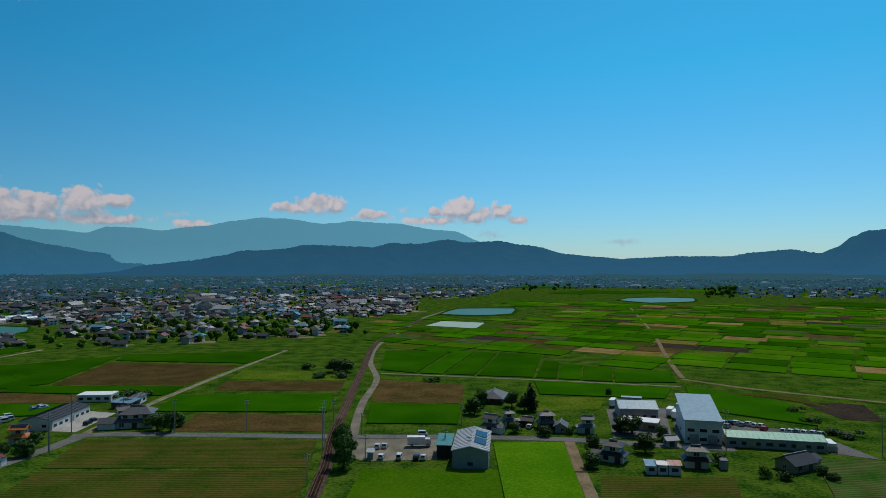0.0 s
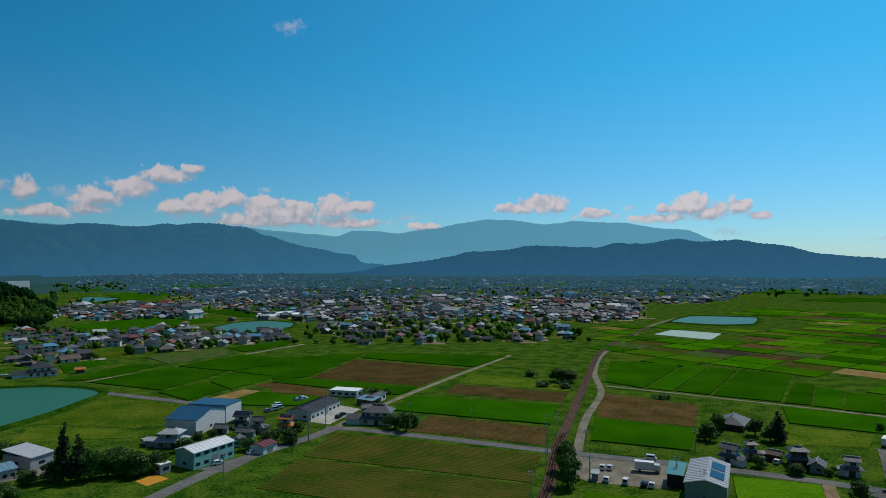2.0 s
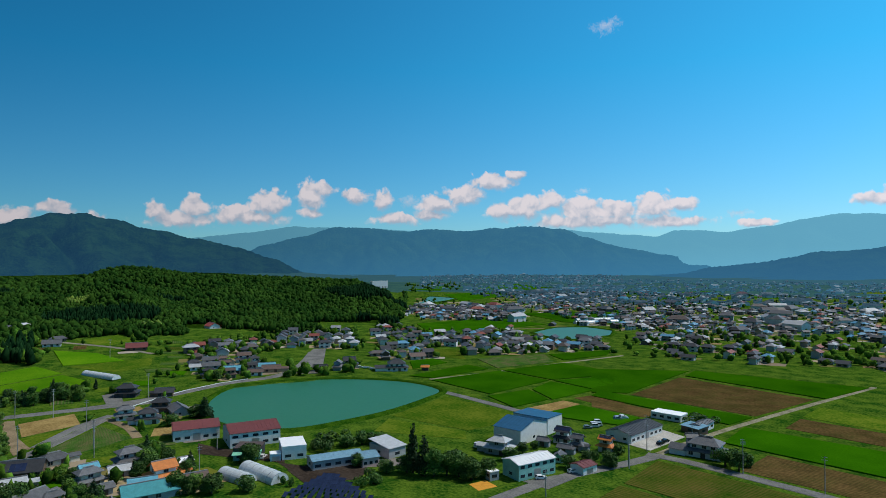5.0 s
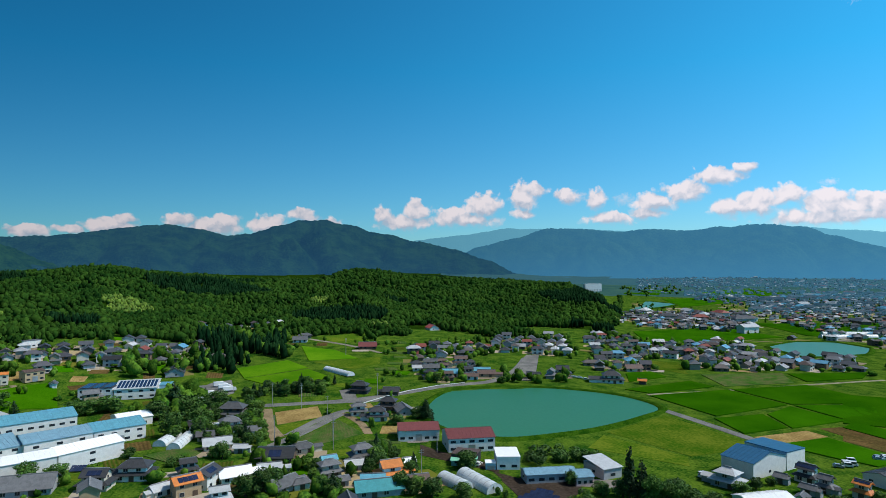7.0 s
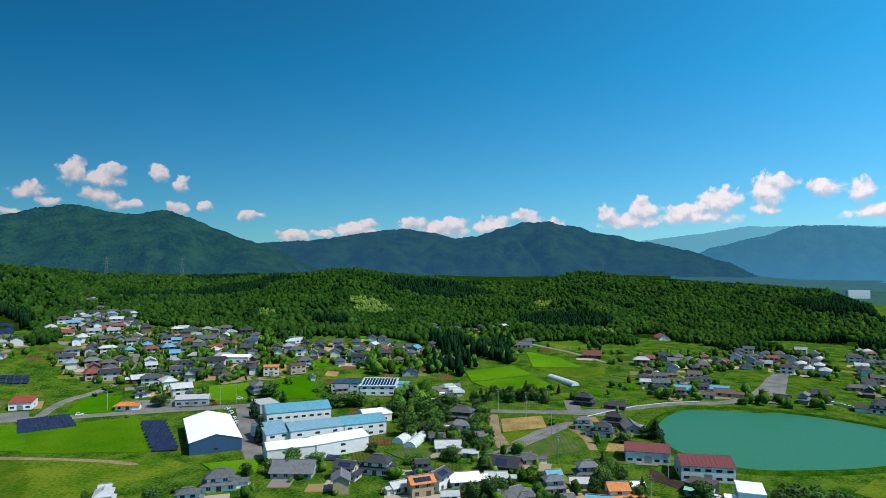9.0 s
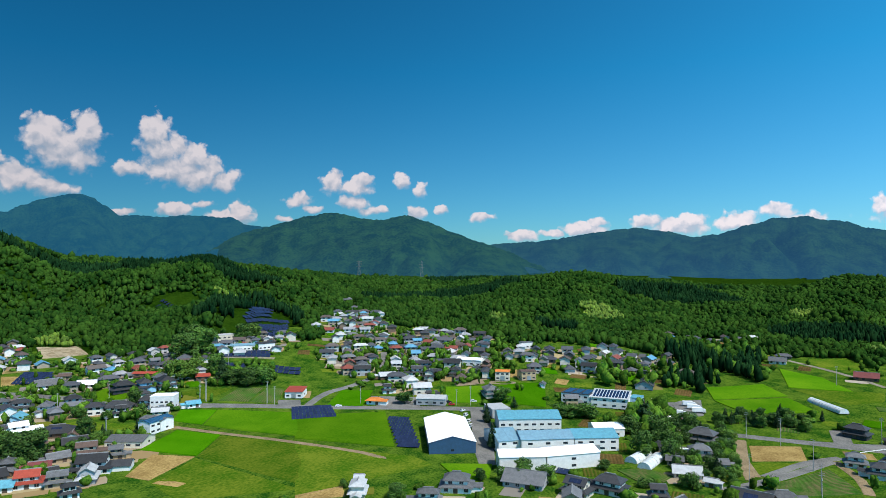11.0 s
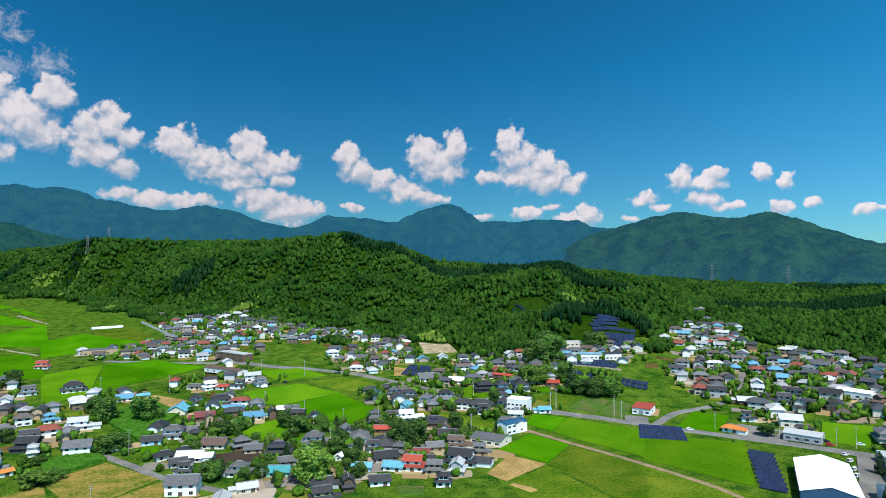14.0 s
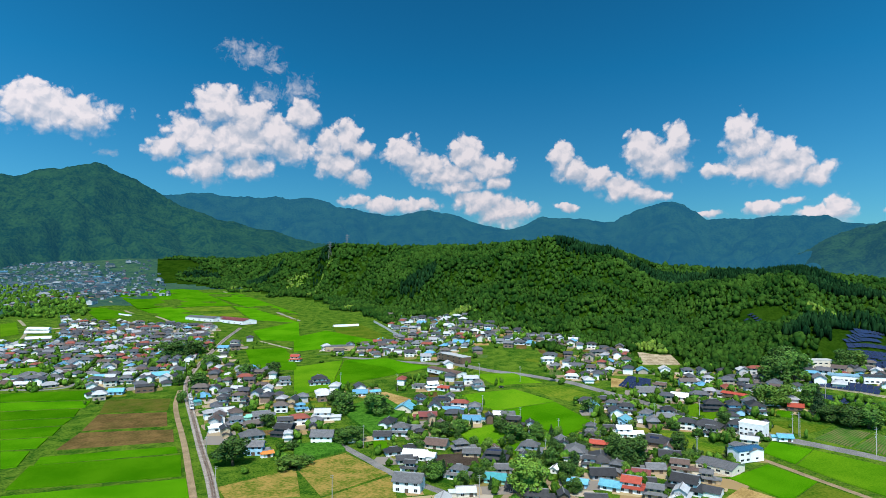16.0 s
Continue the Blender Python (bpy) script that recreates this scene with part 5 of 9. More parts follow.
plot((-606.8, 135.9), (-562.9, 143.3), (-565.8, 173.3), (-614.4, 172.2), "lawn", along=1)
plot((-493.8, 104.9), (-454.7, 127.8), (-468.0, 151.8), (-492.1, 159.7), "lawn", along=1)
plot((-353.7, 56.0), (-326.7, 53.1), (-334.1, 77.3), (-358.9, 80.2), "straw", along=1)
plot((-324.1, 51.0), (-307.8, 50.7), (-312.2, 65.0), (-330.4, 77.4), "lawn", along=1)
plot((-290.4, 51.6), (-280.7, 58.5), (-293.1, 87.6), (-323.0, 83.1), "crop", along=1)
plot((-295.9, -6.4), (-275.8, 7.5), (-294.4, 16.8), (-301.7, 5.5), "crop", along=1)
plot((108.8, -602.2), (103.2, -572.7), (45.3, -552.2), (46.7, -585.8), "mid", along=1)
plot((102.3, -568.0), (97.0, -540.5), (43.3, -525.7), (41.4, -545.2), "mid", along=1)
plot((96.1, -535.2), (91.4, -510.6), (47.5, -500.6), (46.4, -523.1), "mid", along=1)
plot((90.7, -506.9), (86.6, -485.5), (51.5, -480.3), (48.2, -495.6), "mid", along=1)
plot((85.8, -481.3), (81.6, -459.6), (54.3, -454.8), (52.2, -475.8), "mid", along=1)
plot((80.9, -455.8), (76.7, -433.4), (58.4, -430.0), (55.8, -451.1), "mid", along=1)
plot((76.0, -430.0), (69.6, -396.2), (62.5, -396.4), (61.2, -424.2), "mid", along=1)
plot((31.0, -546.0), (32.7, -504.1), (-10.9, -494.9), (-13.5, -532.6), "stubble", along=1)
plot((33.0, -500.6), (39.2, -460.2), (-10.2, -451.6), (-10.2, -489.6), "soil", along=1)
plot((39.8, -455.9), (48.4, -421.9), (-13.3, -413.4), (-13.4, -441.7), "soil", along=1)
plot((53.8, -409.6), (54.8, -396.4), (-14.9, -389.4), (-14.1, -401.8), "mid", along=1)
plot((56.7, -395.0), (60.8, -359.3), (-15.5, -347.3), (-16.2, -384.0), "mid", along=1)
plot((60.7, -349.5), (65.4, -327.6), (-17.7, -298.5), (-17.4, -341.8), "mid", along=1)
plot((131, -721), (122.5, -674.3), (88.1, -674.2), (98, -719), "bright", along=1)
plot((209, -1127), (180, -977), (163, -995), (192, -1145), "bright", along=1)
plot((31, -1590), (-35, -1233), (-126, -1217), (-80, -1604), "mid", along=1)
plot((-90, -1487), (-154, -1153), (-211, -1038), (-163, -1460), "mid", along=1)
plot((-35, -1212), (-87, -977), (-132, -996), (-121, -1198), "lawn", along=1)
plot((-120, -884), (-119, -804), (-159, -769), (-193, -949), "mid", along=1)
plot((-93, -739), (-86.3, -631.8), (-125.7, -601.1), (-135, -733), "mid", along=1)
plot((97, -1640), (28, -1222), (-33, -1255), (38, -1609), "mid", along=1)
plot((113, -1269), (78, -1089), (25, -1120), (84, -1270), "mid", along=1)
plot((-70.4, -340.7), (-72.9, -290.7), (-111.4, -308.2), (-100.8, -351.6), "hay")
plot((-72.8, -288.5), (-75.7, -265.4), (-102.4, -269.2), (-111.6, -305.0), "hay", along=1)
plot((-76.9, -374.7), (-70.8, -342.8), (-102.0, -355.5), (-101.3, -377.5), "vines", along=1)
plot((-136.6, -522.7), (-201.7, -544.0), (-210.1, -567.2), (-174.7, -625.9), "mid", along=1)
plot((-123.5, -618.5), (-101.3, -502.7), (-135.1, -520.9), (-173.3, -626.5), "bright", along=1)
plot((-176.6, -626.8), (-203.4, -546.1), (-236.0, -554.2), (-216.9, -615.8), "mid", along=1)
plot((-205.9, -442.5), (-220.6, -395.2), (-270.5, -397.3), (-258.5, -434.9), "bright", along=1)
plot((-219.8, -392.3), (-231.7, -328.5), (-264.7, -342.6), (-269.6, -395.1), "mid", along=1)
plot((-250.6, -488.9), (-251.3, -451.2), (-289.1, -443.0), (-281.4, -474.2), "bright", along=1)
plot((-268.4, -436.3), (-279.3, -392.5), (-304.5, -396.8), (-299.5, -430.7), "lawn", along=1)
plot((-175.6, -361.5), (-175.8, -328.0), (-202.1, -342.1), (-205.4, -368.0), "bright", along=1)
plot((-144.5, -482.0), (-159.8, -439.9), (-181.2, -453.8), (-169.8, -484.9), "straw", along=1)
plot((-220, -850), (-204, -733), (-261, -723), (-262, -881), "lawn", along=1)
plot((-159, -806), (-140, -705), (-245, -707), (-205, -830), "mid", along=1)
plot((-122.5, -441.4), (-124.7, -375.8), (-164.8, -422.4), (-161.1, -474.3), "vines", along=1)
plot((-30.6, -322.8), (-33.1, -303.9), (-64.2, -294.5), (-70.2, -336.2), "hay", along=1)
plot((-126, -1207), (-134, -995), (-191, -939), (-156, -1142), "mid", along=1)
plot((25, -1211), (-28, -1023), (-85, -1026), (-33, -1234), "mid", along=1)
plot((-146, -1063), (-146, -996), (-196, -955), (-207, -1022), "lawn", along=1)
yard([(-145.1, 235.0), (-133.8, 233.8), (-134.0, 262.8), (-147.1, 266.6)], "concrete")
yard([(-23.6, 199.8), (-1.6, 201.1), (-1.9, 227.6), (-29.7, 222.8)], "gravel")
yard([(-29.4, 203.5), (-24.3, 199.8), (-24.0, 224.4), (-34.0, 225.9)], "gravel")
yard([(59.7, 225.3), (80.4, 225.4), (93.4, 270.2), (68.6, 270.1)], "asphalt")
yard([(100.5, 231.8), (131.2, 221.0), (136.8, 230.4), (106.1, 245.8)], "asphalt")
yard([(124.5, 207.0), (136.4, 200.2), (134.6, 219.5), (131.2, 219.5)], "asphalt")
yard([(80.2, 222.3), (94.0, 215.0), (93.9, 249.5), (94.9, 265.8)], "asphalt")
yard([(-134.2, 169.7), (-134.5, 185.4), (-141.2, 182.4), (-144.8, 169.5)], "asphalt")
yard([(-148.7, 151.9), (-147.3, 159.4), (-154.4, 160.9), (-155.3, 154.0)], "orange")
yard([(-207.0, 116.2), (-199.7, 121.2), (-200.0, 147.1), (-191.8, 137.5), (-207.3, 124.1), (-221.0, 117.7)], "darksoil")
yard([(-251.5, 99.8), (-218.4, 119.4), (-225.7, 123.4), (-252.8, 109.6), (-266.0, 105.5)], "darksoil")
yard([(-395.1, 244.7), (-464.1, 290.4), (-466.4, 279.5), (-401.9, 225.5)], "asphalt")
yard([(-192.0, 113.2), (-185.2, 128.9), (-189.8, 138.7), (-209.9, 134.6), (-210.3, 115.9)], "darksoil")
yard([(-310.2, -74.9), (-282.8, -65.2), (-289.2, -59.4), (-388.4, -84.4), (-384.0, -95.3)], "asphalt")
yard([(-380.5, -156.0), (-384.2, -127.8), (-403.9, -134.5), (-401.6, -162.6)], "asphalt")
yard([(-391.6, 20.3), (-411.9, 40.6), (-450.1, 42.4), (-435.3, 15.0)], "asphalt")
yard([(-364.9, 96.8), (-367.4, 105.7), (-397.5, 111.4), (-395.1, 101.8)], "asphalt")
yard([(-358.8, -213.0), (-363.1, -200.0), (-375.0, -206.7), (-368.5, -220.0)], "asphalt")
yard([(-132.3, -308.9), (-160.1, -302.4), (-168.9, -323.2), (-139.9, -329.5)], "darksoil")
field([(-401.0, -452.0), (-430.0, -436.0), (-464.0, -484.0), (-437.0, -500.0)], M_QUARRY, "bare_slope", "bare pale terraces cut into the wooded slope", 0.9, flatness=1.2)
LAID.append((-433.0, -468.0, 26.0))
yard([(30.3, 592.5), (42.3, 646.6), (-0.6, 666.9), (-16.7, 619.8)], "net")
way([(-132.3, 228.5), (-118.4, 230.8), (-77.4, 229.5), (-36.7, 227.4), (3.3, 226.9), (42.5, 223.4), (75.3, 216.1), (96.1, 211.7)], 5.0, "asphalt")
way([(-139.4, 135.2), (-139.0, 177.5), (-131.2, 213.6), (-128.5, 231.0)], 5.0, "asphalt")
way([(-129.4, 232.2), (-127.7, 282.4), (-120.6, 356.7), (-110.0, 447.4)], 3.0, "concrete")
way([(-31.8, 223.8), (-35.4, 279.5), (-34.9, 336.8), (-45.1, 397.4), (-48.2, 471.9), (-40.3, 545.0), (-23.7, 689.3), (4, 808)], 3.2, "gravel")
way([(43.5, 222.8), (40.8, 192.6), (38.6, 161.9)], 3.4, "dirt")
way([(264, 918), (186.9, 578.6), (143.3, 410.4), (126.2, 337.8)], 2.4, "bank")
way([(-34.1, 355.4), (47.7, 335.7), (117.4, 316.6)], 2.2, "concrete")
way([(125.3, 337.8), (149.7, 311.2), (193.7, 280.7)], 2.6, "dirt")
way([(-329.3, 235.8), (-316.3, 255.0), (-273.7, 251.3), (-233.6, 248.5), (-197.6, 244.4), (-176.8, 234.2)], 5.0, "asphalt")
way([(-309.8, 270.9), (-299.6, 326.6), (-292.3, 387.8), (-282.8, 452.2)], 3.0, "concrete")
way([(-528, 487), (-470, 560), (-383, 616)], 3.0, "dirt")
way([(-372.9, 52.2), (-367.2, 92.1), (-370.3, 125.6), (-382.1, 168.1), (-383.1, 200.6), (-405.3, 232.6), (-453.4, 271.8)], 7.0, "asphalt")
way([(-304.5, 54.4), (-331.1, 76.6), (-343.2, 93.1)], 4.5, "asphalt")
way([(-360.4, 52.9), (-328.8, 49.2), (-303.3, 50.4)], 5.0, "dirt")
way([(-327.0, -305.3), (-335.1, -270.0), (-344.3, -245.0), (-362.0, -199.4)], 7.0, "asphalt")
way([(-359.7, -203.4), (-373.0, -165.6), (-382.3, -127.2), (-389.4, -88.6)], 7.0, "asphalt")
way([(-364.7, -196.3), (-395.2, -198.8), (-426.2, -189.7), (-461.8, -186.1), (-515.0, -205.0)], 5.0, "asphalt")
way([(-302.2, -244.0), (-300.7, -213.4), (-297.4, -173.1), (-289.3, -124.6), (-279.8, -105.5)], 3.4, "dirt")
way([(-378.8, 21.3), (-373.4, 52.3), (-366.9, 84.8), (-360.3, 117.5)], 6.5, "asphalt")
way([(-282.4, 35.1), (-303.1, 58.4), (-336.5, 88.0)], 4.5, "asphalt")
way([(-363.5, 53.9), (-319.7, 48.8), (-297.8, 47.9)], 4.0, "dirt")
way([(-600.4, 124.6), (-558.4, 146.0), (-508.1, 165.8)], 4.0, "gravel")
way([(-336.9, 89.4), (-311.4, 91.9), (-291.9, 89.4)], 4.0, "dirt")
way([(-179.2, -644.5), (-240.9, -572.8), (-264.3, -499.5), (-304.2, -446.8), (-315.8, -407.9), (-332.1, -307.2), (-334.9, -268.9), (-342.0, -249.5)], 7.0, "asphalt")
way([(-19.6, -295.0), (-18.9, -400.4), (-16.2, -502.5), (-20.8, -559.6)], 3.2, "dirt")
way([(-101.1, -375.5), (-108.7, -336.9), (-113.4, -309.0), (-126.3, -271.5)], 4.5, "asphalt")
way([(-186.2, -285.2), (-175.3, -254.5), (-177.5, -240.3)], 4.0, "dirt")
way([(112.3, -620.9), (64.5, -607.5), (53.2, -688.4), (46, -738)], 4.5, "asphalt")
way([(-132, -1547), (-196, -955)], 5.0, "gravel")
way([(81, -1385), (41, -1179), (-2, -1098), (-27, -994)], 4.0, "concrete")
way([(163, -888), (152, -931), (162, -1041), (193, -1173)], 4.0, "concrete")
way([(-117, -792), (-141, -721)], 3.5, "concrete")
way([(-434.9, -318.0), (-451.9, -272.7)], 5.0, "concrete")
way([(-285, -853), (-276, -727)], 4.0, "gravel")


def pond(points, mat, label, bank=3.0, level=0.35):
    """Water inside a raised grassy bank."""
    pts = [Vector((*p, 0)) for p in points]
    n = len(pts)
    line = []
    for i in range(n):
        p0, p1, p2, p3 = pts[i - 1], pts[i], pts[(i + 1) % n], pts[(i + 2) % n]
        for k in range(8):
            t = k / 8
            bend = 0.5 * ((2 * p1) + (p2 - p0) * t + (2 * p0 - 5 * p1 + 4 * p2 - p3) * t * t + (3 * p1 - p0 - 3 * p2 + p3) * t ** 3)
            line.append(bend if n > 8 else p1.lerp(p2, t).lerp(bend, 0.35))
    mid = sum(line, Vector()) / len(line)
    z = height(mid.x, mid.y)
    PONDS.append((mid, max((p - mid).length for p in line)))
    verts = [(p.x, p.y, z + level) for p in line]
    mesh_object("pond", verts, [tuple(range(len(line)))], mat, label=label, category="pond", kind="structure")
    verts, faces = [], []
    for p in line:
        out = (p - mid).normalized()
        for off, up in ((-1.2, level - 0.5), (0.3, level + 0.5), (bank * 0.5, level + 0.9), (bank * 0.9, level + 0.8), (bank * 2.0, -0.4)):
            q = p + out * off
            verts.append((q.x, q.y, z + up))
    m = len(line)
    for i in range(m):
        for k in range(4):
            faces.append((i * 5 + k, i * 5 + k + 1, ((i + 1) % m) * 5 + k + 1, ((i + 1) % m) * 5 + k))
    mesh_object("pond_bank", verts, faces, M_WEED, label="grassy raised bank round a pond", category="bank", kind="structure")


pond([(-331.3, 135.1), (-367.0, 166.6), (-362.3, 204.3), (-342.6, 234.0), (-311.4, 253.1), (-278.5, 251.5), (-266.4, 227.5), (-257.7, 195.9), (-256.0, 168.8), (-258.5, 146.1), (-271.6, 132.4), (-294.7, 126.3)], M_WATER, "green irrigation pond inside a grassy bank")
pond([(-436.7, 528.0), (-452, 585), (-433, 615), (-391, 604), (-367.2, 562.2), (-368.3, 522.8), (-377.9, 498.3)], M_WATER_FAR, "pale green pond among the fields")
pond([(-3, 748), (21, 838), (93, 839), (79, 749), (42, 726)], M_WATER_FAR, "pale pond at the edge of the town")
pond([(277, 1010), (313, 1072), (371, 1089), (415, 1058), (378, 970), (305, 943)], M_WATER_FAR, "pale distant pond on the plain")
pond([(-831, 658), (-1004, 828), (-1015, 894), (-933, 883), (-880, 800)], M_WATER_FAR, "distant pond beside the wooded hill")


RAIL_LINES = [[(-23.4, 682.6), (-45.1, 544.9), (-50.7, 471.9), (-47.3, 386.5), (-44.1, 321.4), (-41.1, 262.9), (-39.1, 226.0), (-35.4, 192.3), (-34.3, 168.6), (-26.0, 80.0), (-24.0, 0.0), (-22.0, -120.0), (-28.1, -308.0), (-27.2, -396.9), (-26.3, -465.0), (-25.4, -536.7), (-28.2, -598.6), (-41.1, -668.6), (-77, -818), (-108, -921)]]
for line in RAIL_LINES:
    for (x0, y0), (x1, y1) in zip(line, line[1:]):
        n = max(1, int(math.dist((x0, y0), (x1, y1)) / 5))
        LAID.extend((x0 + (x1 - x0) * k / n, y0 + (y1 - y0) * k / n, 6.0) for k in range(n))


def patchwork():
    """The wide plain of small plots beyond the railway, laid out along the straight farm track."""
    rng = random.Random(11)
    turn = radians(-31)
    ax, ay = Vector((math.cos(turn), math.sin(turn), 0)), Vector((-math.sin(turn), math.cos(turn), 0))
    kinds = ["rice"] * 8 + ["mid"] * 11 + ["bright"] * 4 + ["lawn"] * 2 + ["hay"] * 2 + ["soil"] * 2 + ["straw"] + ["stubble"] * 2 + ["crop"] * 3 + ["dark"]
    for i in range(-4, 30):
        v = 250.0 + i * 25
        shift = rng.uniform(0, 20)
        for j in range(-20, 36):
            u = -90 + j * 33.0 + shift
            du, dv = 31.6 + rng.uniform(-1.5, 0.5), 23.2
            mid = ax * (u + du / 2) + ay * (v + dv / 2)
            a, d = math.degrees(math.atan2(-mid.x, mid.y)), mid.length
            kind = rng.choice(kinds)
            if not (-46 < a < 5.5) or d > 1000 or d < 395 or (a > -14 and d < 440) or (a < -25 and d < 330):
                continue
            if a > -1 - (d - 700) * 0.02 and d > 700:
                continue
            if any((mid - p).length < r + 26 for p, r in PONDS):
                continue
            corners = [ax * u + ay * v, ax * (u + du) + ay * v, ax * (u + du) + ay * (v + dv), ax * u + ay * (v + dv)]
            plot(*[(p.x, p.y) for p in corners], kind)


patchwork()


def far_plain():
    """Large distant plots of the valley floor, seen at a grazing angle."""
    rng = random.Random(23)
    for k in range(60):
        a, d = rng.uniform(-38, 50), rng.uniform(1050, 1900)
        if -2 < a < 44 and d < 1500 and rng.random() < 0.75:
            continue
        x, y = polar(a, d)
        w, h, t = rng.uniform(60, 190), rng.uniform(40, 110), rng.uniform(0, 3.14)
        p, q = Vector((math.cos(t), math.sin(t))) * w / 2, Vector((-math.sin(t), math.cos(t))) * h / 2
        m = Vector((x, y))
        if any((Vector((x, y, 0)) - p).length < r + 110 for p, r in PONDS):
            continue
        plot(*[tuple(m + c) for c in (-p - q, p - q, p + q, -p + q)], rng.choice(["rice", "rice", "rice", "mid", "lawn"]))


far_plain()


# ---- wooded hills ----
BARE = []


def clearing(x, y, r):
    BARE.append((x, y, r))


clearing(-537, -336, 38)
clearing(-575, -360, 32)
clearing(-502, -318, 26)
clearing(-422, -455, 24)
clearing(-405, -437, 22)
clearing(-600, -494, 24)
clearing(-621, -446, 13)
clearing(-447, -487, 20)
clearing(-652, -307, 16)
clearing(-590, -264, 18)
clearing(-546, -213, 27)
clearing(-560, -172, 27)
clearing(-541, -138, 22)
clearing(-519, -95, 27)
clearing(-544, -55, 27)
clearing(-770, -60, 9)
clearing(-565, -11, 27)
clearing(-697, 41, 10)
clearing(-703, 83, 18)
clearing(-605, 116, 18)
clearing(-570, 136, 27)
clearing(-538, 155, 27)
clearing(-339, -800, 31)
clearing(-325, -681, 27)
clearing(-373, -631, 22)
clearing(-425, -621, 18)
clearing(-348, -881, 18)
clearing(-625, 260, 10)
clearing(-570, 202, 22)
clearing(-540, 132, 36)
clearing(-497, 224, 27)
clearing(-459, -597, 16)
clearing(-509, -588, 8)
clearing(-481, -336, 27)


SPOTS = []
TOWN = {"wall": []}
GARDEN = []


def free_spot(x, y, r):
    return not any((x - p.x) ** 2 + (y - p.y) ** 2 < (q + 5) ** 2 for p, q in PONDS) and all((x - a) ** 2 + (y - b) ** 2 > (r + q) ** 2 for a, b, q in SPOTS)


def off_roads(x, y, gap):
    return all((x - a) ** 2 + (y - b) ** 2 > (q + gap) ** 2 for a, b, q in LAID)


def inside(corners, rng):
    u, v = rng.random(), rng.random()
    a, b, c, d = (Vector(p) for p in corners)
    return (a * (1 - u) + b * u) * (1 - v) + (d * (1 - u) + c * u) * v


# ---- large buildings ----
def note(ob, r):
    SPOTS.append((ob.location.x, ob.location.y, r))


shed(9.2, 203.1, 84, 23.0, 10.8, 5.6, "gable", "grey", "pale", windows=3, doors=0, name="warehouse", label="grey metal warehouse with pale gabled roof beside a rice field")
shed(0.6, 207.9, -6, 4.4, 9.0, 4, "lean", "dark", "teal", windows=0, doors=0, name="carport", label="open dark carport with a blue-green metal roof")
shed(-22.9, 202.6, 0, 1.8, 2.5, 2.4, "lean", "grey", "pale", windows=0, doors=0, name="storage_hut", label="small grey storage hut on gravel")
shed(91.5, 231.0, -14, 11.8, 27.0, 8, "lean", "white", "steel", windows=3, doors=2, name="warehouse", label="tall white hall with a bluish steel roof")
shed(77.2, 257.4, -7, 14.6, 14.0, 4.5, "gable", "grey", "steel", windows=4, doors=1, name="workshop", label="low workshop with a bluish ribbed roof")
shed(73.4, 239.4, -25, 13.4, 7.0, 3, "flat", "tan", "white", windows=3, doors=1, name="storage_hut", label="low tan annex with a white roof")
shed(110.5, 215.8, -13, 30.1, 9.0, 3.4, "gable", "grey", "green", windows=8, doors=2, name="barn", label="long low barn with a pale green metal roof")
shed(127.0, 211.5, -13, 2.4, 6.0, 2.6, "flat", "white", "white", windows=0, doors=1, name="storage_hut", label="small white storage cabin on asphalt")
shed(82.0, 279.6, -16, 8.5, 3.0, 2.8, "flat", "grey", "pale", windows=0, doors=0, name="container", label="long grey freight container")
shed(60.9, 188.9, -9, 2.8, 4.0, 2.6, "lean", "white", "blue", windows=1, doors=0, name="shed", label="small white shed with a blue roof")
shed(64.0, 188.5, -8, 2.9, 4.0, 3, "gable", "white", "pale", windows=1, doors=0, name="shed", label="small white garden shed")
shed(67.4, 188.6, -7, 3.4, 5.0, 3, "gable", "white", "red", windows=1, doors=0, name="shed", label="white shed with a red metal roof")
shed(83.8, 192.4, -13, 2.0, 3.0, 2.6, "flat", "grey", "grey", windows=0, doors=0, name="shed", label="small grey garden hut")
shed(-135.0, 273.1, -13, 9.3, 6.0, 2.8, "lean", "brown", "steel", windows=1, doors=0, name="shed", label="brown shed with a bluish roof")
shed(-134.8, 279.8, 91, 13.2, 5.0, 3.2, "gable", "white", "grey", windows=3, doors=0, name="shed", label="long white shed with a grey roof")
shed(-154.9, 288.0, 4, 14.6, 8.0, 3, "flat", "white", "white", windows=4, doors=0, name="workshop", label="low white flat-roofed workshop")
shed(-149.9, 248.9, 91, 25.8, 12.0, 3.6, "gable", "white", "dark", windows=7, doors=1, name="clinic", label="long white single-storey clinic with dark grey roof")
shed(-148.6, 177.3, 80, 16.6, 9.0, 5.6, "gable", "teal", "white", windows=5, doors=1, name="apartment_house", label="pale green two-storey building with a white roof")
shed(-136.9, 193.4, 85, 7.2, 6.0, 2.8, "gable", "white", "maroon", windows=0, doors=1, name="garage", label="white garage with a dark red roof")
shed(-153.5, 163.5, 75, 3.6, 3.0, 3, "flat", "grey", "white", windows=1, doors=0, name="storage_hut", label="small grey hut beside a lawn")
shed(-278.3, 109.1, 73, 18.4, 15.0, 5, "gable", "white", "maroon", windows=5, doors=1, name="school_hall", label="white hall with a maroon metal roof beside the pond")
shed(-255.1, 123.7, 76, 20.2, 17.0, 6, "gable", "white", "maroon", windows=5, doors=1, name="school_hall", label="larger white hall with a maroon metal roof")
shed(-225.9, 126.8, 67, 9.1, 13.0, 5, "flat", "white", "white", windows=2, doors=0, name="workshop", label="white block with a flat white roof")
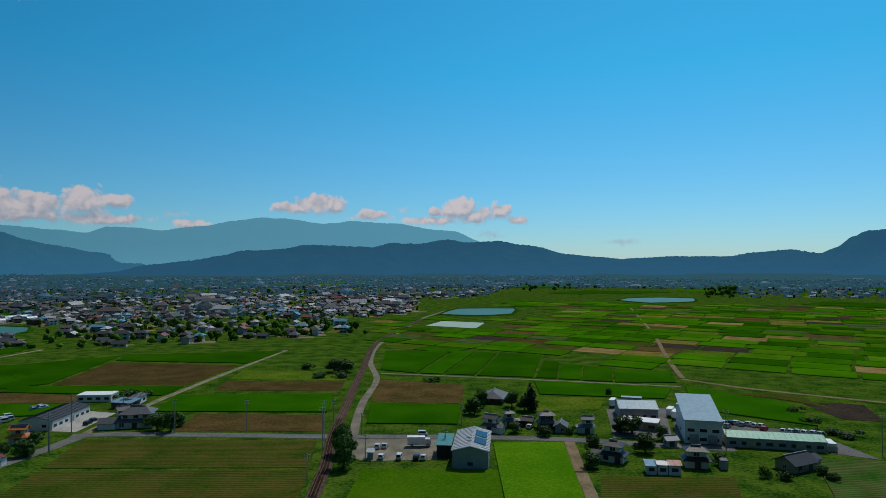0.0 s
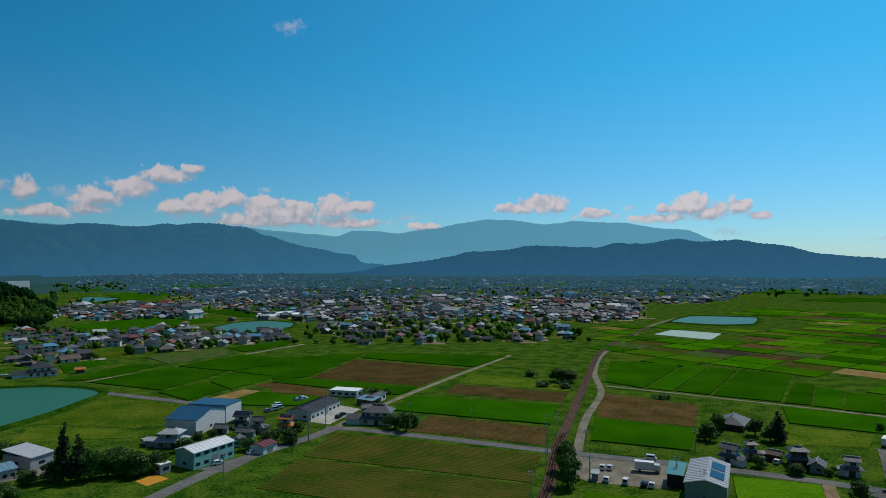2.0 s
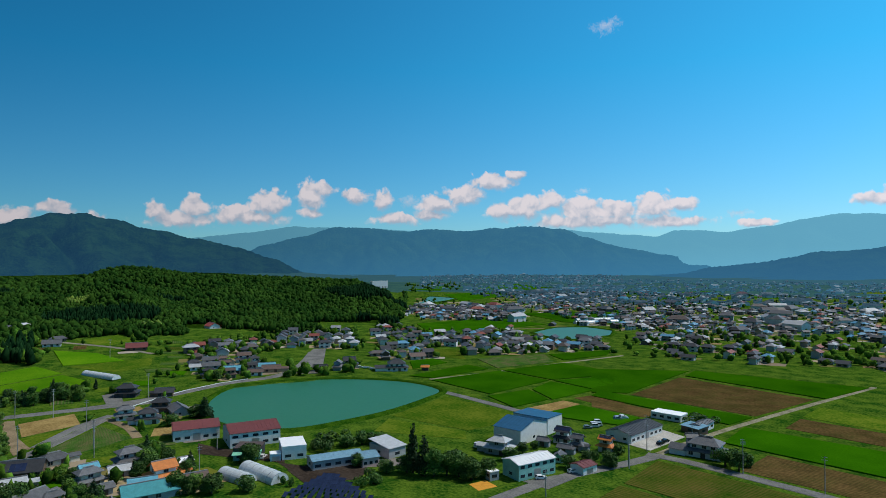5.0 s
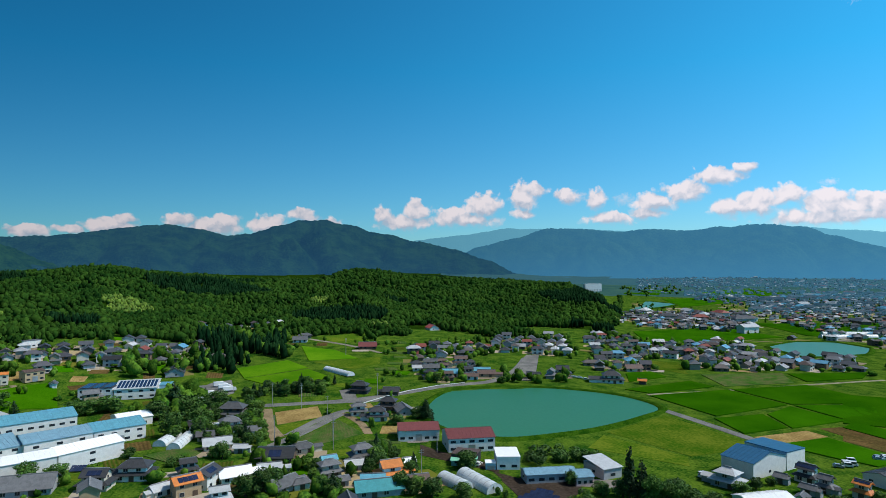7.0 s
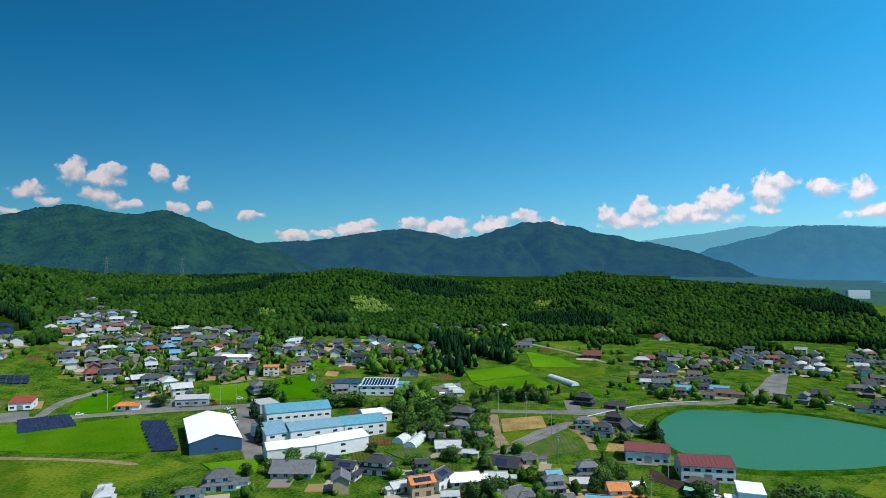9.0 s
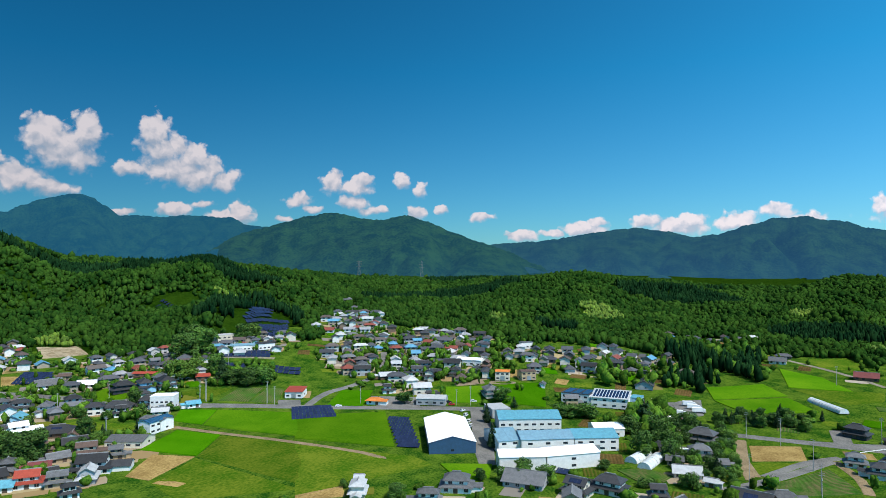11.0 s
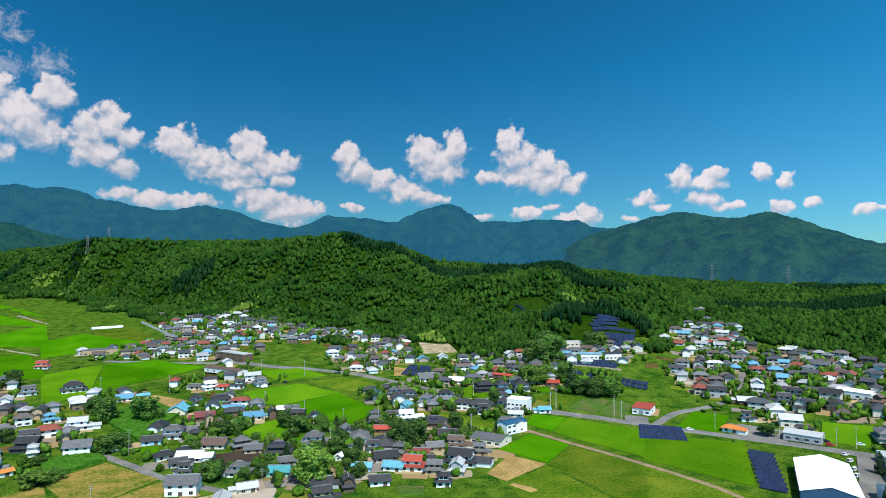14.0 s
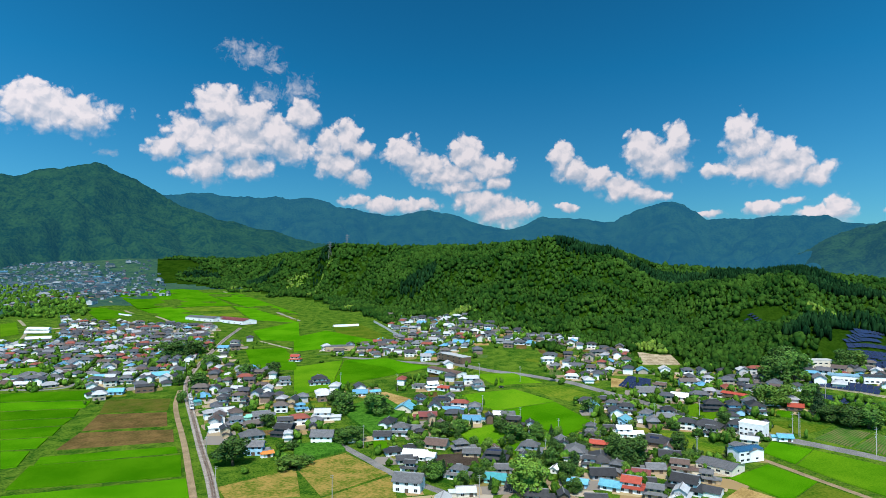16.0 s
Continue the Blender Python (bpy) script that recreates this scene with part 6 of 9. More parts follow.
shed(-236.6, 114.0, 48, 9.8, 9.0, 3.8, "flat", "dark", "brown", windows=3, doors=1, name="workshop", label="dark flat-roofed workshop beside the halls")
shed(-232.7, 111.2, 58, 9.8, 4.0, 2.2, "lean", "teal", "green", windows=2, doors=0, name="shed", label="low shed with a bright green roof")
shed(-204.5, 132.5, 75, 19.0, 8.0, 3.4, "gable", "grey", "steel", windows=5, doors=0, name="barn", label="long low barn with bluish metal roof")
shed(-197.3, 141.8, 75, 6.5, 9.0, 3.4, "gable", "pink", "steel", windows=3, doors=0, name="shed", label="pink-walled shed with a bluish roof")
shed(-201.6, 154.8, 92, 8.4, 12.0, 4, "lean", "grey", "pale", windows=1, doors=0, name="barn", label="grey barn with a wide pale roof")
shed(-224.5, 118.7, 67, 3.9, 4.0, 2.6, "flat", "blue", "white", windows=0, doors=1, name="storage_hut", label="small pale blue hut")
shed(-289.0, -48.1, 109, 20.5, 13.0, 6.5, "gable", "white", "white", windows=1, doors=0, name="factory", label="long white factory shed with a white ribbed roof")
shed(-299.4, -28.4, 121, 25.6, 14.0, 6.5, "gable", "white", "white", windows=1, doors=0, name="factory", label="long white factory shed with a white roof")
shed(-322.2, -42.3, 113, 26.1, 17.0, 6.6, "gable", "white", "steel", windows=3, doors=0, name="factory", label="factory shed with a weathered bluish roof")
shed(-331.7, -19.5, 110, 21.6, 18.0, 6.6, "gable", "white", "cyan", windows=4, doors=1, name="factory", label="factory shed with a faded light blue roof")
shed(-319.3, -62.7, 120, 11.2, 24.0, 6, "gable", "white", "steel", windows=2, doors=0, name="factory", label="white factory wing with a steel roof")
shed(-357.6, -56.1, 109, 33.8, 20.0, 7.5, "gable", "white", "cyan", windows=8, doors=0, name="factory", label="white factory block with a light blue roof")
shed(-380.1, -77.8, 121, 11.3, 16.0, 5, "flat", "grey", "pale", windows=1, doors=1, name="workshop", label="grey workshop with a pale roof")
shed(-323.2, -91.8, 201, 50.0, 22.6, 5.6, "gable", "navy", "white", windows=1, doors=2, name="warehouse", label="dark blue warehouse with a large white roof")
shed(-358.4, -13.6, 109, 15.7, 14.0, 4.2, "gable", "white", "white", windows=2, doors=1, name="warehouse", label="white warehouse with a white roof")
shed(-422.3, -32.9, 77, 18.2, 17.0, 6, "flat", "white", "dark", windows=4, doors=0, name="workshop", label="white workshop with a dark solar roof")
shed(-419.1, -12.9, 84, 22.7, 17.0, 6, "lean", "white", "pale", windows=4, doors=0, name="workshop", label="workshop with rows of roof lights")
shed(-423.9, 2.2, 76, 6.7, 10.0, 5.5, "flat", "blue", "cyan", windows=1, doors=1, name="workshop", label="light blue workshop block beside parked trucks")
shed(-394.1, -123.0, 98, 18.5, 12.0, 4, "gable", "grey", "pale", windows=4, doors=1, name="workshop", label="grey single-storey workshop with a pale roof")
shed(-381.0, -213.4, 104, 11.4, 12.0, 4, "lean", "white", "red", windows=3, doors=1, name="shop", label="white shop with a red roof")
shed(-328.4, -273.4, 112, 13.8, 10.0, 8, "flat", "white", "white", windows=5, doors=1, name="apartment_house", label="white three-storey block with flat roof")
shed(-484.0, -120.3, 84, 20.5, 10.0, 4.5, "gable", "white", "white", windows=4, doors=0, name="hall", label="white community hall with a white roof")
shed(-449.1, -88.1, 98, 9.9, 8.0, 6, "gable", "cream", "orange", windows=3, doors=1, name="house", label="cream two-storey house with an orange roof")
shed(-453.8, -71.9, 123, 11.0, 8.0, 6, "gable", "tan", "brown", windows=3, doors=1, name="house", label="tan two-storey house with a brown roof")
shed(-535.9, -85.6, 121, 10.3, 7.0, 5, "flat", "white", "grey", windows=3, doors=0, name="house", label="white two-storey house with solar roof")
shed(-234.3, -509.2, 105, 41.5, 10.0, 3.6, "gable", "white", "brown", windows=5, doors=0, name="clinic", label="white low building with reddish brown roof")
shed(-185.8, -684.8, 170, 31.9, 14.0, 5, "flat", "tan", "grey", windows=5, doors=1, name="workshop", label="tan workshop building with a flat grey roof")
shed(-258.9, -543.9, 99, 37.4, 10.0, 6, "flat", "brown", "pale", windows=4, doors=0, name="apartment_house", label="brown two-storey apartment block")
shed(-493.1, -348.8, 152, 16.8, 10.0, 7, "flat", "cream", "pale", windows=4, doors=0, name="apartment_house", label="cream block with flat roof")
shed(-463.9, -310.3, 129, 19.3, 9.0, 4.5, "gable", "white", "steel", windows=6, doors=0, name="clinic", label="long white building with a bluish roof")
shed(-474.3, -296.0, 146, 14.1, 9.0, 5, "gable", "white", "dark", windows=4, doors=0, name="hall", label="white village hall with a dark roof")
shed(-383.6, -287.7, 127, 9.2, 8.0, 2.6, "lean", "brown", "red", windows=2, doors=0, name="shed", label="low shed with a red metal roof")
shed(-376.5, -326.0, 105, 23.1, 7.0, 2.6, "gable", "brown", "red", windows=3, doors=0, name="shed", label="long low shed with a red metal roof")
shed(-67.3, -1022.7, 124, 64.6, 18.0, 5, "gable", "white", "grey", windows=5, doors=1, name="factory", label="white factory with a grey roof")
shed(-107.8, -980.0, 116, 73.7, 22.0, 5, "gable", "white", "maroon", windows=5, doors=1, name="factory", label="white factory with a dull red roof")
shed(5.3, -565.3, -177, 13.5, 9.0, 5, "gable", "brown", "dark", windows=3, doors=0, name="shop", label="brown timber building with a dark roof")
shed(-37.8, -427.4, -174, 8.8, 7.0, 3, "lean", "white", "white", windows=1, doors=0, name="shed", label="white shed with a slanted white roof")
shed(-297.3, -252.4, 84, 15.8, 9.0, 5.5, "gable", "white", "grey", windows=4, doors=0, name="house", label="white two-storey house with grey roof")
shed(-269.9, -244.7, 106, 19.0, 14.0, 3.2, "gable", "cream", "grey", windows=4, doors=0, name="house", label="long low house with grey tiled roof")
shed(-293.5, -249.6, 178, 16.7, 8.0, 6.4, "gable", "white", "navy", windows=4, doors=0, name="house", label="tall white house with a dark blue roof")
shed(-181.1, 210.4, 188, 13.3, 20.8, 6.2, "gable", "white", "navy", windows=3, doors=1, name="factory", label="white factory hall with deep blue roof panels")
shed(-185.4, 227.0, 187, 17.8, 12.2, 7, "flat", "white", "navy", windows=2, doors=0, name="factory", label="white factory block with a flat blue roof")
shed(-30.8, -503.5, -160, 5.0, 4.0, 3, "lean", "teal", "teal", windows=2, doors=1, name="station_shelter", label="small teal station shelter beside the track")
roof_panels("white workshop with a dark solar roof", 3, 0, 0.96, 0.9)
roof_panels("workshop with rows of roof lights", 11, 0, 0.94, 0.8)
roof_panels("grey metal warehouse with pale gabled roof beside a rice field", 2, -1, 0.7, 0.7)
house(17.6, 234.7, -29, 7.2, 5.2, 2, "gable", "white", "grey")
house(24.6, 242.1, 14, 5.6, 4.0, 2, "hip", "cream", "grey")
house(22.6, 285.8, 75, 14.6, 10.5, 1, "hip", "brown", "grey")
house(38.4, 239.3, 6, 7.3, 5.3, 2, "hip", "brown", "grey")
house(43.0, 234.6, 75, 7.0, 5.1, 1, "gable", "grey", "grey")
house(52.2, 232.9, -3, 5.9, 4.2, 2, "gable", "white", "grey")
house(32.0, 242.2, -25, 4.0, 3.5, 1, "gable", "brown", "brown")
house(53.0, 200.0, -30, 8.5, 6.1, 2, "hip", "white", "dark")
house(76.4, 194.5, -11, 8.2, 5.9, 2, "hip", "cream", "dark")
house(105.3, 192.3, 26, 11.0, 7.9, 1, "gable", "tan", "dark")
house(76.2, 216.0, 11, 4.4, 3.5, 1, "gable", "grey", "pale")
house(-115.8, 244.0, 10, 14.8, 10.7, 2, "hip", "white", "grey")
house(-123.8, 248.0, 43, 5.1, 3.7, 2, "tower", "grey", "grey")
house(-172.8, 188.0, 18, 11.2, 8.1, 2, "hip", "grey", "pale")
house(-164.3, 218.2, 12, 8.8, 6.4, 2, "gable", "white", "dark", solar=4)
house(-154.0, 214.0, 11, 6.6, 4.8, 2, "gable", "grey", "grey")
house(-155.1, 206.8, 12, 6.1, 4.4, 1, "gable", "grey", "grey")
house(-145.2, 220.3, 8, 7.0, 5.0, 2, "gable", "cream", "orange", solar=3)
house(-150.1, 196.6, 114, 5.8, 4.1, 1, "gable", "teal", "grey")
house(-167.4, 208.4, 19, 4.9, 3.5, 1, "gable", "grey", "grey")
house(-267.6, -8.2, 72, 13.5, 9.7, 2, "hip", "white", "dark")
house(-261.2, -20.6, 70, 11.9, 8.6, 2, "gable", "cream", "dark", solar=3)
house(-267.3, -42.1, 84, 18.0, 13.0, 1, "gable", "grey", "grey")
house(-245.3, 0.5, 120, 8.6, 6.2, 1, "gable", "cream", "pale")
house(-247.8, 15.5, 146, 10.6, 7.6, 2, "tower", "white", "dark", solar=3)
house(-251.4, 25.6, 97, 12.3, 8.9, 1, "gable", "white", "white")
house(-241.4, 8.5, 108, 10.3, 7.4, 2, "tower", "tan", "orange", solar=4)
house(-268.8, 43.7, 68, 15.6, 11.2, 1, "gable", "brown", "dark", solar=3)
house(-232.9, 40.3, 120, 11.6, 8.4, 1, "gable", "grey", "grey")
house(-296.3, 22.6, 91, 12.6, 9.1, 1, "gable", "cream", "pale")
house(-323.9, 30.2, 95, 13.1, 9.4, 2, "hip", "white", "grey")
house(-312.9, 37.6, 97, 8.2, 5.9, 1, "gable", "grey", "grey")
house(-353.9, 34.4, 68, 16.5, 11.9, 2, "hip", "brown", "grey", fine=False)
house(-328.9, 24.8, 93, 6.1, 4.4, 1, "gable", "white", "white", fine=False)
house(-285.6, 31.3, 71, 6.4, 4.6, 1, "gable", "grey", "pale")
house(-229.5, 79.1, 91, 11.4, 8.2, 2, "gable", "white", "orange")
house(-255.6, 75.7, 93, 10.7, 7.7, 2, "hip", "white", "grey")
house(-254.9, 61.9, 94, 6.8, 4.9, 1, "gable", "white", "cyan")
house(-244.9, 69.5, 84, 8.1, 5.9, 1, "gable", "grey", "pale")
house(-240.2, 58.5, 96, 9.5, 6.8, 2, "hip", "cream", "grey")
house(-224.6, 70.9, 74, 9.4, 6.8, 1, "gable", "white", "cyan")
house(-239.9, 90.4, 86, 5.6, 4.0, 1, "gable", "white", "white")
house(-217.7, 85.2, 84, 9.3, 6.7, 1, "gable", "tan", "brown")
house(-216.7, 68.5, 82, 13.5, 9.7, 1, "gable", "grey", "teal")
house(-231.8, 46.3, 99, 7.1, 5.1, 1, "hip", "white", "grey")
house(-228.6, 60.3, 95, 6.1, 4.4, 1, "gable", "grey", "grey")
house(-275.6, 55.3, 99, 10.7, 7.7, 1, "hip", "cream", "grey")
house(-316.3, 101.6, 73, 11.5, 8.3, 2, "hip", "white", "dark", fine=False)
house(-330.7, 95.8, 78, 9.8, 7.1, 2, "hip", "white", "grey", fine=False)
house(-336.4, 114.3, 58, 12.3, 8.9, 2, "hip", "brown", "dark", fine=False)
house(-324.5, 119.1, 172, 13.0, 9.3, 1, "gable", "grey", "grey", fine=False)
house(-384.3, 112.0, 56, 12.6, 9.1, 2, "hip", "dark", "dark", fine=False)
house(-372.3, 128.3, 62, 10.6, 7.7, 1, "gable", "brown", "dark", fine=False)
house(-530.5, 160.9, 72, 16.0, 11.6, 1, "gable", "brown", "maroon", fine=False)
house(-629.0, 261.3, 177, 16.3, 11.7, 1, "gable", "white", "red", fine=False)
house(-585.9, 114.0, 75, 14.0, 10.1, 1, "gable", "white", "grey", fine=False)
house(-351.1, 276.6, 57, 16.4, 11.8, 2, "hip", "white", "dark", fine=False)
house(-337.8, 291.5, 43, 6.2, 4.4, 1, "gable", "brown", "orange", fine=False)
house(-253.2, -67.9, 100, 13.8, 10.0, 2, "hip", "white", "grey")
house(-250.0, -109.2, 106, 4.0, 3.5, 1, "gable", "brown", "pale")
house(-415.3, -89.4, 208, 15.0, 10.8, 2, "hip", "cream", "grey", fine=False)
house(-385.1, -159.0, 95, 10.6, 7.6, 1, "hip", "white", "orange", fine=False)
house(-409.6, -160.1, 122, 7.8, 5.6, 2, "gable", "white", "dark", fine=False)
house(-443.5, -59.3, 181, 6.6, 4.8, 1, "gable", "white", "grey", fine=False)
house(-469.4, 7.8, 177, 18.0, 13.0, 1, "gable", "grey", "dark", solar=3, fine=False)
house(-112.9, -282.9, 143, 14.8, 10.6, 2, "tower", "white", "grey")
house(-141.4, -287.8, 134, 11.7, 8.4, 2, "hip", "white", "grey", fine=False)
house(-134.0, -265.4, 163, 9.6, 6.9, 1, "gable", "cream", "pale")
house(-124.8, -338.7, 176, 11.0, 7.9, 1, "hip", "white", "dark", fine=False)
house(-133.5, -327.2, 143, 13.9, 10.0, 1, "gable", "white", "white", fine=False)
house(-125.2, -322.3, 168, 9.5, 6.9, 1, "gable", "grey", "dark", fine=False)
house(-152.6, -341.2, 137, 14.2, 10.3, 1, "gable", "cream", "brown", fine=False)
house(-161.9, -329.0, 172, 11.0, 7.9, 2, "hip", "brown", "grey", fine=False)
house(-163.6, -318.5, 149, 10.4, 7.5, 1, "gable", "tan", "grey", fine=False)
house(-170.8, -304.5, 141, 14.3, 10.3, 2, "hip", "dark", "dark", solar=5, fine=False)
house(-155.2, -275.9, 141, 11.6, 8.4, 1, "gable", "teal", "teal")
house(-166.0, -287.4, 155, 9.6, 6.9, 1, "gable", "grey", "grey", fine=False)
house(-160.6, -259.7, 133, 14.8, 10.6, 1, "gable", "dark", "dark")
house(-195.3, -309.1, 138, 14.9, 10.7, 2, "hip", "white", "grey", fine=False)
house(-219.3, -315.2, 227, 13.4, 9.7, 1, "gable", "cream", "grey", fine=False)
house(-213.6, -291.7, 232, 18.0, 13.0, 2, "hip", "white", "grey", fine=False)
house(-210.6, -275.2, 138, 8.3, 6.0, 2, "gable", "white", "dark", fine=False)
house(-189.7, -275.9, 216, 6.7, 4.8, 1, "gable", "white", "white", fine=False)
house(-189.0, -253.6, 130, 8.5, 6.1, 1, "gable", "blue", "cyan")
house(-106.2, -428.6, 161, 14.5, 10.4, 2, "gable", "white", "pale", fine=False)
house(-93.6, -375.4, 156, 14.0, 10.1, 2, "tower", "white", "grey", fine=False)
house(-128.9, -370.3, 158, 11.4, 8.2, 1, "gable", "blue", "dark", fine=False)
house(-142.3, -373.6, 149, 14.4, 10.4, 2, "hip", "white", "grey", fine=False)
house(-142.6, -398.4, 233, 12.8, 9.2, 1, "hip", "white", "dark", fine=False)
house(-151.2, -375.2, 145, 10.7, 7.7, 1, "gable", "white", "grey", fine=False)
house(-165.5, -427.1, 235, 18.0, 12.9, 1, "gable", "cream", "cyan", fine=False)
house(-170.9, -399.5, 156, 13.0, 9.3, 1, "gable", "brown", "maroon", fine=False)
house(-182.6, -439.8, 267, 11.6, 8.3, 2, "hip", "white", "dark", fine=False)
house(-192.7, -425.3, 157, 16.0, 11.5, 2, "hip", "white", "dark", solar=3, fine=False)
house(-191.0, -405.2, 151, 12.8, 9.2, 1, "gable", "white", "blue", fine=False)
house(-194.2, -379.9, 152, 12.6, 9.1, 1, "gable", "cream", "blue", fine=False)
house(-205.8, -398.3, 239, 14.2, 10.2, 2, "hip", "white", "grey", fine=False)
house(-216.3, -381.5, 147, 9.5, 6.8, 1, "gable", "white", "white", fine=False)
house(-205.4, -472.8, 172, 11.0, 7.9, 2, "gable", "white", "white", fine=False)
house(-212.3, -463.7, 137, 8.6, 6.2, 1, "gable", "white", "red", fine=False)
house(-221.6, -457.1, 144, 9.1, 6.5, 2, "gable", "white", "dark", fine=False)
house(-235.3, -451.2, 257, 13.2, 9.5, 2, "hip", "white", "grey", fine=False)
house(-198.6, -482.9, 140, 8.8, 6.4, 1, "gable", "cream", "grey", fine=False)
house(-128.7, -535.8, 169, 18.0, 13.0, 2, "hip", "white", "dark", fine=False)
house(-148.6, -483.0, 159, 12.0, 8.6, 1, "gable", "white", "blue", fine=False)
house(-161.5, -481.7, 168, 7.1, 5.1, 1, "gable", "white", "cyan", fine=False)
house(-96.8, -455.5, 178, 8.4, 6.0, 2, "hip", "white", "blue", fine=False)
house(-56.8, -403.5, 182, 14.7, 10.6, 1, "hip", "grey", "grey", fine=False)
house(-76.1, -401.1, 144, 15.9, 11.5, 2, "gable", "dark", "dark", fine=False)
house(-54.0, -371.2, 160, 11.8, 8.5, 2, "tower", "blue", "grey", fine=False)
house(-60.2, -362.7, 188, 6.4, 4.6, 1, "gable", "white", "orange", fine=False)
house(-50.8, -433.9, 180, 12.2, 8.8, 2, "hip", "white", "grey", fine=False)
house(-47.2, -469.1, 180, 13.2, 9.5, 1, "gable", "white", "pale", fine=False)
house(-47.2, -494.5, 176, 9.8, 7.0, 2, "hip", "white", "dark", fine=False)
house(-68.7, -448.7, 179, 12.5, 9.0, 1, "gable", "grey", "grey", fine=False)
house(-62.3, -447.3, 189, 7.8, 5.6, 1, "gable", "teal", "green", fine=False)
house(25.2, -564.8, -194, 12.0, 8.6, 1, "gable", "blue", "cyan", fine=False)
house(38.2, -564.2, -158, 13.1, 9.4, 2, "hip", "white", "dark", fine=False)
house(40.8, -627.2, -194, 14.5, 10.4, 1, "gable", "teal", "cyan", fine=False)
house(20.3, -604.3, -193, 13.0, 9.3, 2, "hip", "cream", "grey", fine=False)
house(37.1, -663.8, -80, 18.0, 13.0, 2, "gable", "white", "grey", fine=False)
house(-6.4, -621.0, 185, 14.4, 10.4, 1, "gable", "white", "cyan", fine=False)
house(-101.8, -547.1, 179, 11.2, 8.1, 2, "gable", "white", "grey", fine=False)
house(-130.7, -649.5, 149, 12.4, 8.9, 2, "gable", "white", "red", fine=False)
house(67.5, -701.8, -69, 18.0, 13.0, 2, "tower", "white", "grey", fine=False)
house(90.1, -951.8, -163, 14.6, 10.5, 1, "gable", "white", "brown", fine=False)
house(99.2, -664.2, -169, 18.0, 13.0, 1, "hip", "white", "grey", fine=False)
house(78.9, -641.6, -185, 18.0, 13.0, 1, "hip", "cream", "grey", fine=False)
house(110.7, -635.7, -177, 14.8, 10.6, 1, "hip", "white", "brown", fine=False)
house(-264.5, -312.8, 151, 12.7, 9.1, 2, "gable", "white", "white", fine=False)
house(-281.1, -334.3, 211, 12.8, 9.2, 1, "gable", "blue", "cyan", fine=False)
house(-270.6, -292.6, 127, 18.0, 13.0, 1, "hip", "brown", "dark", solar=3, fine=False)
house(-259.2, -268.9, 140, 12.5, 9.0, 1, "gable", "grey", "dark", fine=False)
house(-236.9, -255.6, 152, 10.6, 7.7, 1, "gable", "tan", "grey", fine=False)
house(-207.3, -238.5, 129, 12.9, 9.3, 2, "gable", "white", "red")
house(-224.8, -252.2, 133, 9.6, 6.9, 1, "gable", "tan", "maroon", fine=False)
house(-221.8, -280.2, 233, 18.0, 13.0, 1, "hip", "grey", "dark", solar=3, fine=False)
house(-206.7, -259.6, 155, 13.1, 9.5, 1, "gable", "grey", "dark", fine=False)
house(-200.2, -244.3, 124, 11.0, 7.9, 1, "gable", "white", "cyan")
house(-237.7, -303.8, 137, 9.1, 6.6, 1, "gable", "brown", "red", fine=False)
house(-294.7, -362.3, 133, 10.6, 7.6, 2, "hip", "white", "grey", fine=False)
house(-297.7, -350.5, 139, 13.5, 9.7, 2, "hip", "white", "dark", fine=False)
house(-298.7, -332.2, 212, 13.6, 9.8, 2, "hip", "white", "grey", fine=False)
house(-315.4, -330.1, 141, 12.8, 9.2, 2, "hip", "white", "dark", fine=False)
house(-301.2, -379.2, 142, 10.7, 7.7, 1, "hip", "brown", "dark", fine=False)
house(-340.4, -377.6, 152, 17.3, 12.5, 1, "gable", "white", "grey", fine=False)
house(-361.4, -385.6, 120, 8.9, 6.4, 1, "gable", "tan", "brown", fine=False)
house(-351.1, -355.5, 123, 13.0, 9.4, 1, "gable", "white", "white", fine=False)
house(-346.7, -321.3, 146, 16.2, 11.7, 2, "hip", "dark", "dark", fine=False)
house(-353.2, -310.4, 233, 15.1, 10.9, 2, "hip", "blue", "dark", fine=False)
house(-361.3, -300.2, 235, 18.0, 13.0, 2, "hip", "white", "dark", fine=False)
house(-318.0, -298.1, 119, 16.8, 12.1, 1, "hip", "white", "dark", fine=False)
house(-326.7, -282.3, 124, 15.8, 11.4, 2, "hip", "white", "dark", fine=False)
house(-335.9, -258.8, 144, 9.0, 6.5, 1, "gable", "white", "cyan", fine=False)
house(-230.8, -228.8, 120, 18.0, 13.0, 2, "gable", "white", "dark", fine=False)
for made in [o for o in scene.objects if o.parent is None and o.children and o.type == "EMPTY"]:
    note(made, 6.0)


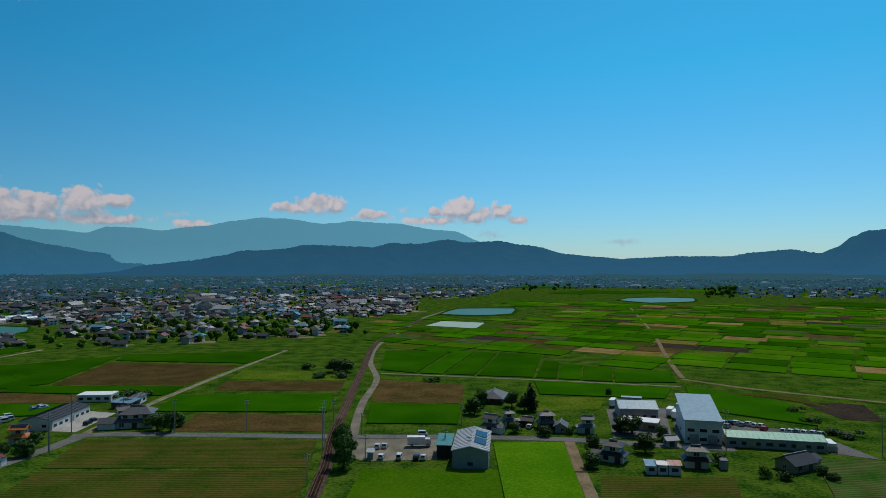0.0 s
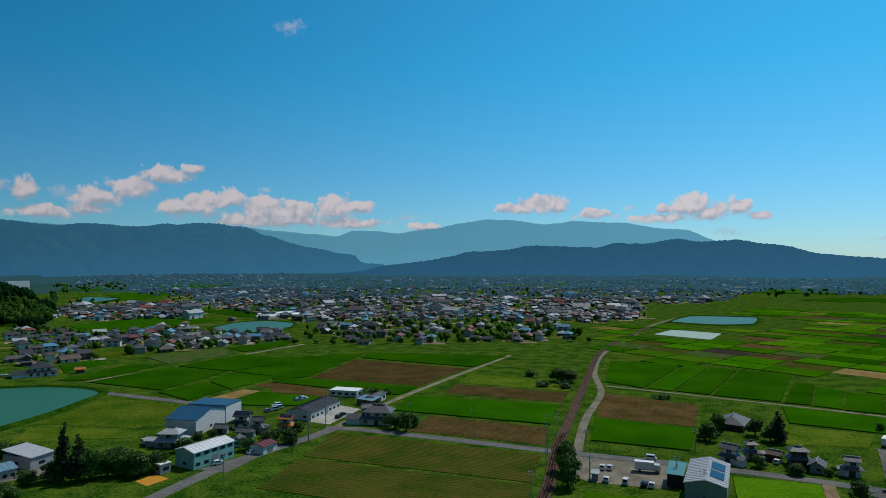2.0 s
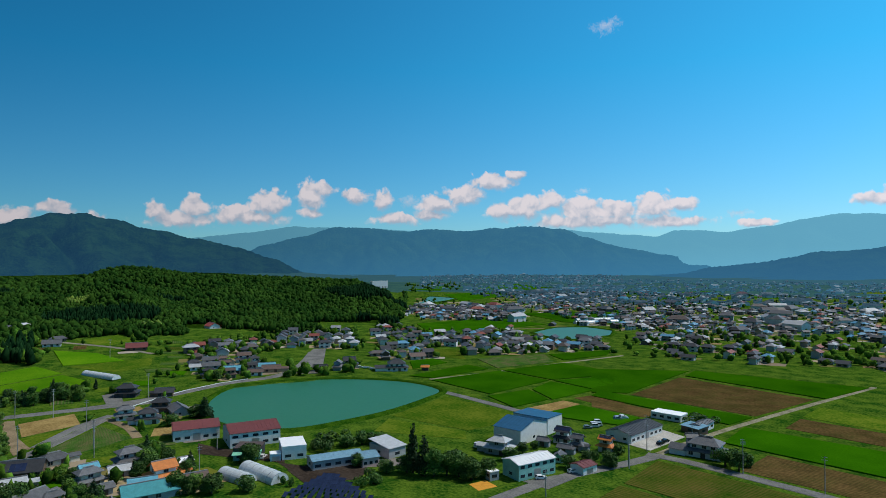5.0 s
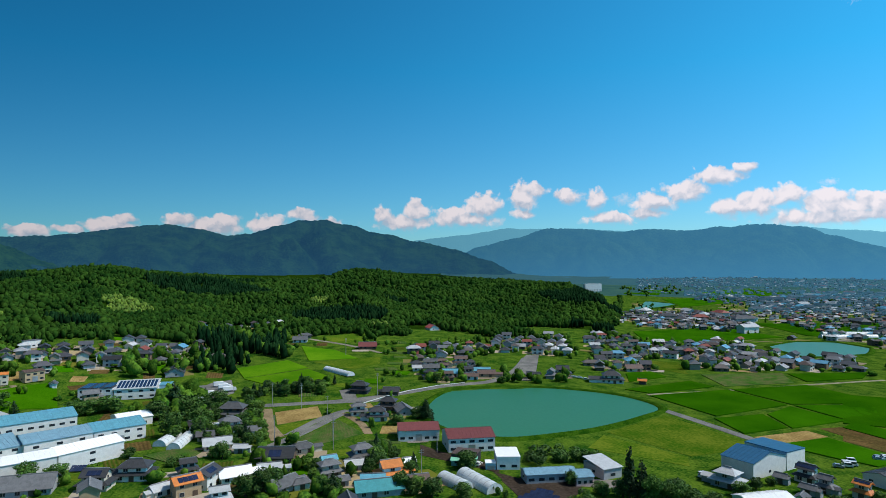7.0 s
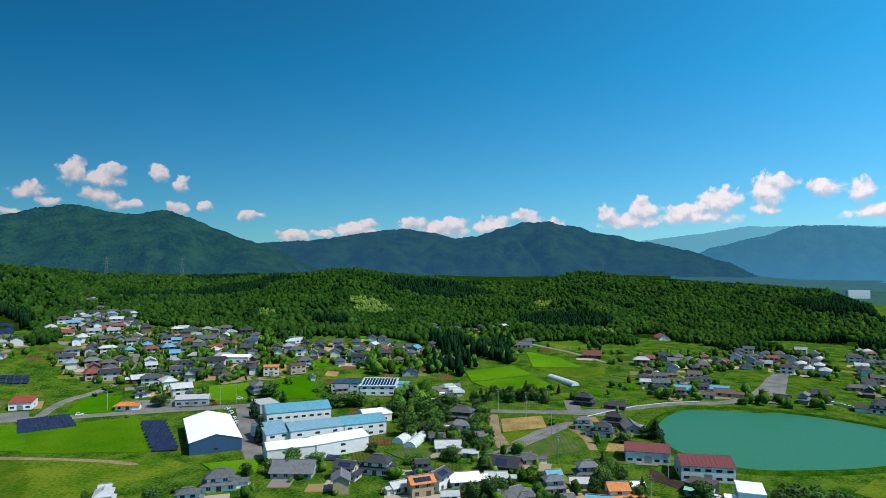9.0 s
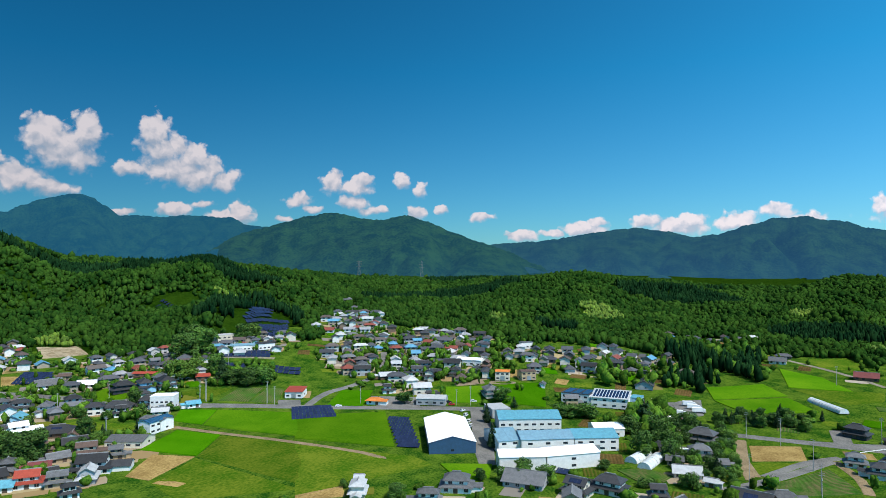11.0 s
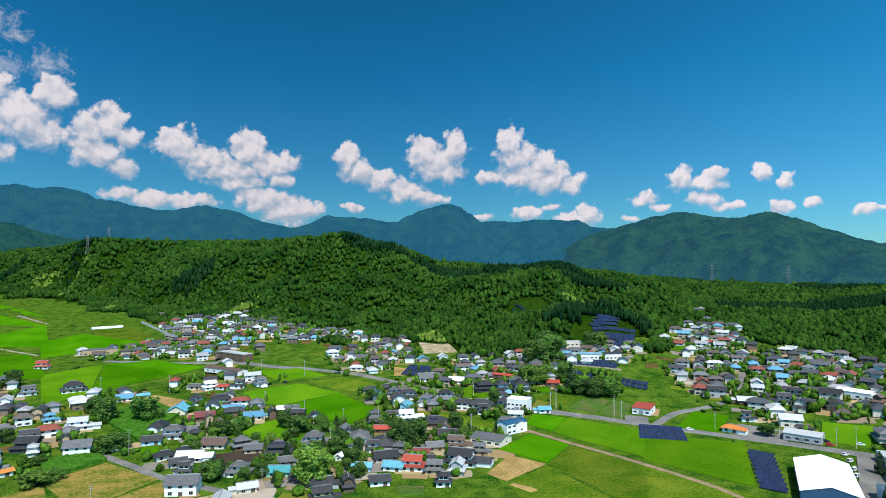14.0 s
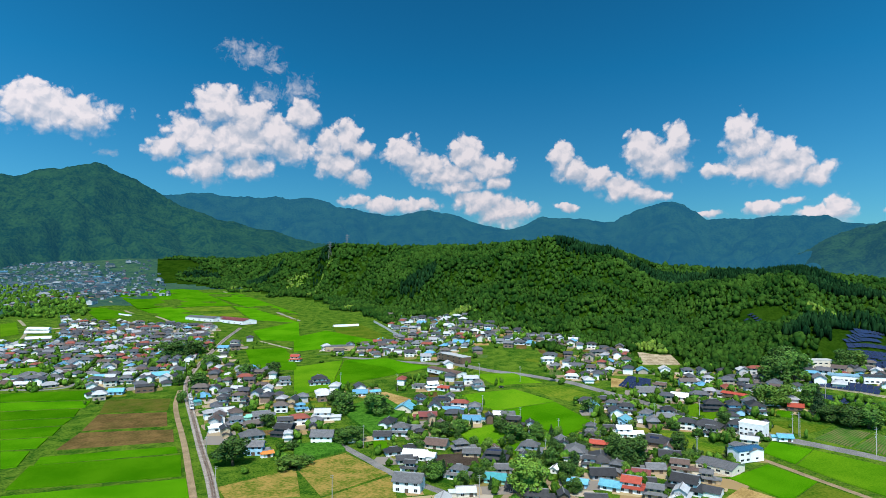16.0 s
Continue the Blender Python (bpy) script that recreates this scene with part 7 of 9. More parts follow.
def village(corners, count):
    """Houses of a hamlet with their gardens."""
    rng = random.Random(int(corners[0][0] * 3 + corners[2][1] * 7))
    turn = rng.uniform(-20, 20)
    made = tries = 0
    while made < count * (1.2 if math.degrees(math.atan2(-corners[0][0], corners[0][1])) % 360 > 95 else 0.85) and tries < count * 16:
        tries += 1
        p = inside(corners, rng)
        if not free_spot(p.x, p.y, 5.4) or not off_roads(p.x, p.y, 3):
            continue
        SPOTS.append((p.x, p.y, 5.4))
        made += 1
        if p.length > 500:
            TOWN["wall"].append((p.x, p.y, radians(math.degrees(math.atan2(-p.x, p.y)) + turn + rng.choice((0, 90))), rng.uniform(6.5, 11.5), rng.uniform(5, 7.5), rng.choice((2.8, 2.9, 5.0, 5.2)), rng.random(), 1))
            continue
        a = math.degrees(math.atan2(-p.x, p.y))
        w = rng.uniform(8, 13.5)
        storeys = 2 if rng.random() < 0.6 else 1
        house(p.x, p.y, a + turn + rng.choice((0, 0, 0, 90)) + rng.uniform(-8, 8), w, w * rng.uniform(0.6, 0.75), storeys, rng.choice(("hip", "gable", "gable", "tower")),
              rng.choice(("white", "cream", "cream", "tan", "grey", "grey", "brown")),
              rng.choice(("grey", "grey", "grey", "dark", "dark", "dark", "brown", "pale", "dark", "grey", "brown", "pale", "cyan", "red") if storeys == 1 else ("grey", "grey", "dark", "dark", "dark", "brown")), fine=None)


def gardens(corners, count):
    """Garden trees and bushes between the houses."""
    rng = random.Random(int(corners[0][0] * 5 + corners[1][1] * 3) + 1)
    made = tries = 0
    while made < count and tries < count * 10:
        tries += 1
        p = inside(corners, rng)
        if not free_spot(p.x, p.y, 1.2) or not off_roads(p.x, p.y, -1.5):
            continue
        made += 1
        if p.length > 430:
            GARDEN.append((p.x, p.y, height(p.x, p.y), rng.uniform(1.6, 3.4), rng.uniform(3, 7.5)))
            continue
        kind = rng.choice(("broad", "broad", "broad", "bush", "bush", "light", "conifer"))
        tree(p.x, p.y, {"bush": rng.uniform(1.6, 3), "conifer": rng.uniform(6, 10)}.get(kind, rng.uniform(4, 8)), None, kind)


def town(corners, count):
    """Places of far town houses, all built together below."""
    rng = random.Random(int(corners[0][0] * 11 + corners[1][1] * 13))
    for k in range(int(count * 1.8)):
        p = inside(corners, rng)
        w, d, h = rng.uniform(5.2, 9.2), rng.uniform(4.6, 6.6), rng.choice((2.8, 2.9, 4.8, 5.2))
        if rng.random() < 0.04:
            w, d, h = rng.uniform(15, 26), rng.uniform(10, 15), rng.uniform(5, 8)
        TOWN["wall"].append((p.x, p.y, rng.uniform(0, 3.14), w, d, h, rng.random(), 0))


def grove(corners, count):
    rng = random.Random(int(corners[0][0] + corners[1][1] * 3))
    spots = [inside(corners, rng) for _ in range(count)]
    canopy("grove", [(p.x, p.y, height(p.x, p.y), rng.uniform(2.4, 5.2), rng.uniform(5, 12)) for p in spots], M_GARDEN, "dark green clump of trees among the houses", count, 0.0, 40, 0.3)


village([(169, -916), (-24, -818), (-18.6, -592.4), (114.5, -632.0)], 150)
village([(47, -1039), (-82, -937), (-35, -746), (33, -761)], 100)
village([(-42.3, -657.9), (-85, -794), (-98.7, -472.0), (-46.1, -494.2)], 24)
town([(889, -4513), (63, -1950), (75, -1587), (420, -2159)], 560)
town([(-25, -1450), (291, -1369), (499, -2348), (0, -2350)], 240)
town([(402, -2143), (54, -1701), (102, -1313), (334, -1786)], 110)
gardens([(169, -916), (-75, -849), (-28.1, -581.9), (114.5, -632.0)], 240)
grove([(404, -2042), (251, -1865), (94, -1164), (221, -1236)], 200)
village([(-323, -921), (-384, -765), (-286.4, -568.5), (-235.4, -637.2)], 63)
village([(-341, -671), (-436, -600), (-403.8, -554.5), (-306.6, -594.5)], 27)
village([(-216, -723), (-248, -661), (-226.8, -604.1), (-194.6, -638.3)], 24)
village([(-355.1, -506.8), (-411.8, -513.6), (-358.6, -438.2), (-315.1, -440.0)], 21)
gardens([(-328, -937), (-447, -615), (-392.7, -539.1), (-232.5, -629.0)], 104)
gardens([(-164.5, -462.0), (-247.2, -321.0), (-179.9, -243.6), (-125.7, -281.0)], 156)
village([(-405.9, -413.4), (-442.4, -360.9), (-378.3, -308.3), (-364.6, -358.5)], 24)
gardens([(-297.1, -392.2), (-425.8, -347.3), (-313.5, -255.0), (-201.6, -249.6)], 130)
village([(-482.8, -353.3), (-531.9, -321.3), (-477.6, -288.3), (-450.2, -329.3)], 15)
gardens([(-388.6, -316.7), (-440.4, -265.8), (-400.0, -241.3), (-370.6, -270.7)], 62)
village([(-532.6, -253.4), (-587.1, -190.5), (-456.8, -147.6), (-433.0, -195.3)], 51)
village([(-602.5, -202.0), (-570.6, -125.1), (-461.6, -103.1), (-441.8, -147.4)], 39)
village([(-741, -367), (-820, -368), (-556.5, -229.7), (-549.3, -251.9)], 18)
village([(-513.1, -107.1), (-549.6, -30.9), (-506.5, -28.4), (-483.2, -100.7)], 21)
gardens([(-555.0, -264.2), (-561.6, -100.5), (-449.0, -79.9), (-433.0, -195.3)], 156)
village([(-553.7, -36.1), (-562.4, 28.8), (-520.1, 26.7), (-489.5, -31.7)], 21)
village([(-698.1, 32.5), (-729, 122), (-688.6, 118.2), (-667.6, 31.1)], 10)
grove([(-623.7, 61.1), (-649.7, 109.0), (-519.1, 99.6), (-518.3, 57.4)], 26)
grove([(-404.9, -3.9), (-412.4, 21.4), (-352.6, 18.4), (-365.4, -1.7)], 30)
gardens([(-390.1, 15.2), (-375.8, 54.2), (-284.2, 41.2), (-276.1, 14.7)], 104)
gardens([(-411.3, 38.8), (-425.8, 108.1), (-388.2, 98.6), (-391.1, 40.2)], 52)
grove([(-514.6, -33.4), (-520.5, 42.3), (-467.1, 44.0), (-460.9, -25.5)], 26)
village([(-528.5, 198.9), (-511.9, 267.7), (-392.4, 205.5), (-399.9, 157.6)], 45)
village([(-553.0, 292.5), (-557.3, 378.7), (-370.1, 262.1), (-389.1, 213.5)], 39)
gardens([(-536.0, 201.7), (-555.9, 385.5), (-356.6, 252.5), (-395.4, 155.8)], 130)
gardens([(-258.0, 51.3), (-263.0, 93.9), (-205.7, 86.4), (-222.0, 48.7)], 52)
village([(-570, 418), (-499, 492), (-349.8, 390.7), (-389.3, 285.5)], 75)
village([(-401.4, 448.4), (-372.4, 494.2), (-323.4, 435.7), (-343.1, 389.4)], 21)
gardens([(-582, 426), (-480, 537), (-325.2, 431.5), (-384.2, 281.8)], 104)
town([(-807, 650), (-789, 896), (-613, 685), (-672, 542)], 60)
town([(-3451, 3041), (-2428, 3907), (-1284, 2065), (-1715, 1650)], 420)
town([(-1073, 1199), (-1034, 1663), (-615, 989), (-752, 896)], 220)
village([(-367.0, 590.3), (-130, 724), (-65.1, 556.3), (-241.1, 461.1)], 82)
village([(-563, 502), (-440, 637), (-296.8, 453.0), (-419.4, 384.0)], 51)
gardens([(-384, 618), (-130, 724), (-64.1, 548.2), (-297.1, 445.7)], 156)
town([(-688, 813), (-45, 1144), (-31, 774), (-396, 614)], 330)
town([(-1256, 1208), (222, 1716), (55, 1092), (-729, 802)], 640)
town([(-2677, 2269), (733, 2651), (278, 1664), (-1313, 1113)], 1000)
town([(-981, 833), (-696, 811), (-526, 613), (-632, 537)], 170)
town([(-223, 1130), (-46, 976), (-41, 725), (-136, 688)], 60)
town([(423, 2217), (1429, 2064), (953, 1376), (301, 1444)], 260)
town([(624, 1368), (953, 1376), (737, 1064), (501, 1059)], 70)
grove([(550, 1366), (662, 1453), (492, 1059), (423, 1027)], 40)
grove([(-395, 1425), (-282, 1428), (-235, 1187), (-318, 1146)], 20)
grove([(197, 1642), (329, 1646), (266, 1334), (165, 1283)], 16)
grove([(-1587, 1278), (-1671, 1607), (-1223, 1176), (-1115, 914)], 40)
village([(133, -1165), (-71, -799), (-41.9, -649.8), (90, -799)], 60)
grove([(404, -2042), (142, -1525), (92, -1141), (222, -1195)], 260)


def infill():
    """Houses, kitchen plots and hedges that fill the hamlets between the measured ones."""
    rng = random.Random(41)
    homes = [(x, y) for x, y, r in SPOTS if 55 < math.degrees(math.atan2(-x, y)) % 360 < 200 and 190 < math.hypot(x, y) < 800]
    near = far = plots = 0

    def open_ground(x, y, r, gap=0.0):
        return free_spot(x, y, r) and all((x - a) ** 2 + (y - b) ** 2 > (q + gap) ** 2 for a, b, q in LAID)

    for k in range(9000):
        hx, hy = rng.choice(homes)
        t, far_off = rng.uniform(0, 6.28), rng.uniform(11, 34)
        x, y = hx + far_off * math.cos(t), hy + far_off * math.sin(t)
        d, a = math.hypot(x, y), math.degrees(math.atan2(-x, y)) % 360
        if not 70 < a < 200 or d > hill(a)[0] * 0.97 or d < 190 or (a < 104 and rng.random() < 0.3):
            continue
        turn = a + rng.choice((0, 90)) + rng.uniform(-12, 12)
        what = rng.random()
        if what < (0.42 if a > 104 else 0.1) and open_ground(x, y, 5.2, 3):
            if d < 430 and near < 48:
                near += 1
                w = rng.uniform(7.5, 12)
                storeys = rng.choice((1, 2, 2))
                house(x, y, turn, w, w * rng.uniform(0.6, 0.75), storeys, rng.choice(("hip", "gable", "gable", "tower")),
                      rng.choice(("white", "white", "cream", "tan", "grey", "brown")), rng.choice(("grey", "grey", "dark", "dark", "dark", "brown", "pale")), fine=None)
                SPOTS.append((x, y, 5.2))
            elif d >= 430 and far < 210:
                far += 1
                TOWN["wall"].append((x, y, radians(turn), rng.uniform(8, 12.5), rng.uniform(6, 8.5), rng.choice((2.8, 5.0, 5.2)), rng.random(), 1))
                SPOTS.append((x, y, 5.2))
        elif what < 0.62 and plots < 170 and open_ground(x, y, 5.5, 6):
            plots += 1
            w, h, c = rng.uniform(5, 9), rng.uniform(3.5, 6), radians(turn)
            p, q = Vector((math.cos(c), math.sin(c))) * w, Vector((-math.sin(c), math.cos(c))) * h
            m = Vector((x, y))
            plot(*[tuple(m + v) for v in (-p - q, p - q, p + q, -p + q)], rng.choice(("soil", "soil", "crop", "crop", "straw", "lawn", "mid", "stubble")))
        elif what >= 0.62 and open_ground(x, y, 0.6, -1.5) and len(GARDEN) < 5200:
            for n in range(rng.choice((1, 1, 2, 3))):
                GARDEN.append((x + n * rng.uniform(-4, 4), y + n * rng.uniform(-4, 4), height(x, y), rng.uniform(0.9, 2.9), rng.uniform(1.6, 6.5)))


infill()


def island_paint(name, colours, rough):
    """One of several paints for each separate house of the far town."""
    m = bpy.data.materials.new(name)
    m.use_nodes = True
    nodes, links = m.node_tree.nodes, m.node_tree.links
    place, ramp = nodes.new("ShaderNodeNewGeometry"), nodes.new("ShaderNodeValToRGB")
    ramp.color_ramp.interpolation = "CONSTANT"
    while len(ramp.color_ramp.elements) < len(colours):
        ramp.color_ramp.elements.new(0.5)
    for k, c in enumerate(colours):
        ramp.color_ramp.elements[k].position = k / len(colours)
        ramp.color_ramp.elements[k].color = (*c, 1)
    links.new(place.outputs["Random Per Island"], ramp.inputs[0])
    links.new(ramp.outputs[0], nodes["Principled BSDF"].inputs["Base Color"])
    nodes["Principled BSDF"].inputs["Roughness"].default_value = rough
    nodes["Principled BSDF"].inputs["Specular IOR Level"].default_value = 0.3 if rough < 0.8 else 0.0
    return m


TOWN_WALLS = ((0.76, 0.75, 0.72), (0.60, 0.56, 0.48), (0.36, 0.30, 0.23), (0.46, 0.46, 0.46), (0.2, 0.14, 0.1), (0.70, 0.68, 0.64))
TOWN_ROOFS = ((0.08, 0.085, 0.095), (0.05, 0.052, 0.06), (0.15, 0.155, 0.165), (0.07, 0.075, 0.085), (0.10, 0.075, 0.065), (0.42, 0.43, 0.44), (0.06, 0.06, 0.07), (0.10, 0.10, 0.11), (0.12, 0.10, 0.09), (0.30, 0.30, 0.31), (0.045, 0.045, 0.05), (0.11, 0.30, 0.44), (0.09, 0.095, 0.105), (0.055, 0.058, 0.065), (0.50, 0.50, 0.50), (0.24, 0.065, 0.045))


def paint_with_haze(name, colour, rough, share):
    """House paint of the far town, with bluish haze emission mixed in by share where it is part of the backdrop."""
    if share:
        return haze(name, tuple(c * 0.8 for c in colour), colour, HAZE_GLOW, share, 0.2, sunny=0.35, mist=0.0)
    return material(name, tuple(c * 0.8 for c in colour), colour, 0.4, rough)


def build_town(name, label, nearest, farthest, share):
    wall, roof, panes = Shape(), Shape(), Shape()
    for x, y, t, w, d, h, r, sure in TOWN["wall"]:
        if not nearest <= math.hypot(x, y) < farthest or (not sure and not free_spot(x, y, 5)):
            continue
        m = Matrix.Translation(drop(x, y, -0.3)) @ Matrix.Rotation(t, 4, "Z")
        one = walls_with_gable(w, d, 0, h, d * 0.27) if r < 0.4 else Shape().box(-w / 2, -d / 2, 0, w / 2, d / 2, h)
        wall.add([m @ Vector(p) for p in one.v], one.f, int(r * 1709) % len(TOWN_WALLS))
        top = gable_roof(w, d, h, d * 0.27, 0.9, 0.2) if r < 0.4 else hip_roof(w, d, h, d * 0.29, 1.0)
        roof.add([m @ Vector(p) for p in top.v], top.f, int(r * 977) % len(TOWN_ROOFS))
        for side in (-1, 1):
            for k in range(2):
                wx = (k - 0.5) * w * 0.45
                for lev in range(2 if h > 4 else 1):
                    z0 = 0.8 + lev * 2.6
                    panes.add([m @ Vector(p) for p in ((wx - 1.1, side * (d / 2 + 0.05), z0), (wx + 1.1, side * (d / 2 + 0.05), z0), (wx + 1.1, side * (d / 2 + 0.05), z0 + 1.2), (wx - 1.1, side * (d / 2 + 0.05), z0 + 1.2))], [(0, 1, 2, 3)])
    root = new(name)
    tagged(root, label, "town", kind="stuff")
    part("wall", wall, [paint_with_haze("town wall paint with haze share", c, 0.8, share) for c in TOWN_WALLS], root)
    part("roof", roof, [paint_with_haze("town roof tiles with haze share", c, 0.6, share) for c in TOWN_ROOFS], root)
    part("window", panes, M_GLASS, root)
    rng = random.Random(77)
    spots = []
    for x, y, t, w, d, h, r, sure in TOWN["wall"]:
        if nearest <= math.hypot(x, y) < farthest and rng.random() < 0.6:
            spots.append((x + rng.uniform(-14, 14), y + rng.uniform(-14, 14)))
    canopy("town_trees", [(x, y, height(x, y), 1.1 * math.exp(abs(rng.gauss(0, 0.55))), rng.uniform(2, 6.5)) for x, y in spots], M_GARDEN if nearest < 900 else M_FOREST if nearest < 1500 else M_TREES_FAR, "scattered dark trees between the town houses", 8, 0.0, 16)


build_town("far_houses", "close rows of tiled village houses", 0, 1150, 0.0)
# the two farther towns have haze painted into walls and roofs
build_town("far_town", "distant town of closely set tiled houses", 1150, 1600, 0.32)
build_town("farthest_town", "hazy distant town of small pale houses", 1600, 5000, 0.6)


def woods():
    rng = np.random.default_rng(5)
    found = []
    for k in range(235000):
        a, d = rng.uniform(50.5, 176), math.sqrt(rng.uniform(430 ** 2, 1900 ** 2))
        foot, low, crest, top = hill(a)
        if d < foot * 0.84 or d > crest + (120 if a < 57 else 420 if a < 76 else 90) or top - low < 2:
            continue
        if d > 900 and rng.random() < min(0.75, (d - 900) / 700):
            continue
        found.append((*polar(a, d), d, d / foot))
    for k in range(30000):
        a, d = rng.uniform(144, 190), math.sqrt(rng.uniform(1000 ** 2, 2900 ** 2))
        if rng.random() > (a - 144) / 10:
            continue
        foot, low, crest, top = hill(a)
        if foot * 0.95 < d < crest + 150 and a < 177.5 + 3 * noise.noise((d * 0.006, a * 0.2, 3)):
            found.append((*polar(a, d), d, d / foot))
    found = np.array(found)
    keep = np.ones(len(found), bool)
    for bx, by, r in BARE:
        keep &= (found[:, 0] - bx) ** 2 + (found[:, 1] - by) ** 2 > r * r
    for bx, by, r in SPOTS:
        keep &= (found[:, 0] - bx) ** 2 + (found[:, 1] - by) ** 2 > (r + 3.5) ** 2
    for bx, by, r in LAID:
        if math.hypot(bx, by) > 400:
            keep &= (found[:, 0] - bx) ** 2 + (found[:, 1] - by) ** 2 > r * r
    leafy, cedar, bamboo = [], [], []
    for k in range(520):
        a, d = rng.uniform(80.2, 87.5), rng.uniform(470, 610)
        x, y = polar(a, d)
        if free_spot(x, y, 3.0) and off_roads(x, y, 0.5) and noise.noise((x * 0.02, y * 0.02, 6)) > -0.25:
            cedar.append((x, y, height(x, y) - 0.3, rng.uniform(1.5, 2.6), rng.uniform(9, 15)))
    for x, y, d, share in found[keep]:
        if share < 1 and noise.noise((x * 0.014, y * 0.014, 2)) < 0.25 - (share - 0.84) * 4:
            continue
        patch = noise.noise((x * 0.006, y * 0.006, 9))
        size = min(4.4, 1.5 * math.exp(abs(rng.normal()) * 0.48)) * (1 + max(0, d - 900) / 1300)
        if patch > 0.32:
            cedar.append((x, y, height(x, y), size * 0.8, rng.uniform(9, 13)))
        elif share < 1.35 and noise.noise((x * 0.012, y * 0.012, 31)) > 0.52:
            bamboo.append((x, y, height(x, y), size * 0.8, rng.uniform(5, 8)))
        else:
            leafy.append((x, y, height(x, y) - 0.5, size, size * 1.3 + rng.uniform(1.5, 5.5)))
    canopy("forest", leafy, M_FOREST, "dense broadleaf forest covering the hills", 1, 0.0, 8, 0.24)
    canopy("cedar_forest", cedar, M_FOREST_DARK, "dark stands of cedar on the hills", 2, 0.8)
    canopy("bamboo_grove", bamboo, M_BAMBOO, "yellow-green bamboo groves at the forest edge", 3)


woods()


def house_yards():
    """Packed earth, gravel and kitchen gardens round the houses."""
    rng = random.Random(9)
    ground_bits = Shape()
    places = [(x, y) for x, y, r in SPOTS] + [(t[0], t[1]) for t in TOWN["wall"] if not t[7]]
    for x, y in places:
        d, a = math.hypot(x, y), math.degrees(math.atan2(-x, y)) % 360
        if d > 1500 or rng.random() < 0.15 or (d < 330 and not 52 < a < 200):
            continue
        for again in range(2 if d < 600 and 100 < a < 200 else 1):
            ox, oy, t = rng.uniform(-9, 9), rng.uniform(-9, 9), radians(a + rng.uniform(-14, 14))
            rx, ry = rng.uniform(4, 11), rng.uniform(3, 8)
            if not off_roads(x + ox, y + oy, 2):
                continue
            lift = 0.05 + rng.uniform(0, 0.05)
            ring = []
            for sx, sy in ((-1, -1), (0.1, -1.1), (1, -1), (1.1, 0.2), (1, 1), (-0.2, 1.05), (-1, 1), (-1.05, 0)):
                px, py = rx * sx * rng.uniform(0.9, 1.08), ry * sy * rng.uniform(0.9, 1.08)
                qx, qy = x + ox + px * math.cos(t) - py * math.sin(t), y + oy + px * math.sin(t) + py * math.cos(t)
                ring.append((qx, qy, height(qx, qy) + lift))
            ground_bits.add(ring, [tuple(range(8))])
    me = ground_bits.mesh("house_yards", island_paint("yard ground", ((0.30, 0.24, 0.16), (0.23, 0.18, 0.12), (0.34, 0.27, 0.15), (0.13, 0.14, 0.02), (0.20, 0.18, 0.155), (0.36, 0.31, 0.24), (0.27, 0.19, 0.09), (0.17, 0.15, 0.05)), 0.95))
    tagged(new("house_yards", me), "packed-earth yards and garden plots round the houses", "yard", kind="stuff")


house_yards()
canopy("garden_trees", GARDEN, M_GARDEN, "many small garden trees between village houses", 17, 0.0, 40, 0.3)
tree(-32.5, 206.1, 10.8, 7.5)
tree(-29.7, 192.8, 10.9, 7.4)
tree(36.2, 266.4, 12.6, 7.9, kind="conifer")
tree(12.6, 260.0, 7.1, 6.1)
tree(16.7, 277.6, 7.1, 6.0)
tree(29.3, 273.1, 7.0, 5.9)
tree(33.7, 266.4, 6.3, 5.8)
tree(10.7, 261.2, 5.1, 5.1)
tree(36.1, 227.7, 4.1, 5.5)
tree(25.8, 232.5, 4.2, 4.6)
tree(45.4, 230.9, 2.8, 4.6, kind="bush")
tree(-61.0, 359.3, 7.7, 8.5)
tree(-54.9, 359.3, 7.7, 11.2)
tree(-77.9, 371.4, 3.7, 10.3, kind="bush")
tree(-65.6, 344.1, 3.4, 12.2, kind="bush")
tree(-54.9, 342.8, 3.4, 10.8, kind="bush")
tree(-5.9, 330.6, 2.6, 7.7, kind="bush")
tree(67.6, 230.1, 7.1, 8.6)
tree(65.5, 208.1, 7.0, 7.0)
tree(64.1, 231.7, 6.7, 6.7)
tree(75.9, 222.3, 5.6, 4.7)
tree(86.9, 225.4, 5.8, 3.8, kind="conifer")
tree(48.4, 208.0, 6.8, 5.1)
tree(44.6, 193.2, 4.8, 5.6)
tree(76.6, 297.2, 3.6, 3.0)
tree(84.0, 195.7, 3.8, 4.3)
tree(97.5, 182.7, 2.5, 5.0, kind="bush")
tree(109.9, 180.7, 2.5, 5.1, kind="bush")
tree(92.1, 183.7, 3.3, 3.3, kind="bush")
tree(110.1, 186.9, 3.0, 3.5)
tree(138.5, 228.8, 2.6, 8.4, kind="bush")
tree(141.7, 225.6, 2.6, 9.5, kind="bush")
tree(140.5, 246.0, 2.2, 6.7, kind="bush")
tree(143.7, 263.9, 2.4, 7.1, kind="bush")
tree(-105.0, 236.1, 7.0, 6.5)
tree(-99.4, 234.5, 7.8, 6.0)
tree(-99.5, 242.5, 5.2, 4.7)
tree(-119.7, 242.4, 3.9, 8.8, kind="bush")
tree(-149.2, 289.6, 3.5, 14.0, kind="bush")
tree(-142.5, 294.5, 3.3, 11.7, kind="bush")
tree(-133.9, 204.8, 5.8, 6.2)
tree(-141.2, 207.1, 4.5, 5.4, kind="bush")
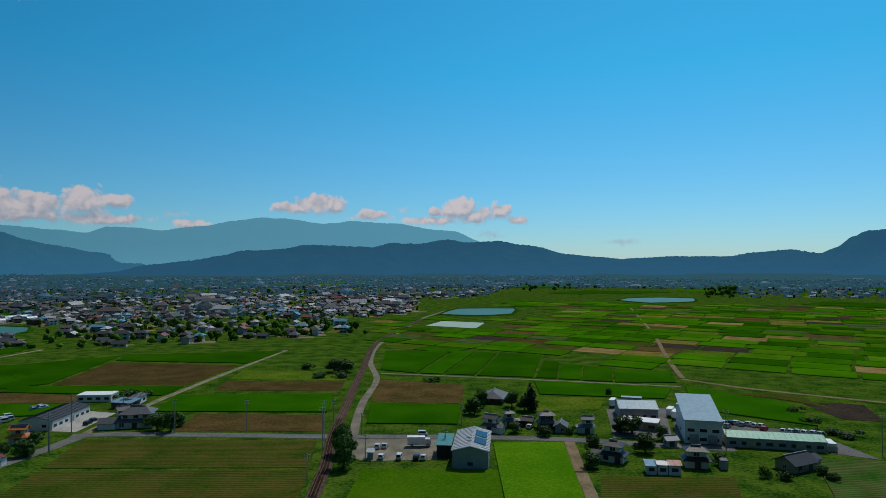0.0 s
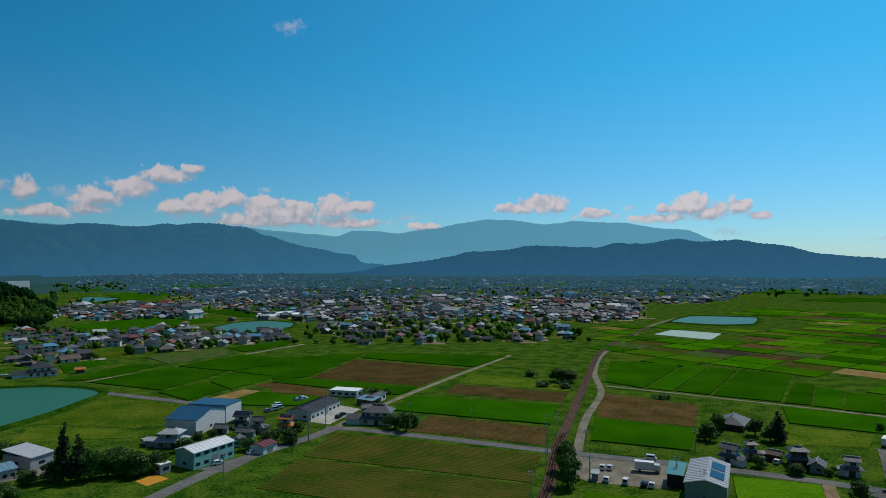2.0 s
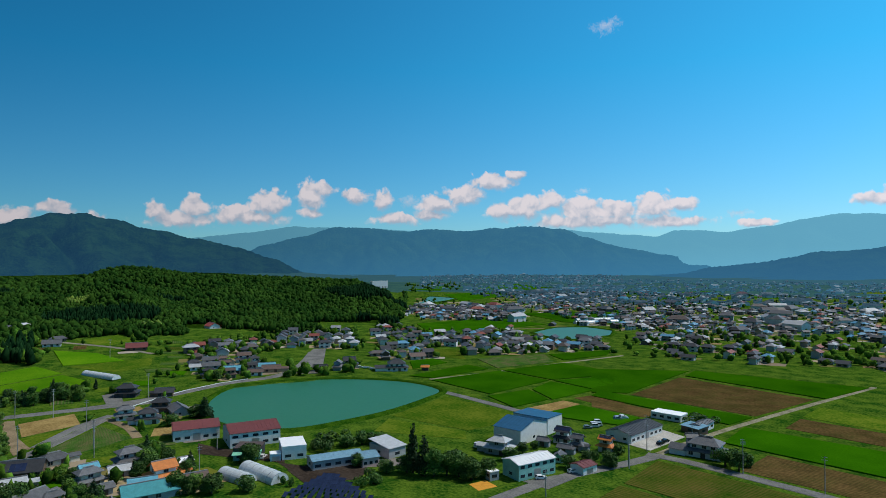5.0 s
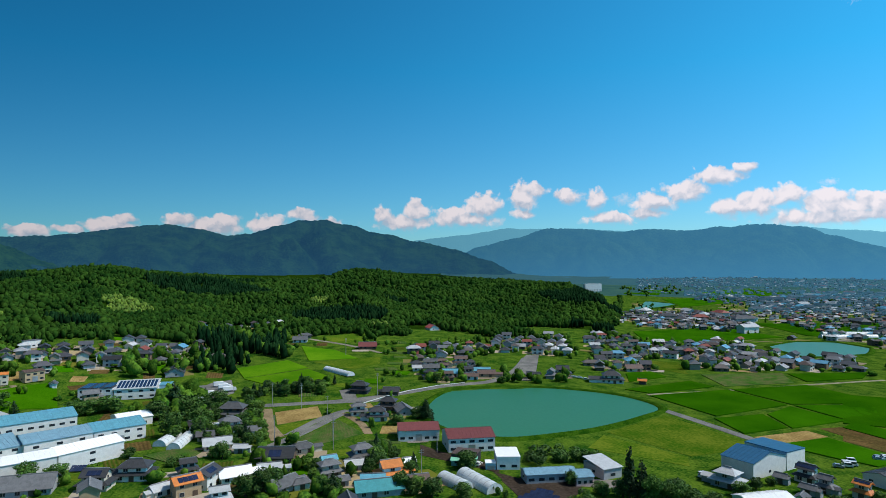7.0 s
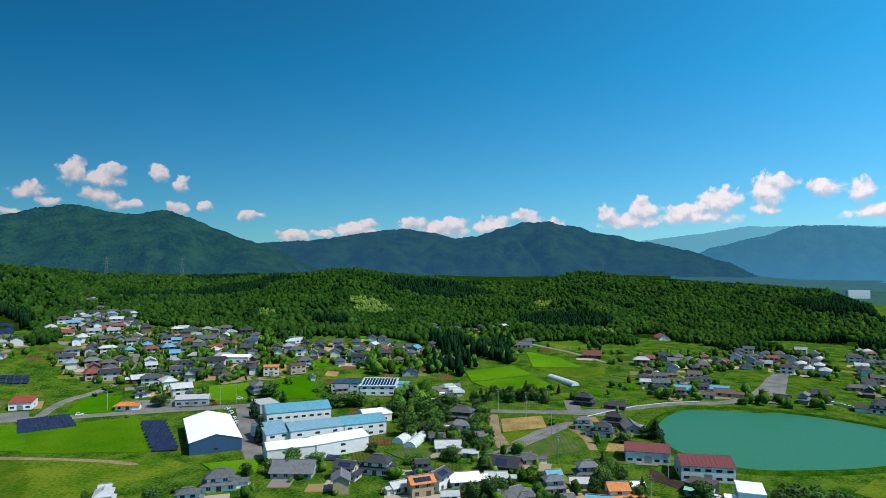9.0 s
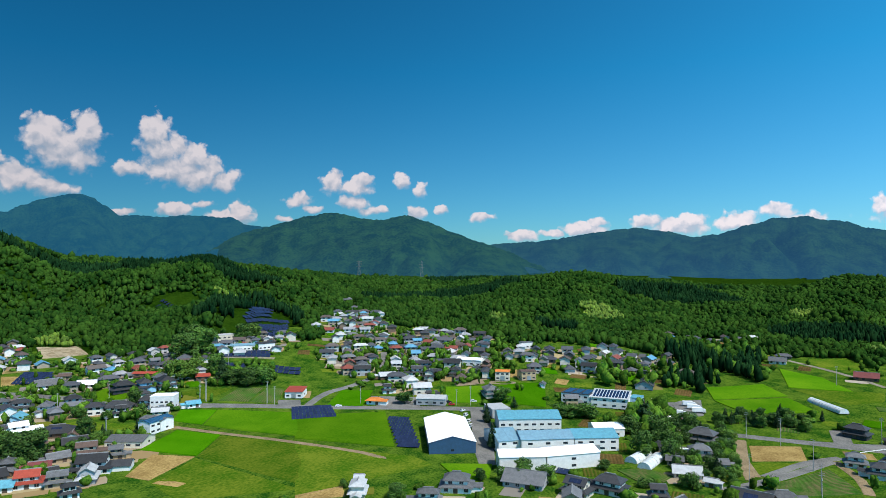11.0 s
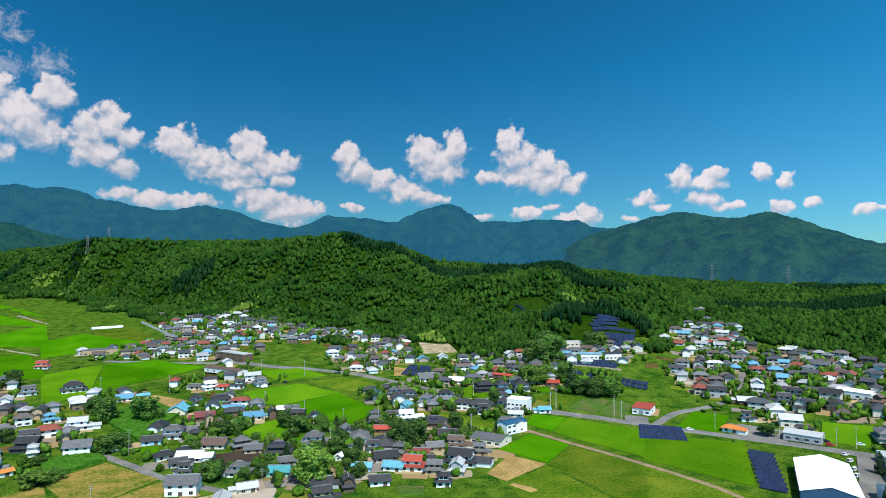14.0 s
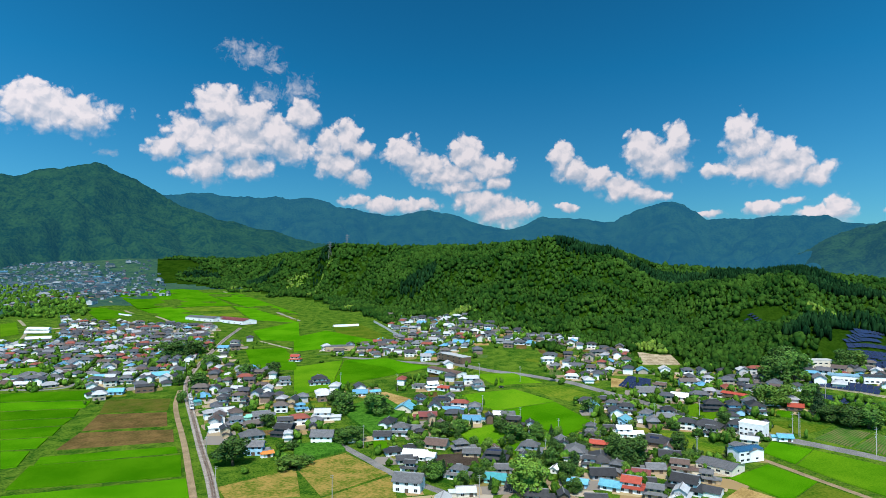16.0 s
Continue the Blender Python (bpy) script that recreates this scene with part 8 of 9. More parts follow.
tree(-141.4, 222.7, 3.3, 4.8, kind="bush")
tree(-163.2, 157.0, 9.1, 7.5)
tree(-157.7, 157.9, 8.2, 7.4)
tree(-156.6, 164.3, 6.7, 6.7)
tree(-170.0, 161.3, 7.7, 6.9)
tree(-163.5, 183.6, 5.4, 6.3)
tree(-166.2, 194.4, 4.6, 4.6)
tree(-142.8, 192.5, 5.2, 6.1)
tree(-142.6, 203.1, 5.0, 5.4)
tree(-132.7, 204.5, 4.9, 5.3)
tree(-139.7, 220.2, 4.3, 4.3)
tree(-166.7, 201.9, 3.3, 4.7, kind="bush")
tree(-105.2, 243.7, 4.8, 7.7, kind="bush")
tree(-177.2, 147.5, 19.4, 6.3, kind="conifer")
tree(-171.9, 148.2, 15.8, 6.7, kind="conifer")
tree(-169.0, 150.2, 10.8, 7.5)
tree(-167.0, 154.4, 9.2, 6.7)
tree(-179.1, 146.2, 6.8, 6.8)
tree(-183.5, 140.4, 5.1, 6.8)
tree(-178.4, 130.5, 4.1, 8.1, kind="bush")
tree(-179.5, 127.2, 3.6, 6.5, kind="bush")
tree(-170.6, 160.8, 6.9, 6.0)
tree(-196.4, 137.3, 5.2, 5.2)
tree(-225.8, 141.2, 5.8, 12.5, kind="bush")
tree(-222.7, 148.6, 5.3, 12.6, kind="bush")
tree(-219.0, 154.8, 5.3, 11.7, kind="bush")
tree(-216.6, 160.2, 4.9, 9.8, kind="bush")
tree(-225.2, 136.5, 4.8, 7.6, kind="bush")
tree(-228.0, 110.1, 7.8, 8.3)
tree(-309.6, 125.8, 10.8, 8.4, kind="conifer")
tree(-290.2, 121.5, 5.9, 4.9, kind="conifer")
tree(-266.0, 126.5, 5.2, 5.0)
tree(-198.1, 107.4, 3.3, 3.3, kind="bush")
tree(-194.3, 108.8, 3.3, 2.5, kind="bush")
tree(-212.8, 90.7, 4.2, 7.6, kind="bush")
tree(-306.5, 125.4, 8.3, 6.7, kind="conifer")
tree(-228.4, 110.4, 7.2, 7.2)
tree(-311.5, 122.2, 6.7, 8.4)
tree(-303.5, 108.2, 5.7, 8.1)
tree(-205.7, 86.4, 7.0, 7.0)
tree(-199.6, 95.4, 5.8, 6.9)
tree(-275.7, -44.6, 8.6, 8.6)
tree(-273.1, -34.4, 7.7, 8.4)
tree(-231.2, 27.3, 8.4, 8.4)
tree(-232.1, 32.6, 9.7, 8.5)
tree(-233.5, 37.1, 8.6, 8.6)
tree(-323.0, 4.5, 13.1, 11.4)
tree(-344.5, 12.6, 15.6, 13.9)
tree(-375.7, 6.5, 17.9, 11.3, kind="conifer")
tree(-361.1, -1.9, 10.9, 12.7)
tree(-323.4, 17.4, 9.8, 9.8)
tree(-386.9, -25.2, 9.7, 13.6)
tree(-386.6, -34.0, 8.7, 13.6)
tree(-385.8, -41.2, 8.7, 11.7)
tree(-296.3, -11.8, 4.5, 6.0)
tree(-277.5, 5.9, 4.2, 8.5, kind="bush")
tree(-360.0, 44.6, 7.3, 9.1)
tree(-381.8, 30.1, 9.6, 11.5)
tree(-312.9, -66.0, 14.6, 5.9, kind="conifer")
tree(-360.0, -79.6, 13.0, 5.6, kind="conifer")
tree(-394.6, -70.0, 8.0, 5.2, kind="conifer")
tree(-404.8, -79.9, 10.3, 12.4)
tree(-388.4, -139.9, 8.3, 10.3)
tree(-270.1, -43.3, 8.5, 7.0)
tree(-269.3, -52.5, 6.4, 6.4)
tree(-266.6, -61.3, 5.6, 5.6)
tree(-236.9, -88.1, 6.6, 7.9)
tree(-242.8, -113.0, 3.5, 4.8, kind="bush")
tree(-123.4, -436.4, 17.1, 18.3)
tree(-140.9, -419.8, 16.7, 20.1)
tree(-122.8, -460.2, 12.0, 12.0)
tree(-159.6, -256.9, 18.8, 15.7, kind="light")
tree(-161.5, -251.7, 17.1, 14.0, kind="light")
tree(-169.5, -261.7, 14.5, 11.3, kind="light")
tree(-105.5, -370.3, 9.8, 15.7)
tree(-112.3, -374.1, 8.9, 15.9)
tree(-165.5, -359.0, 10.0, 12.0)
tree(-175.2, -361.6, 9.2, 12.2)
tree(-200.7, -335.8, 10.9, 13.9)
tree(-200.0, -350.1, 8.2, 12.2)
tree(-195.1, -287.0, 9.8, 8.9)
tree(-129.2, -289.1, 8.2, 9.8)
tree(-127.4, -294.9, 7.5, 8.3)
tree(-212.7, -330.3, 9.0, 10.0)
tree(-188.4, -263.1, 10.0, 10.0)
tree(-278.1, -365.4, 9.2, 13.8)
tree(-40.9, -354.8, 15.6, 18.3)
tree(-99.0, -586.9, 13.3, 14.8)
tree(-34.2, -554.2, 15.3, 16.7)
tree(-27.1, -708.8, 21.1, 24.6)
tree(-15.3, -713.4, 19.5, 21.3)
tree(-39.8, -723.0, 16.2, 18.0)
tree(-50.6, -654.5, 13.1, 19.6)
tree(-75.1, -590.4, 13.4, 14.8)
tree(-21.2, -514.6, 10.3, 9.3, kind="bush")
tree(-20.7, -578.4, 10.1, 8.7)
tree(-67.2, -337.5, 7.1, 15.9, kind="light")
tree(-74.2, -340.1, 6.3, 12.5, kind="bush")
tree(-69.4, -426.3, 8.7, 10.9)
tree(-75.0, -370.3, 5.8, 7.7)
tree(-228.8, -268.7, 16.1, 16.1)
tree(-231.3, -279.2, 14.7, 14.7)
tree(-236.9, -270.9, 14.6, 14.6)
tree(-273.8, -277.6, 11.8, 9.8)
tree(-328.4, -295.6, 9.9, 8.8)
tree(-378.3, -308.3, 14.5, 16.9, kind="light")
tree(-379.1, -299.3, 14.3, 16.7, kind="light")
tree(-389.9, -298.4, 14.6, 14.6, kind="light")
tree(-396.5, -286.4, 16.9, 14.5)
tree(-385.8, -273.3, 21.1, 9.4, kind="conifer")
tree(-384.3, -252.5, 13.7, 18.3)
tree(-390.9, -245.6, 13.7, 18.3)
tree(-382.5, -262.9, 11.5, 16.1)
tree(-418.2, -330.4, 23.6, 23.6)
tree(-435.0, -328.1, 24.1, 24.1)
tree(-455.7, -351.9, 22.6, 22.6)
tree(-501.1, -334.7, 17.7, 17.7)
tree(-513.2, -332.7, 15.0, 18.0, kind="light")
tree(-382.3, -402.8, 7.3, 9.7)


# ---- railway ----
def railway(points, stones, wide, label):
    line = strip("track_bed", points, wide, stones, 0.45, label, "railway", 0.5)
    root = new("railway_track")
    tagged(root, "single rusty railway track on wooden sleepers", "railway track", kind="structure")
    ahead = []
    for i, p in enumerate(line):
        ahead.append((line[min(i + 1, len(line) - 1)] - line[max(i - 1, 0)]).normalized())
    for side in (-1, 1):
        s = Shape()
        for (p, u), (q, v) in zip(zip(line, ahead), zip(line[1:], ahead[1:])):
            a, b = p + Vector((-u.y, u.x, 0)) * 0.53 * side, q + Vector((-v.y, v.x, 0)) * 0.53 * side
            za, zb = height(p.x, p.y) + 0.62, height(q.x, q.y) + 0.62
            n, m = Vector((-u.y, u.x, 0)) * 0.05, Vector((-v.y, v.x, 0)) * 0.05
            s.add([(a - n).to_tuple()[:2] + (za,), (a + n).to_tuple()[:2] + (za,), (b + m).to_tuple()[:2] + (zb,), (b - m).to_tuple()[:2] + (zb,),
                   (a - n).to_tuple()[:2] + (za + 0.16,), (a + n).to_tuple()[:2] + (za + 0.16,), (b + m).to_tuple()[:2] + (zb + 0.16,), (b - m).to_tuple()[:2] + (zb + 0.16,)],
                  [(4, 5, 6, 7), (0, 4, 7, 3), (1, 2, 6, 5)])
        part("rail", s, M_RAIL, root)
    sleeper = Shape().box(-1.1, -0.13, 0, 1.1, 0.13, 0.16).mesh("sleeper", M_SLEEPER)
    rest = Shape()
    count = 0
    for p, q, u in zip(line, line[1:], ahead):
        n = max(1, int((q - p).length / 0.75))
        for k in range(n):
            c = p + (q - p) * k / n
            d = c.length
            m = Matrix.Translation((c.x, c.y, height(c.x, c.y) + 0.48)) @ Matrix.Rotation(math.atan2(u.y, u.x) - math.pi / 2, 4, "Z")
            if 150 < d < 255 and count < 280 and c.y > 0:
                part("sleeper", sleeper, None, root).matrix_basis = m
                count += 1
            elif d > 120:
                rest.add([m @ Vector(v) for v in ((-1.05, -0.11, 0.16), (1.05, -0.11, 0.16), (1.05, 0.11, 0.16), (-1.05, 0.11, 0.16))], [(0, 1, 2, 3)])
    tagged(part("sleepers", rest, M_SLEEPER, root), kind="stuff")


for line in RAIL_LINES:
    north, south = [p for p in line if p[1] >= 0], [p for p in line if p[1] <= 0]
    railway(north, M_BALLAST_RUST, 3.5, "rust-red ballast bed of a single railway track")
    railway(south, M_BALLAST, 4.4, "pale ballast bed of a single railway track")


# ---- poles, cars and other small things ----
POLE = {}


def pole(x, y, tall):
    if not POLE:
        POLE["shaft"] = Shape().tube((0, 0, -0.3), (0, 0, 1), 0.19, 0.11, 8).mesh("shaft", M_POLE, True)
        POLE["arm"] = Shape().box(-0.9, -0.06, 0, 0.9, 0.06, 0.12).mesh("crossarm", M_STEEL)
        POLE["pot"] = Shape().tube((0, 0, 0), (0, 0, 0.22), 0.07, 0.05, 6).mesh("insulator", WALLS["white"])
        POLE["box"] = Shape().tube((0, -0.42, 0), (0, -0.42, 0.8), 0.24, 0.24, 10).mesh("transformer", WALLS["grey"])
    root = base("utility_pole", x, y, (x * 7 + y) % 40 - 20 + math.degrees(math.atan2(-x, y)), "grey concrete utility pole with steel crossarms", "utility pole", "utility poles")
    part("shaft", POLE["shaft"], None, root).scale = (1, 1, tall)
    for k in (0.4, 1.3):
        arm = part("crossarm", POLE["arm"], None, root)
        arm.location = (0, -0.16, tall - k)
        for q in (-0.8, 0, 0.8) if math.hypot(x, y) < 240 else ():
            part("insulator", POLE["pot"], None, arm).location = (q, 0, 0.12)
    if int(abs(x)) % 3 == 0:
        part("transformer", POLE["box"], None, root).location = (0, 0, tall - 3)


CAR_PAINT = {"white": paint("white car paint", (0.78, 0.78, 0.78), 0.25), "dark": paint("dark car paint", (0.02, 0.022, 0.03), 0.2), "grey": paint("silver car paint", (0.38, 0.39, 0.41), 0.3, 0.4),
             "red": paint("red car paint", (0.45, 0.03, 0.025), 0.25), "blue": paint("blue car paint", (0.05, 0.20, 0.42), 0.25)}
WHEEL = {}


def wheels(root, xs, half, r=0.32):
    if not WHEEL:
        WHEEL["tyre"] = Shape().tube((0, -0.11, 0), (0, 0.11, 0), 0.32, 0.32, 14).mesh("tyre", M_TYRE, True)
        WHEEL["rim"] = Shape().tube((0, -0.12, 0), (0, 0.12, 0), 0.19, 0.19, 10).mesh("rim", M_STEEL)
    for x in xs:
        for side in (-1, 1):
            w = part("tyre", WHEEL["tyre"], None, root)
            w.location, w.scale = (x, side * half, r), (r / 0.32, 1, r / 0.32)
            part("rim", WHEEL["rim"], None, w)


BODY = {}


def body(key, colour, outline, width, glass):
    if (key, colour) not in BODY:
        b = Shape().extrude(outline, -width / 2, width / 2).mesh("body", CAR_PAINT[colour])
        g = Shape()
        for x0, z0, x1, z1, x2, z2, x3, z3 in glass:
            for side in (-1, 1):
                y = side * (width / 2 + 0.012)
                g.add([(x0, y, z0), (x1, y, z1), (x2, y, z2), (x3, y, z3)], [(0, 1, 2, 3)])
        x0, z0, x1, z1, x2, z2, x3, z3 = glass[0]
        BODY[key, colour] = (b, g.mesh("side_glass", M_GLASS))
    return BODY[key, colour]


def vehicle(name, x, y, rot, colour, label, outline, width, glass, screen, axles, r=0.32):
    if any((x - p.x) ** 2 + (y - p.y) ** 2 < q * q for p, q in PONDS):
        return None
    root = base(name, x, y, rot, label, name, lift=0.1)
    b, g = body(name, colour, outline, width, glass)
    part("body", b, None, root)
    part("side_glass", g, None, root)
    for k, (x0, z0, x1, z1) in enumerate(screen):
        q = Shape()
        n = Vector((z1 - z0, 0, -(x1 - x0))).normalized() * 0.012 * (1 if k == 0 else -1)
        q.add([(x0 + n.x, -width * 0.42, z0 + n.z), (x0 + n.x, width * 0.42, z0 + n.z), (x1 + n.x, width * 0.4, z1 + n.z), (x1 + n.x, -width * 0.4, z1 + n.z)], [(0, 1, 2, 3)])
        part("windscreen" if k == 0 else "rear_window", q, M_GLASS, root)
    wheels(root, axles, width / 2 - 0.08, r)
    return root


def car(x, y, rot, colour="white"):
    outline = [(-2.0, 0.3), (2.05, 0.3), (2.1, 0.65), (1.95, 0.85), (1.05, 0.98), (0.35, 1.48), (-1.35, 1.5), (-1.95, 1.0), (-2.05, 0.7)]
    vehicle("car", x, y, rot, colour, "parked %s passenger car" % {"dark": "black", "grey": "silver"}.get(colour, colour), outline, 1.66,
            [(-1.2, 0.98, 0.75, 1.0, 0.3, 1.4, -1.25, 1.42)], [(1.05, 0.98, 0.35, 1.48), (-1.95, 1.0, -1.35, 1.5)], (-1.3, 1.3))


def van(x, y, rot, colour="white"):
    outline = [(-1.65, 0.35), (1.7, 0.35), (1.72, 0.85), (1.35, 1.1), (1.0, 1.85), (-1.6, 1.88), (-1.68, 1.0)]
    vehicle("van", x, y, rot, colour, "parked %s box-shaped small van" % colour, outline, 1.5, [(-1.45, 1.1, 1.15, 1.1, 0.92, 1.7, -1.45, 1.72)], [(1.35, 1.1, 1.0, 1.85), (-1.68, 1.0, -1.6, 1.85)], (-1.1, 1.1), 0.29)


def truck(x, y, rot, colour="white"):
    root = base("truck", x, y, rot, "%s box truck with a long white cargo body" % ("white" if colour == "white" else "red-cabbed"), "truck", lift=0.1)
    part("cargo_box", Shape().box(-3.9, -1.15, 1.0, 2.0, 1.15, 3.3), ROOFS["white"], root, "plain white cargo box")
    part("chassis", Shape().box(-3.9, -0.6, 0.65, 3.6, 0.6, 1.0), M_STEEL, root)
    part("cab", Shape().extrude([(2.15, 0.6), (3.9, 0.6), (3.95, 1.6), (3.7, 2.55), (2.15, 2.6)], -1.1, 1.1), CAR_PAINT[colour], root)
    part("windscreen", Shape().add([(3.96, -1, 1.6), (3.96, 1, 1.6), (3.73, 0.95, 2.45), (3.73, -0.95, 2.45)], [(0, 1, 2, 3)]), M_GLASS, root)
    wheels(root, (-2.4, 3.0), 1.0, 0.45)


pole(-135.3, 233.8, 13.8)
pole(-128.7, 209.6, 12.9)
pole(-97.4, 233.0, 12.3)
pole(-70.9, 231.6, 12.3)
pole(7.1, 244.1, 8.2)
pole(-24.4, 201.1, 8.0)
pole(-40.0, 212.7, 14.0)
pole(-41.3, 222.8, 14.0)
pole(-42.0, 246.1, 9.3)
pole(-37.7, 178.2, 8.8)
pole(-29.3, 230.6, 8.0)
pole(0.7, 208.8, 8.0)
pole(7.9, 196.4, 8.6)
pole(92.2, 209.5, 13.7)
pole(139.7, 204.5, 14.0)
pole(-130.4, 163.8, 8.5)
pole(-127.5, 208.1, 10.7)
pole(-97.1, 232.3, 11.9)
pole(-134.3, 232.1, 11.6)
pole(-134.3, 269.6, 8.0)
pole(-226.8, 90.6, 10.1)
pole(-273.9, 68.4, 12.9)
pole(-252.1, 107.7, 8.0)
pole(-371.1, 119.0, 13.6)
pole(-507.8, 135.7, 14.0)
pole(-381.0, -167.0, 11.5)
pole(-386.4, -133.2, 12.3)
pole(-393.3, -106.8, 10.2)
pole(-395.4, -98.2, 12.2)
pole(-345.1, -260.6, 10.8)
pole(-346.7, -257.2, 13.0)
pole(-357.0, -220.2, 12.6)
pole(-359.3, -216.2, 11.6)
pole(-296.1, -321.0, 14.0)
pole(-330.6, -317.3, 11.4)
pole(-274.3, -264.3, 11.5)
pole(-411.6, -287.1, 12.5)
pole(-370.5, 57.2, 13.1)
pole(-357.1, 70.8, 14.0)
pole(-319.1, 76.3, 14.0)
pole(-371.2, 119.0, 14.0)
pole(-295.6, 46.9, 12.1)
pole(-287.4, 71.5, 12.0)
pole(-113.0, -357.1, 13.4)
pole(-179.2, -483.1, 14.0)
pole(-139.4, -507.0, 14.0)
pole(-213.3, -401.0, 10.3)
pole(-217.4, -356.6, 12.7)
pole(-230.4, -332.6, 10.2)
pole(-76.8, -285.9, 10.8)
pole(-198.1, -297.6, 10.9)
pole(-137.9, -259.0, 10.7)
pole(-272.9, -449.6, 13.1)
pole(-246.8, -471.1, 14.0)
pole(-28.9, -374.5, 11.5)
pole(-29.5, -318.6, 11.6)
pole(-38.9, -455.6, 13.8)
pole(-27.2, -624.4, 14.0)
pole(-39.1, -650.9, 14.0)
pole(-344.9, -260.7, 14.0)
pole(-347.8, -258.8, 14.0)
pole(-246.0, -317.0, 12.1)
pole(-360.3, -222.1, 14.0)
pole(-274.7, -265.1, 11.5)
truck(-8.1, 215.6, 2, "white")
van(-7.3, 228.5, 2, "white")
car(-21.8, 213.6, 86, "white")
car(-19.5, 214.1, 85, "white")
car(-19.5, 202.3, 86, "white")
van(-13.8, 201.6, 84, "white")
car(-8.4, 201.6, 82, "dark")
car(-6.2, 201.6, 82, "white")
truck(91.5, 258.2, 60, "white")
truck(72.7, 274.6, 65, "white")
truck(91.9, 253.4, 60, "white")
car(106.7, 244.0, 46, "white")
car(109.7, 244.0, 46, "dark")
car(111.4, 244.0, 45, "white")
car(112.5, 241.5, 45, "grey")
car(115.2, 242.2, 45, "white")
car(116.5, 240.1, 44, "white")
car(118.6, 239.4, 44, "white")
car(105.8, 239.3, 46, "grey")
car(117.5, 235.3, 43, "red")
car(123.0, 231.9, 42, "white")
car(125.2, 231.3, 42, "white")
car(127.7, 231.3, 41, "grey")
car(129.4, 230.0, 41, "white")
car(132.2, 229.4, 40, "white")
car(134.0, 228.1, 40, "grey")
car(32.2, 238.6, 62, "white")
car(28.0, 240.0, 53, "grey")
car(-135.4, 244.7, 89, "dark")
car(-135.7, 249.1, 89, "dark")
car(-171.4, 269.7, 62, "grey")
car(-170.7, 273.1, 62, "white")
van(-172.7, 255.0, 54, "white")
van(-171.3, 250.0, 54, "white")
car(-142.1, 175.7, 59, "white")
car(-138.5, 189.5, 66, "white")
van(-183.7, 187.2, 64, "white")
car(-170.4, 244.0, 45, "grey")
van(-169.2, 248.0, 44, "white")
van(-169.4, 251.0, 44, "white")
car(-169.9, 267.6, 52, "grey")
car(-168.9, 271.2, 52, "white")
car(-229.7, 116.1, 123, "white")
truck(-428.5, 15.1, 88, "white")
truck(-407.1, 26.6, 86, "white")
truck(-430.9, 33.7, 96, "white")
truck(-424.2, 36.0, 95, "white")
truck(-416.6, 38.2, 95, "white")
truck(-392.1, 23.2, 107, "red")
car(-229.4, 116.0, 133, "white")
car(-183.1, 186.9, 84, "white")
car(-381.6, -99.6, 165, "white")
van(-372.5, -95.2, 164, "white")
van(-350.8, -86.8, 174, "white")
van(-360.3, -90.2, 174, "white")
car(-392.6, -109.7, 106, "red")
car(-370.8, -177.6, 116, "white")
car(-397.1, -113.1, 106, "dark")
car(-402.0, -97.8, 104, "white")
car(-135.8, -313.0, 227, "white")
car(-252.4, -444.1, 150, "dark")
van(-30.7, -521.3, 257, "blue")
van(-32.0, -505.0, 256, "white")
car(-354.5, -334.2, 133, "white")
car(-323.6, 237.7, 54, "white")
car(-377.2, 259.2, 56, "white")
car(-373.7, 262.0, 55, "white")
car(-369.4, 264.1, 54, "white")
car(-363.2, 264.9, 54, "white")
car(-390.4, 257.5, 57, "grey")


def guardrail(points):
    """A white steel guardrail on short posts along a road."""
    root = new("guardrail")
    root.location = drop(*points[0])
    tagged(root, "white steel guardrail beside the village road", "guardrail")
    m = Matrix.Translation(-root.location)
    post = Shape().tube((0, 0, -0.1), (0, 0, 0.85), 0.08, 0.08, 6).mesh("post", M_FRAME)
    for p, q in zip(points, points[1:]):
        n = max(1, int(math.dist(p, q) / 4))
        for k in range(n):
            a, b = (drop(p[0] + (q[0] - p[0]) * f / n, p[1] + (q[1] - p[1]) * f / n) for f in (k, k + 1))
            part("post", post, None, root).location = a - root.location
            beam = Shape()
            up, side = Vector((0, 0, 0.45)), (b - a).cross(Vector((0, 0, 1))).normalized() * 0.06
            corners = [m @ (c + up + s * side + Vector((0, 0, z))) for c in (a, b) for z in (0, 0.4) for s in (-1, 1)]
            part("rail", beam.add(corners, [(0, 1, 3, 2), (4, 6, 7, 5), (0, 4, 5, 1), (2, 3, 7, 6), (0, 2, 6, 4), (1, 5, 7, 3)]), WALLS["white"], root)


def retaining_wall(points):
    """A sloping concrete wall that holds up a field edge."""
    s = Shape()
    for p, q in zip(points, points[1:]):
        a, b = drop(*p), drop(*q)
        side = (b - a).cross(Vector((0, 0, 1))).normalized()
        v = [c + side * o + Vector((0, 0, z)) for c in (a, b) for o, z in ((-0.8, -0.5), (0.8, -0.5), (0.2, 2.6), (-0.3, 2.6))]
        s.add(v, [(0, 3, 2, 1), (4, 5, 6, 7), (0, 1, 5, 4), (1, 2, 6, 5), (2, 3, 7, 6), (3, 0, 4, 7)])
    tagged(new("retaining_wall", s.mesh("retaining_wall", WALLS["grey"])), "grey concrete retaining wall beside paddies", "wall", kind="structure")


guardrail([(-353.6, 104.3), (-365.3, 121.6), (-375.9, 140.9), (-382.6, 163.6), (-384.2, 183.4)])
retaining_wall([(-285, -873), (-279, -791), (-273, -717)])


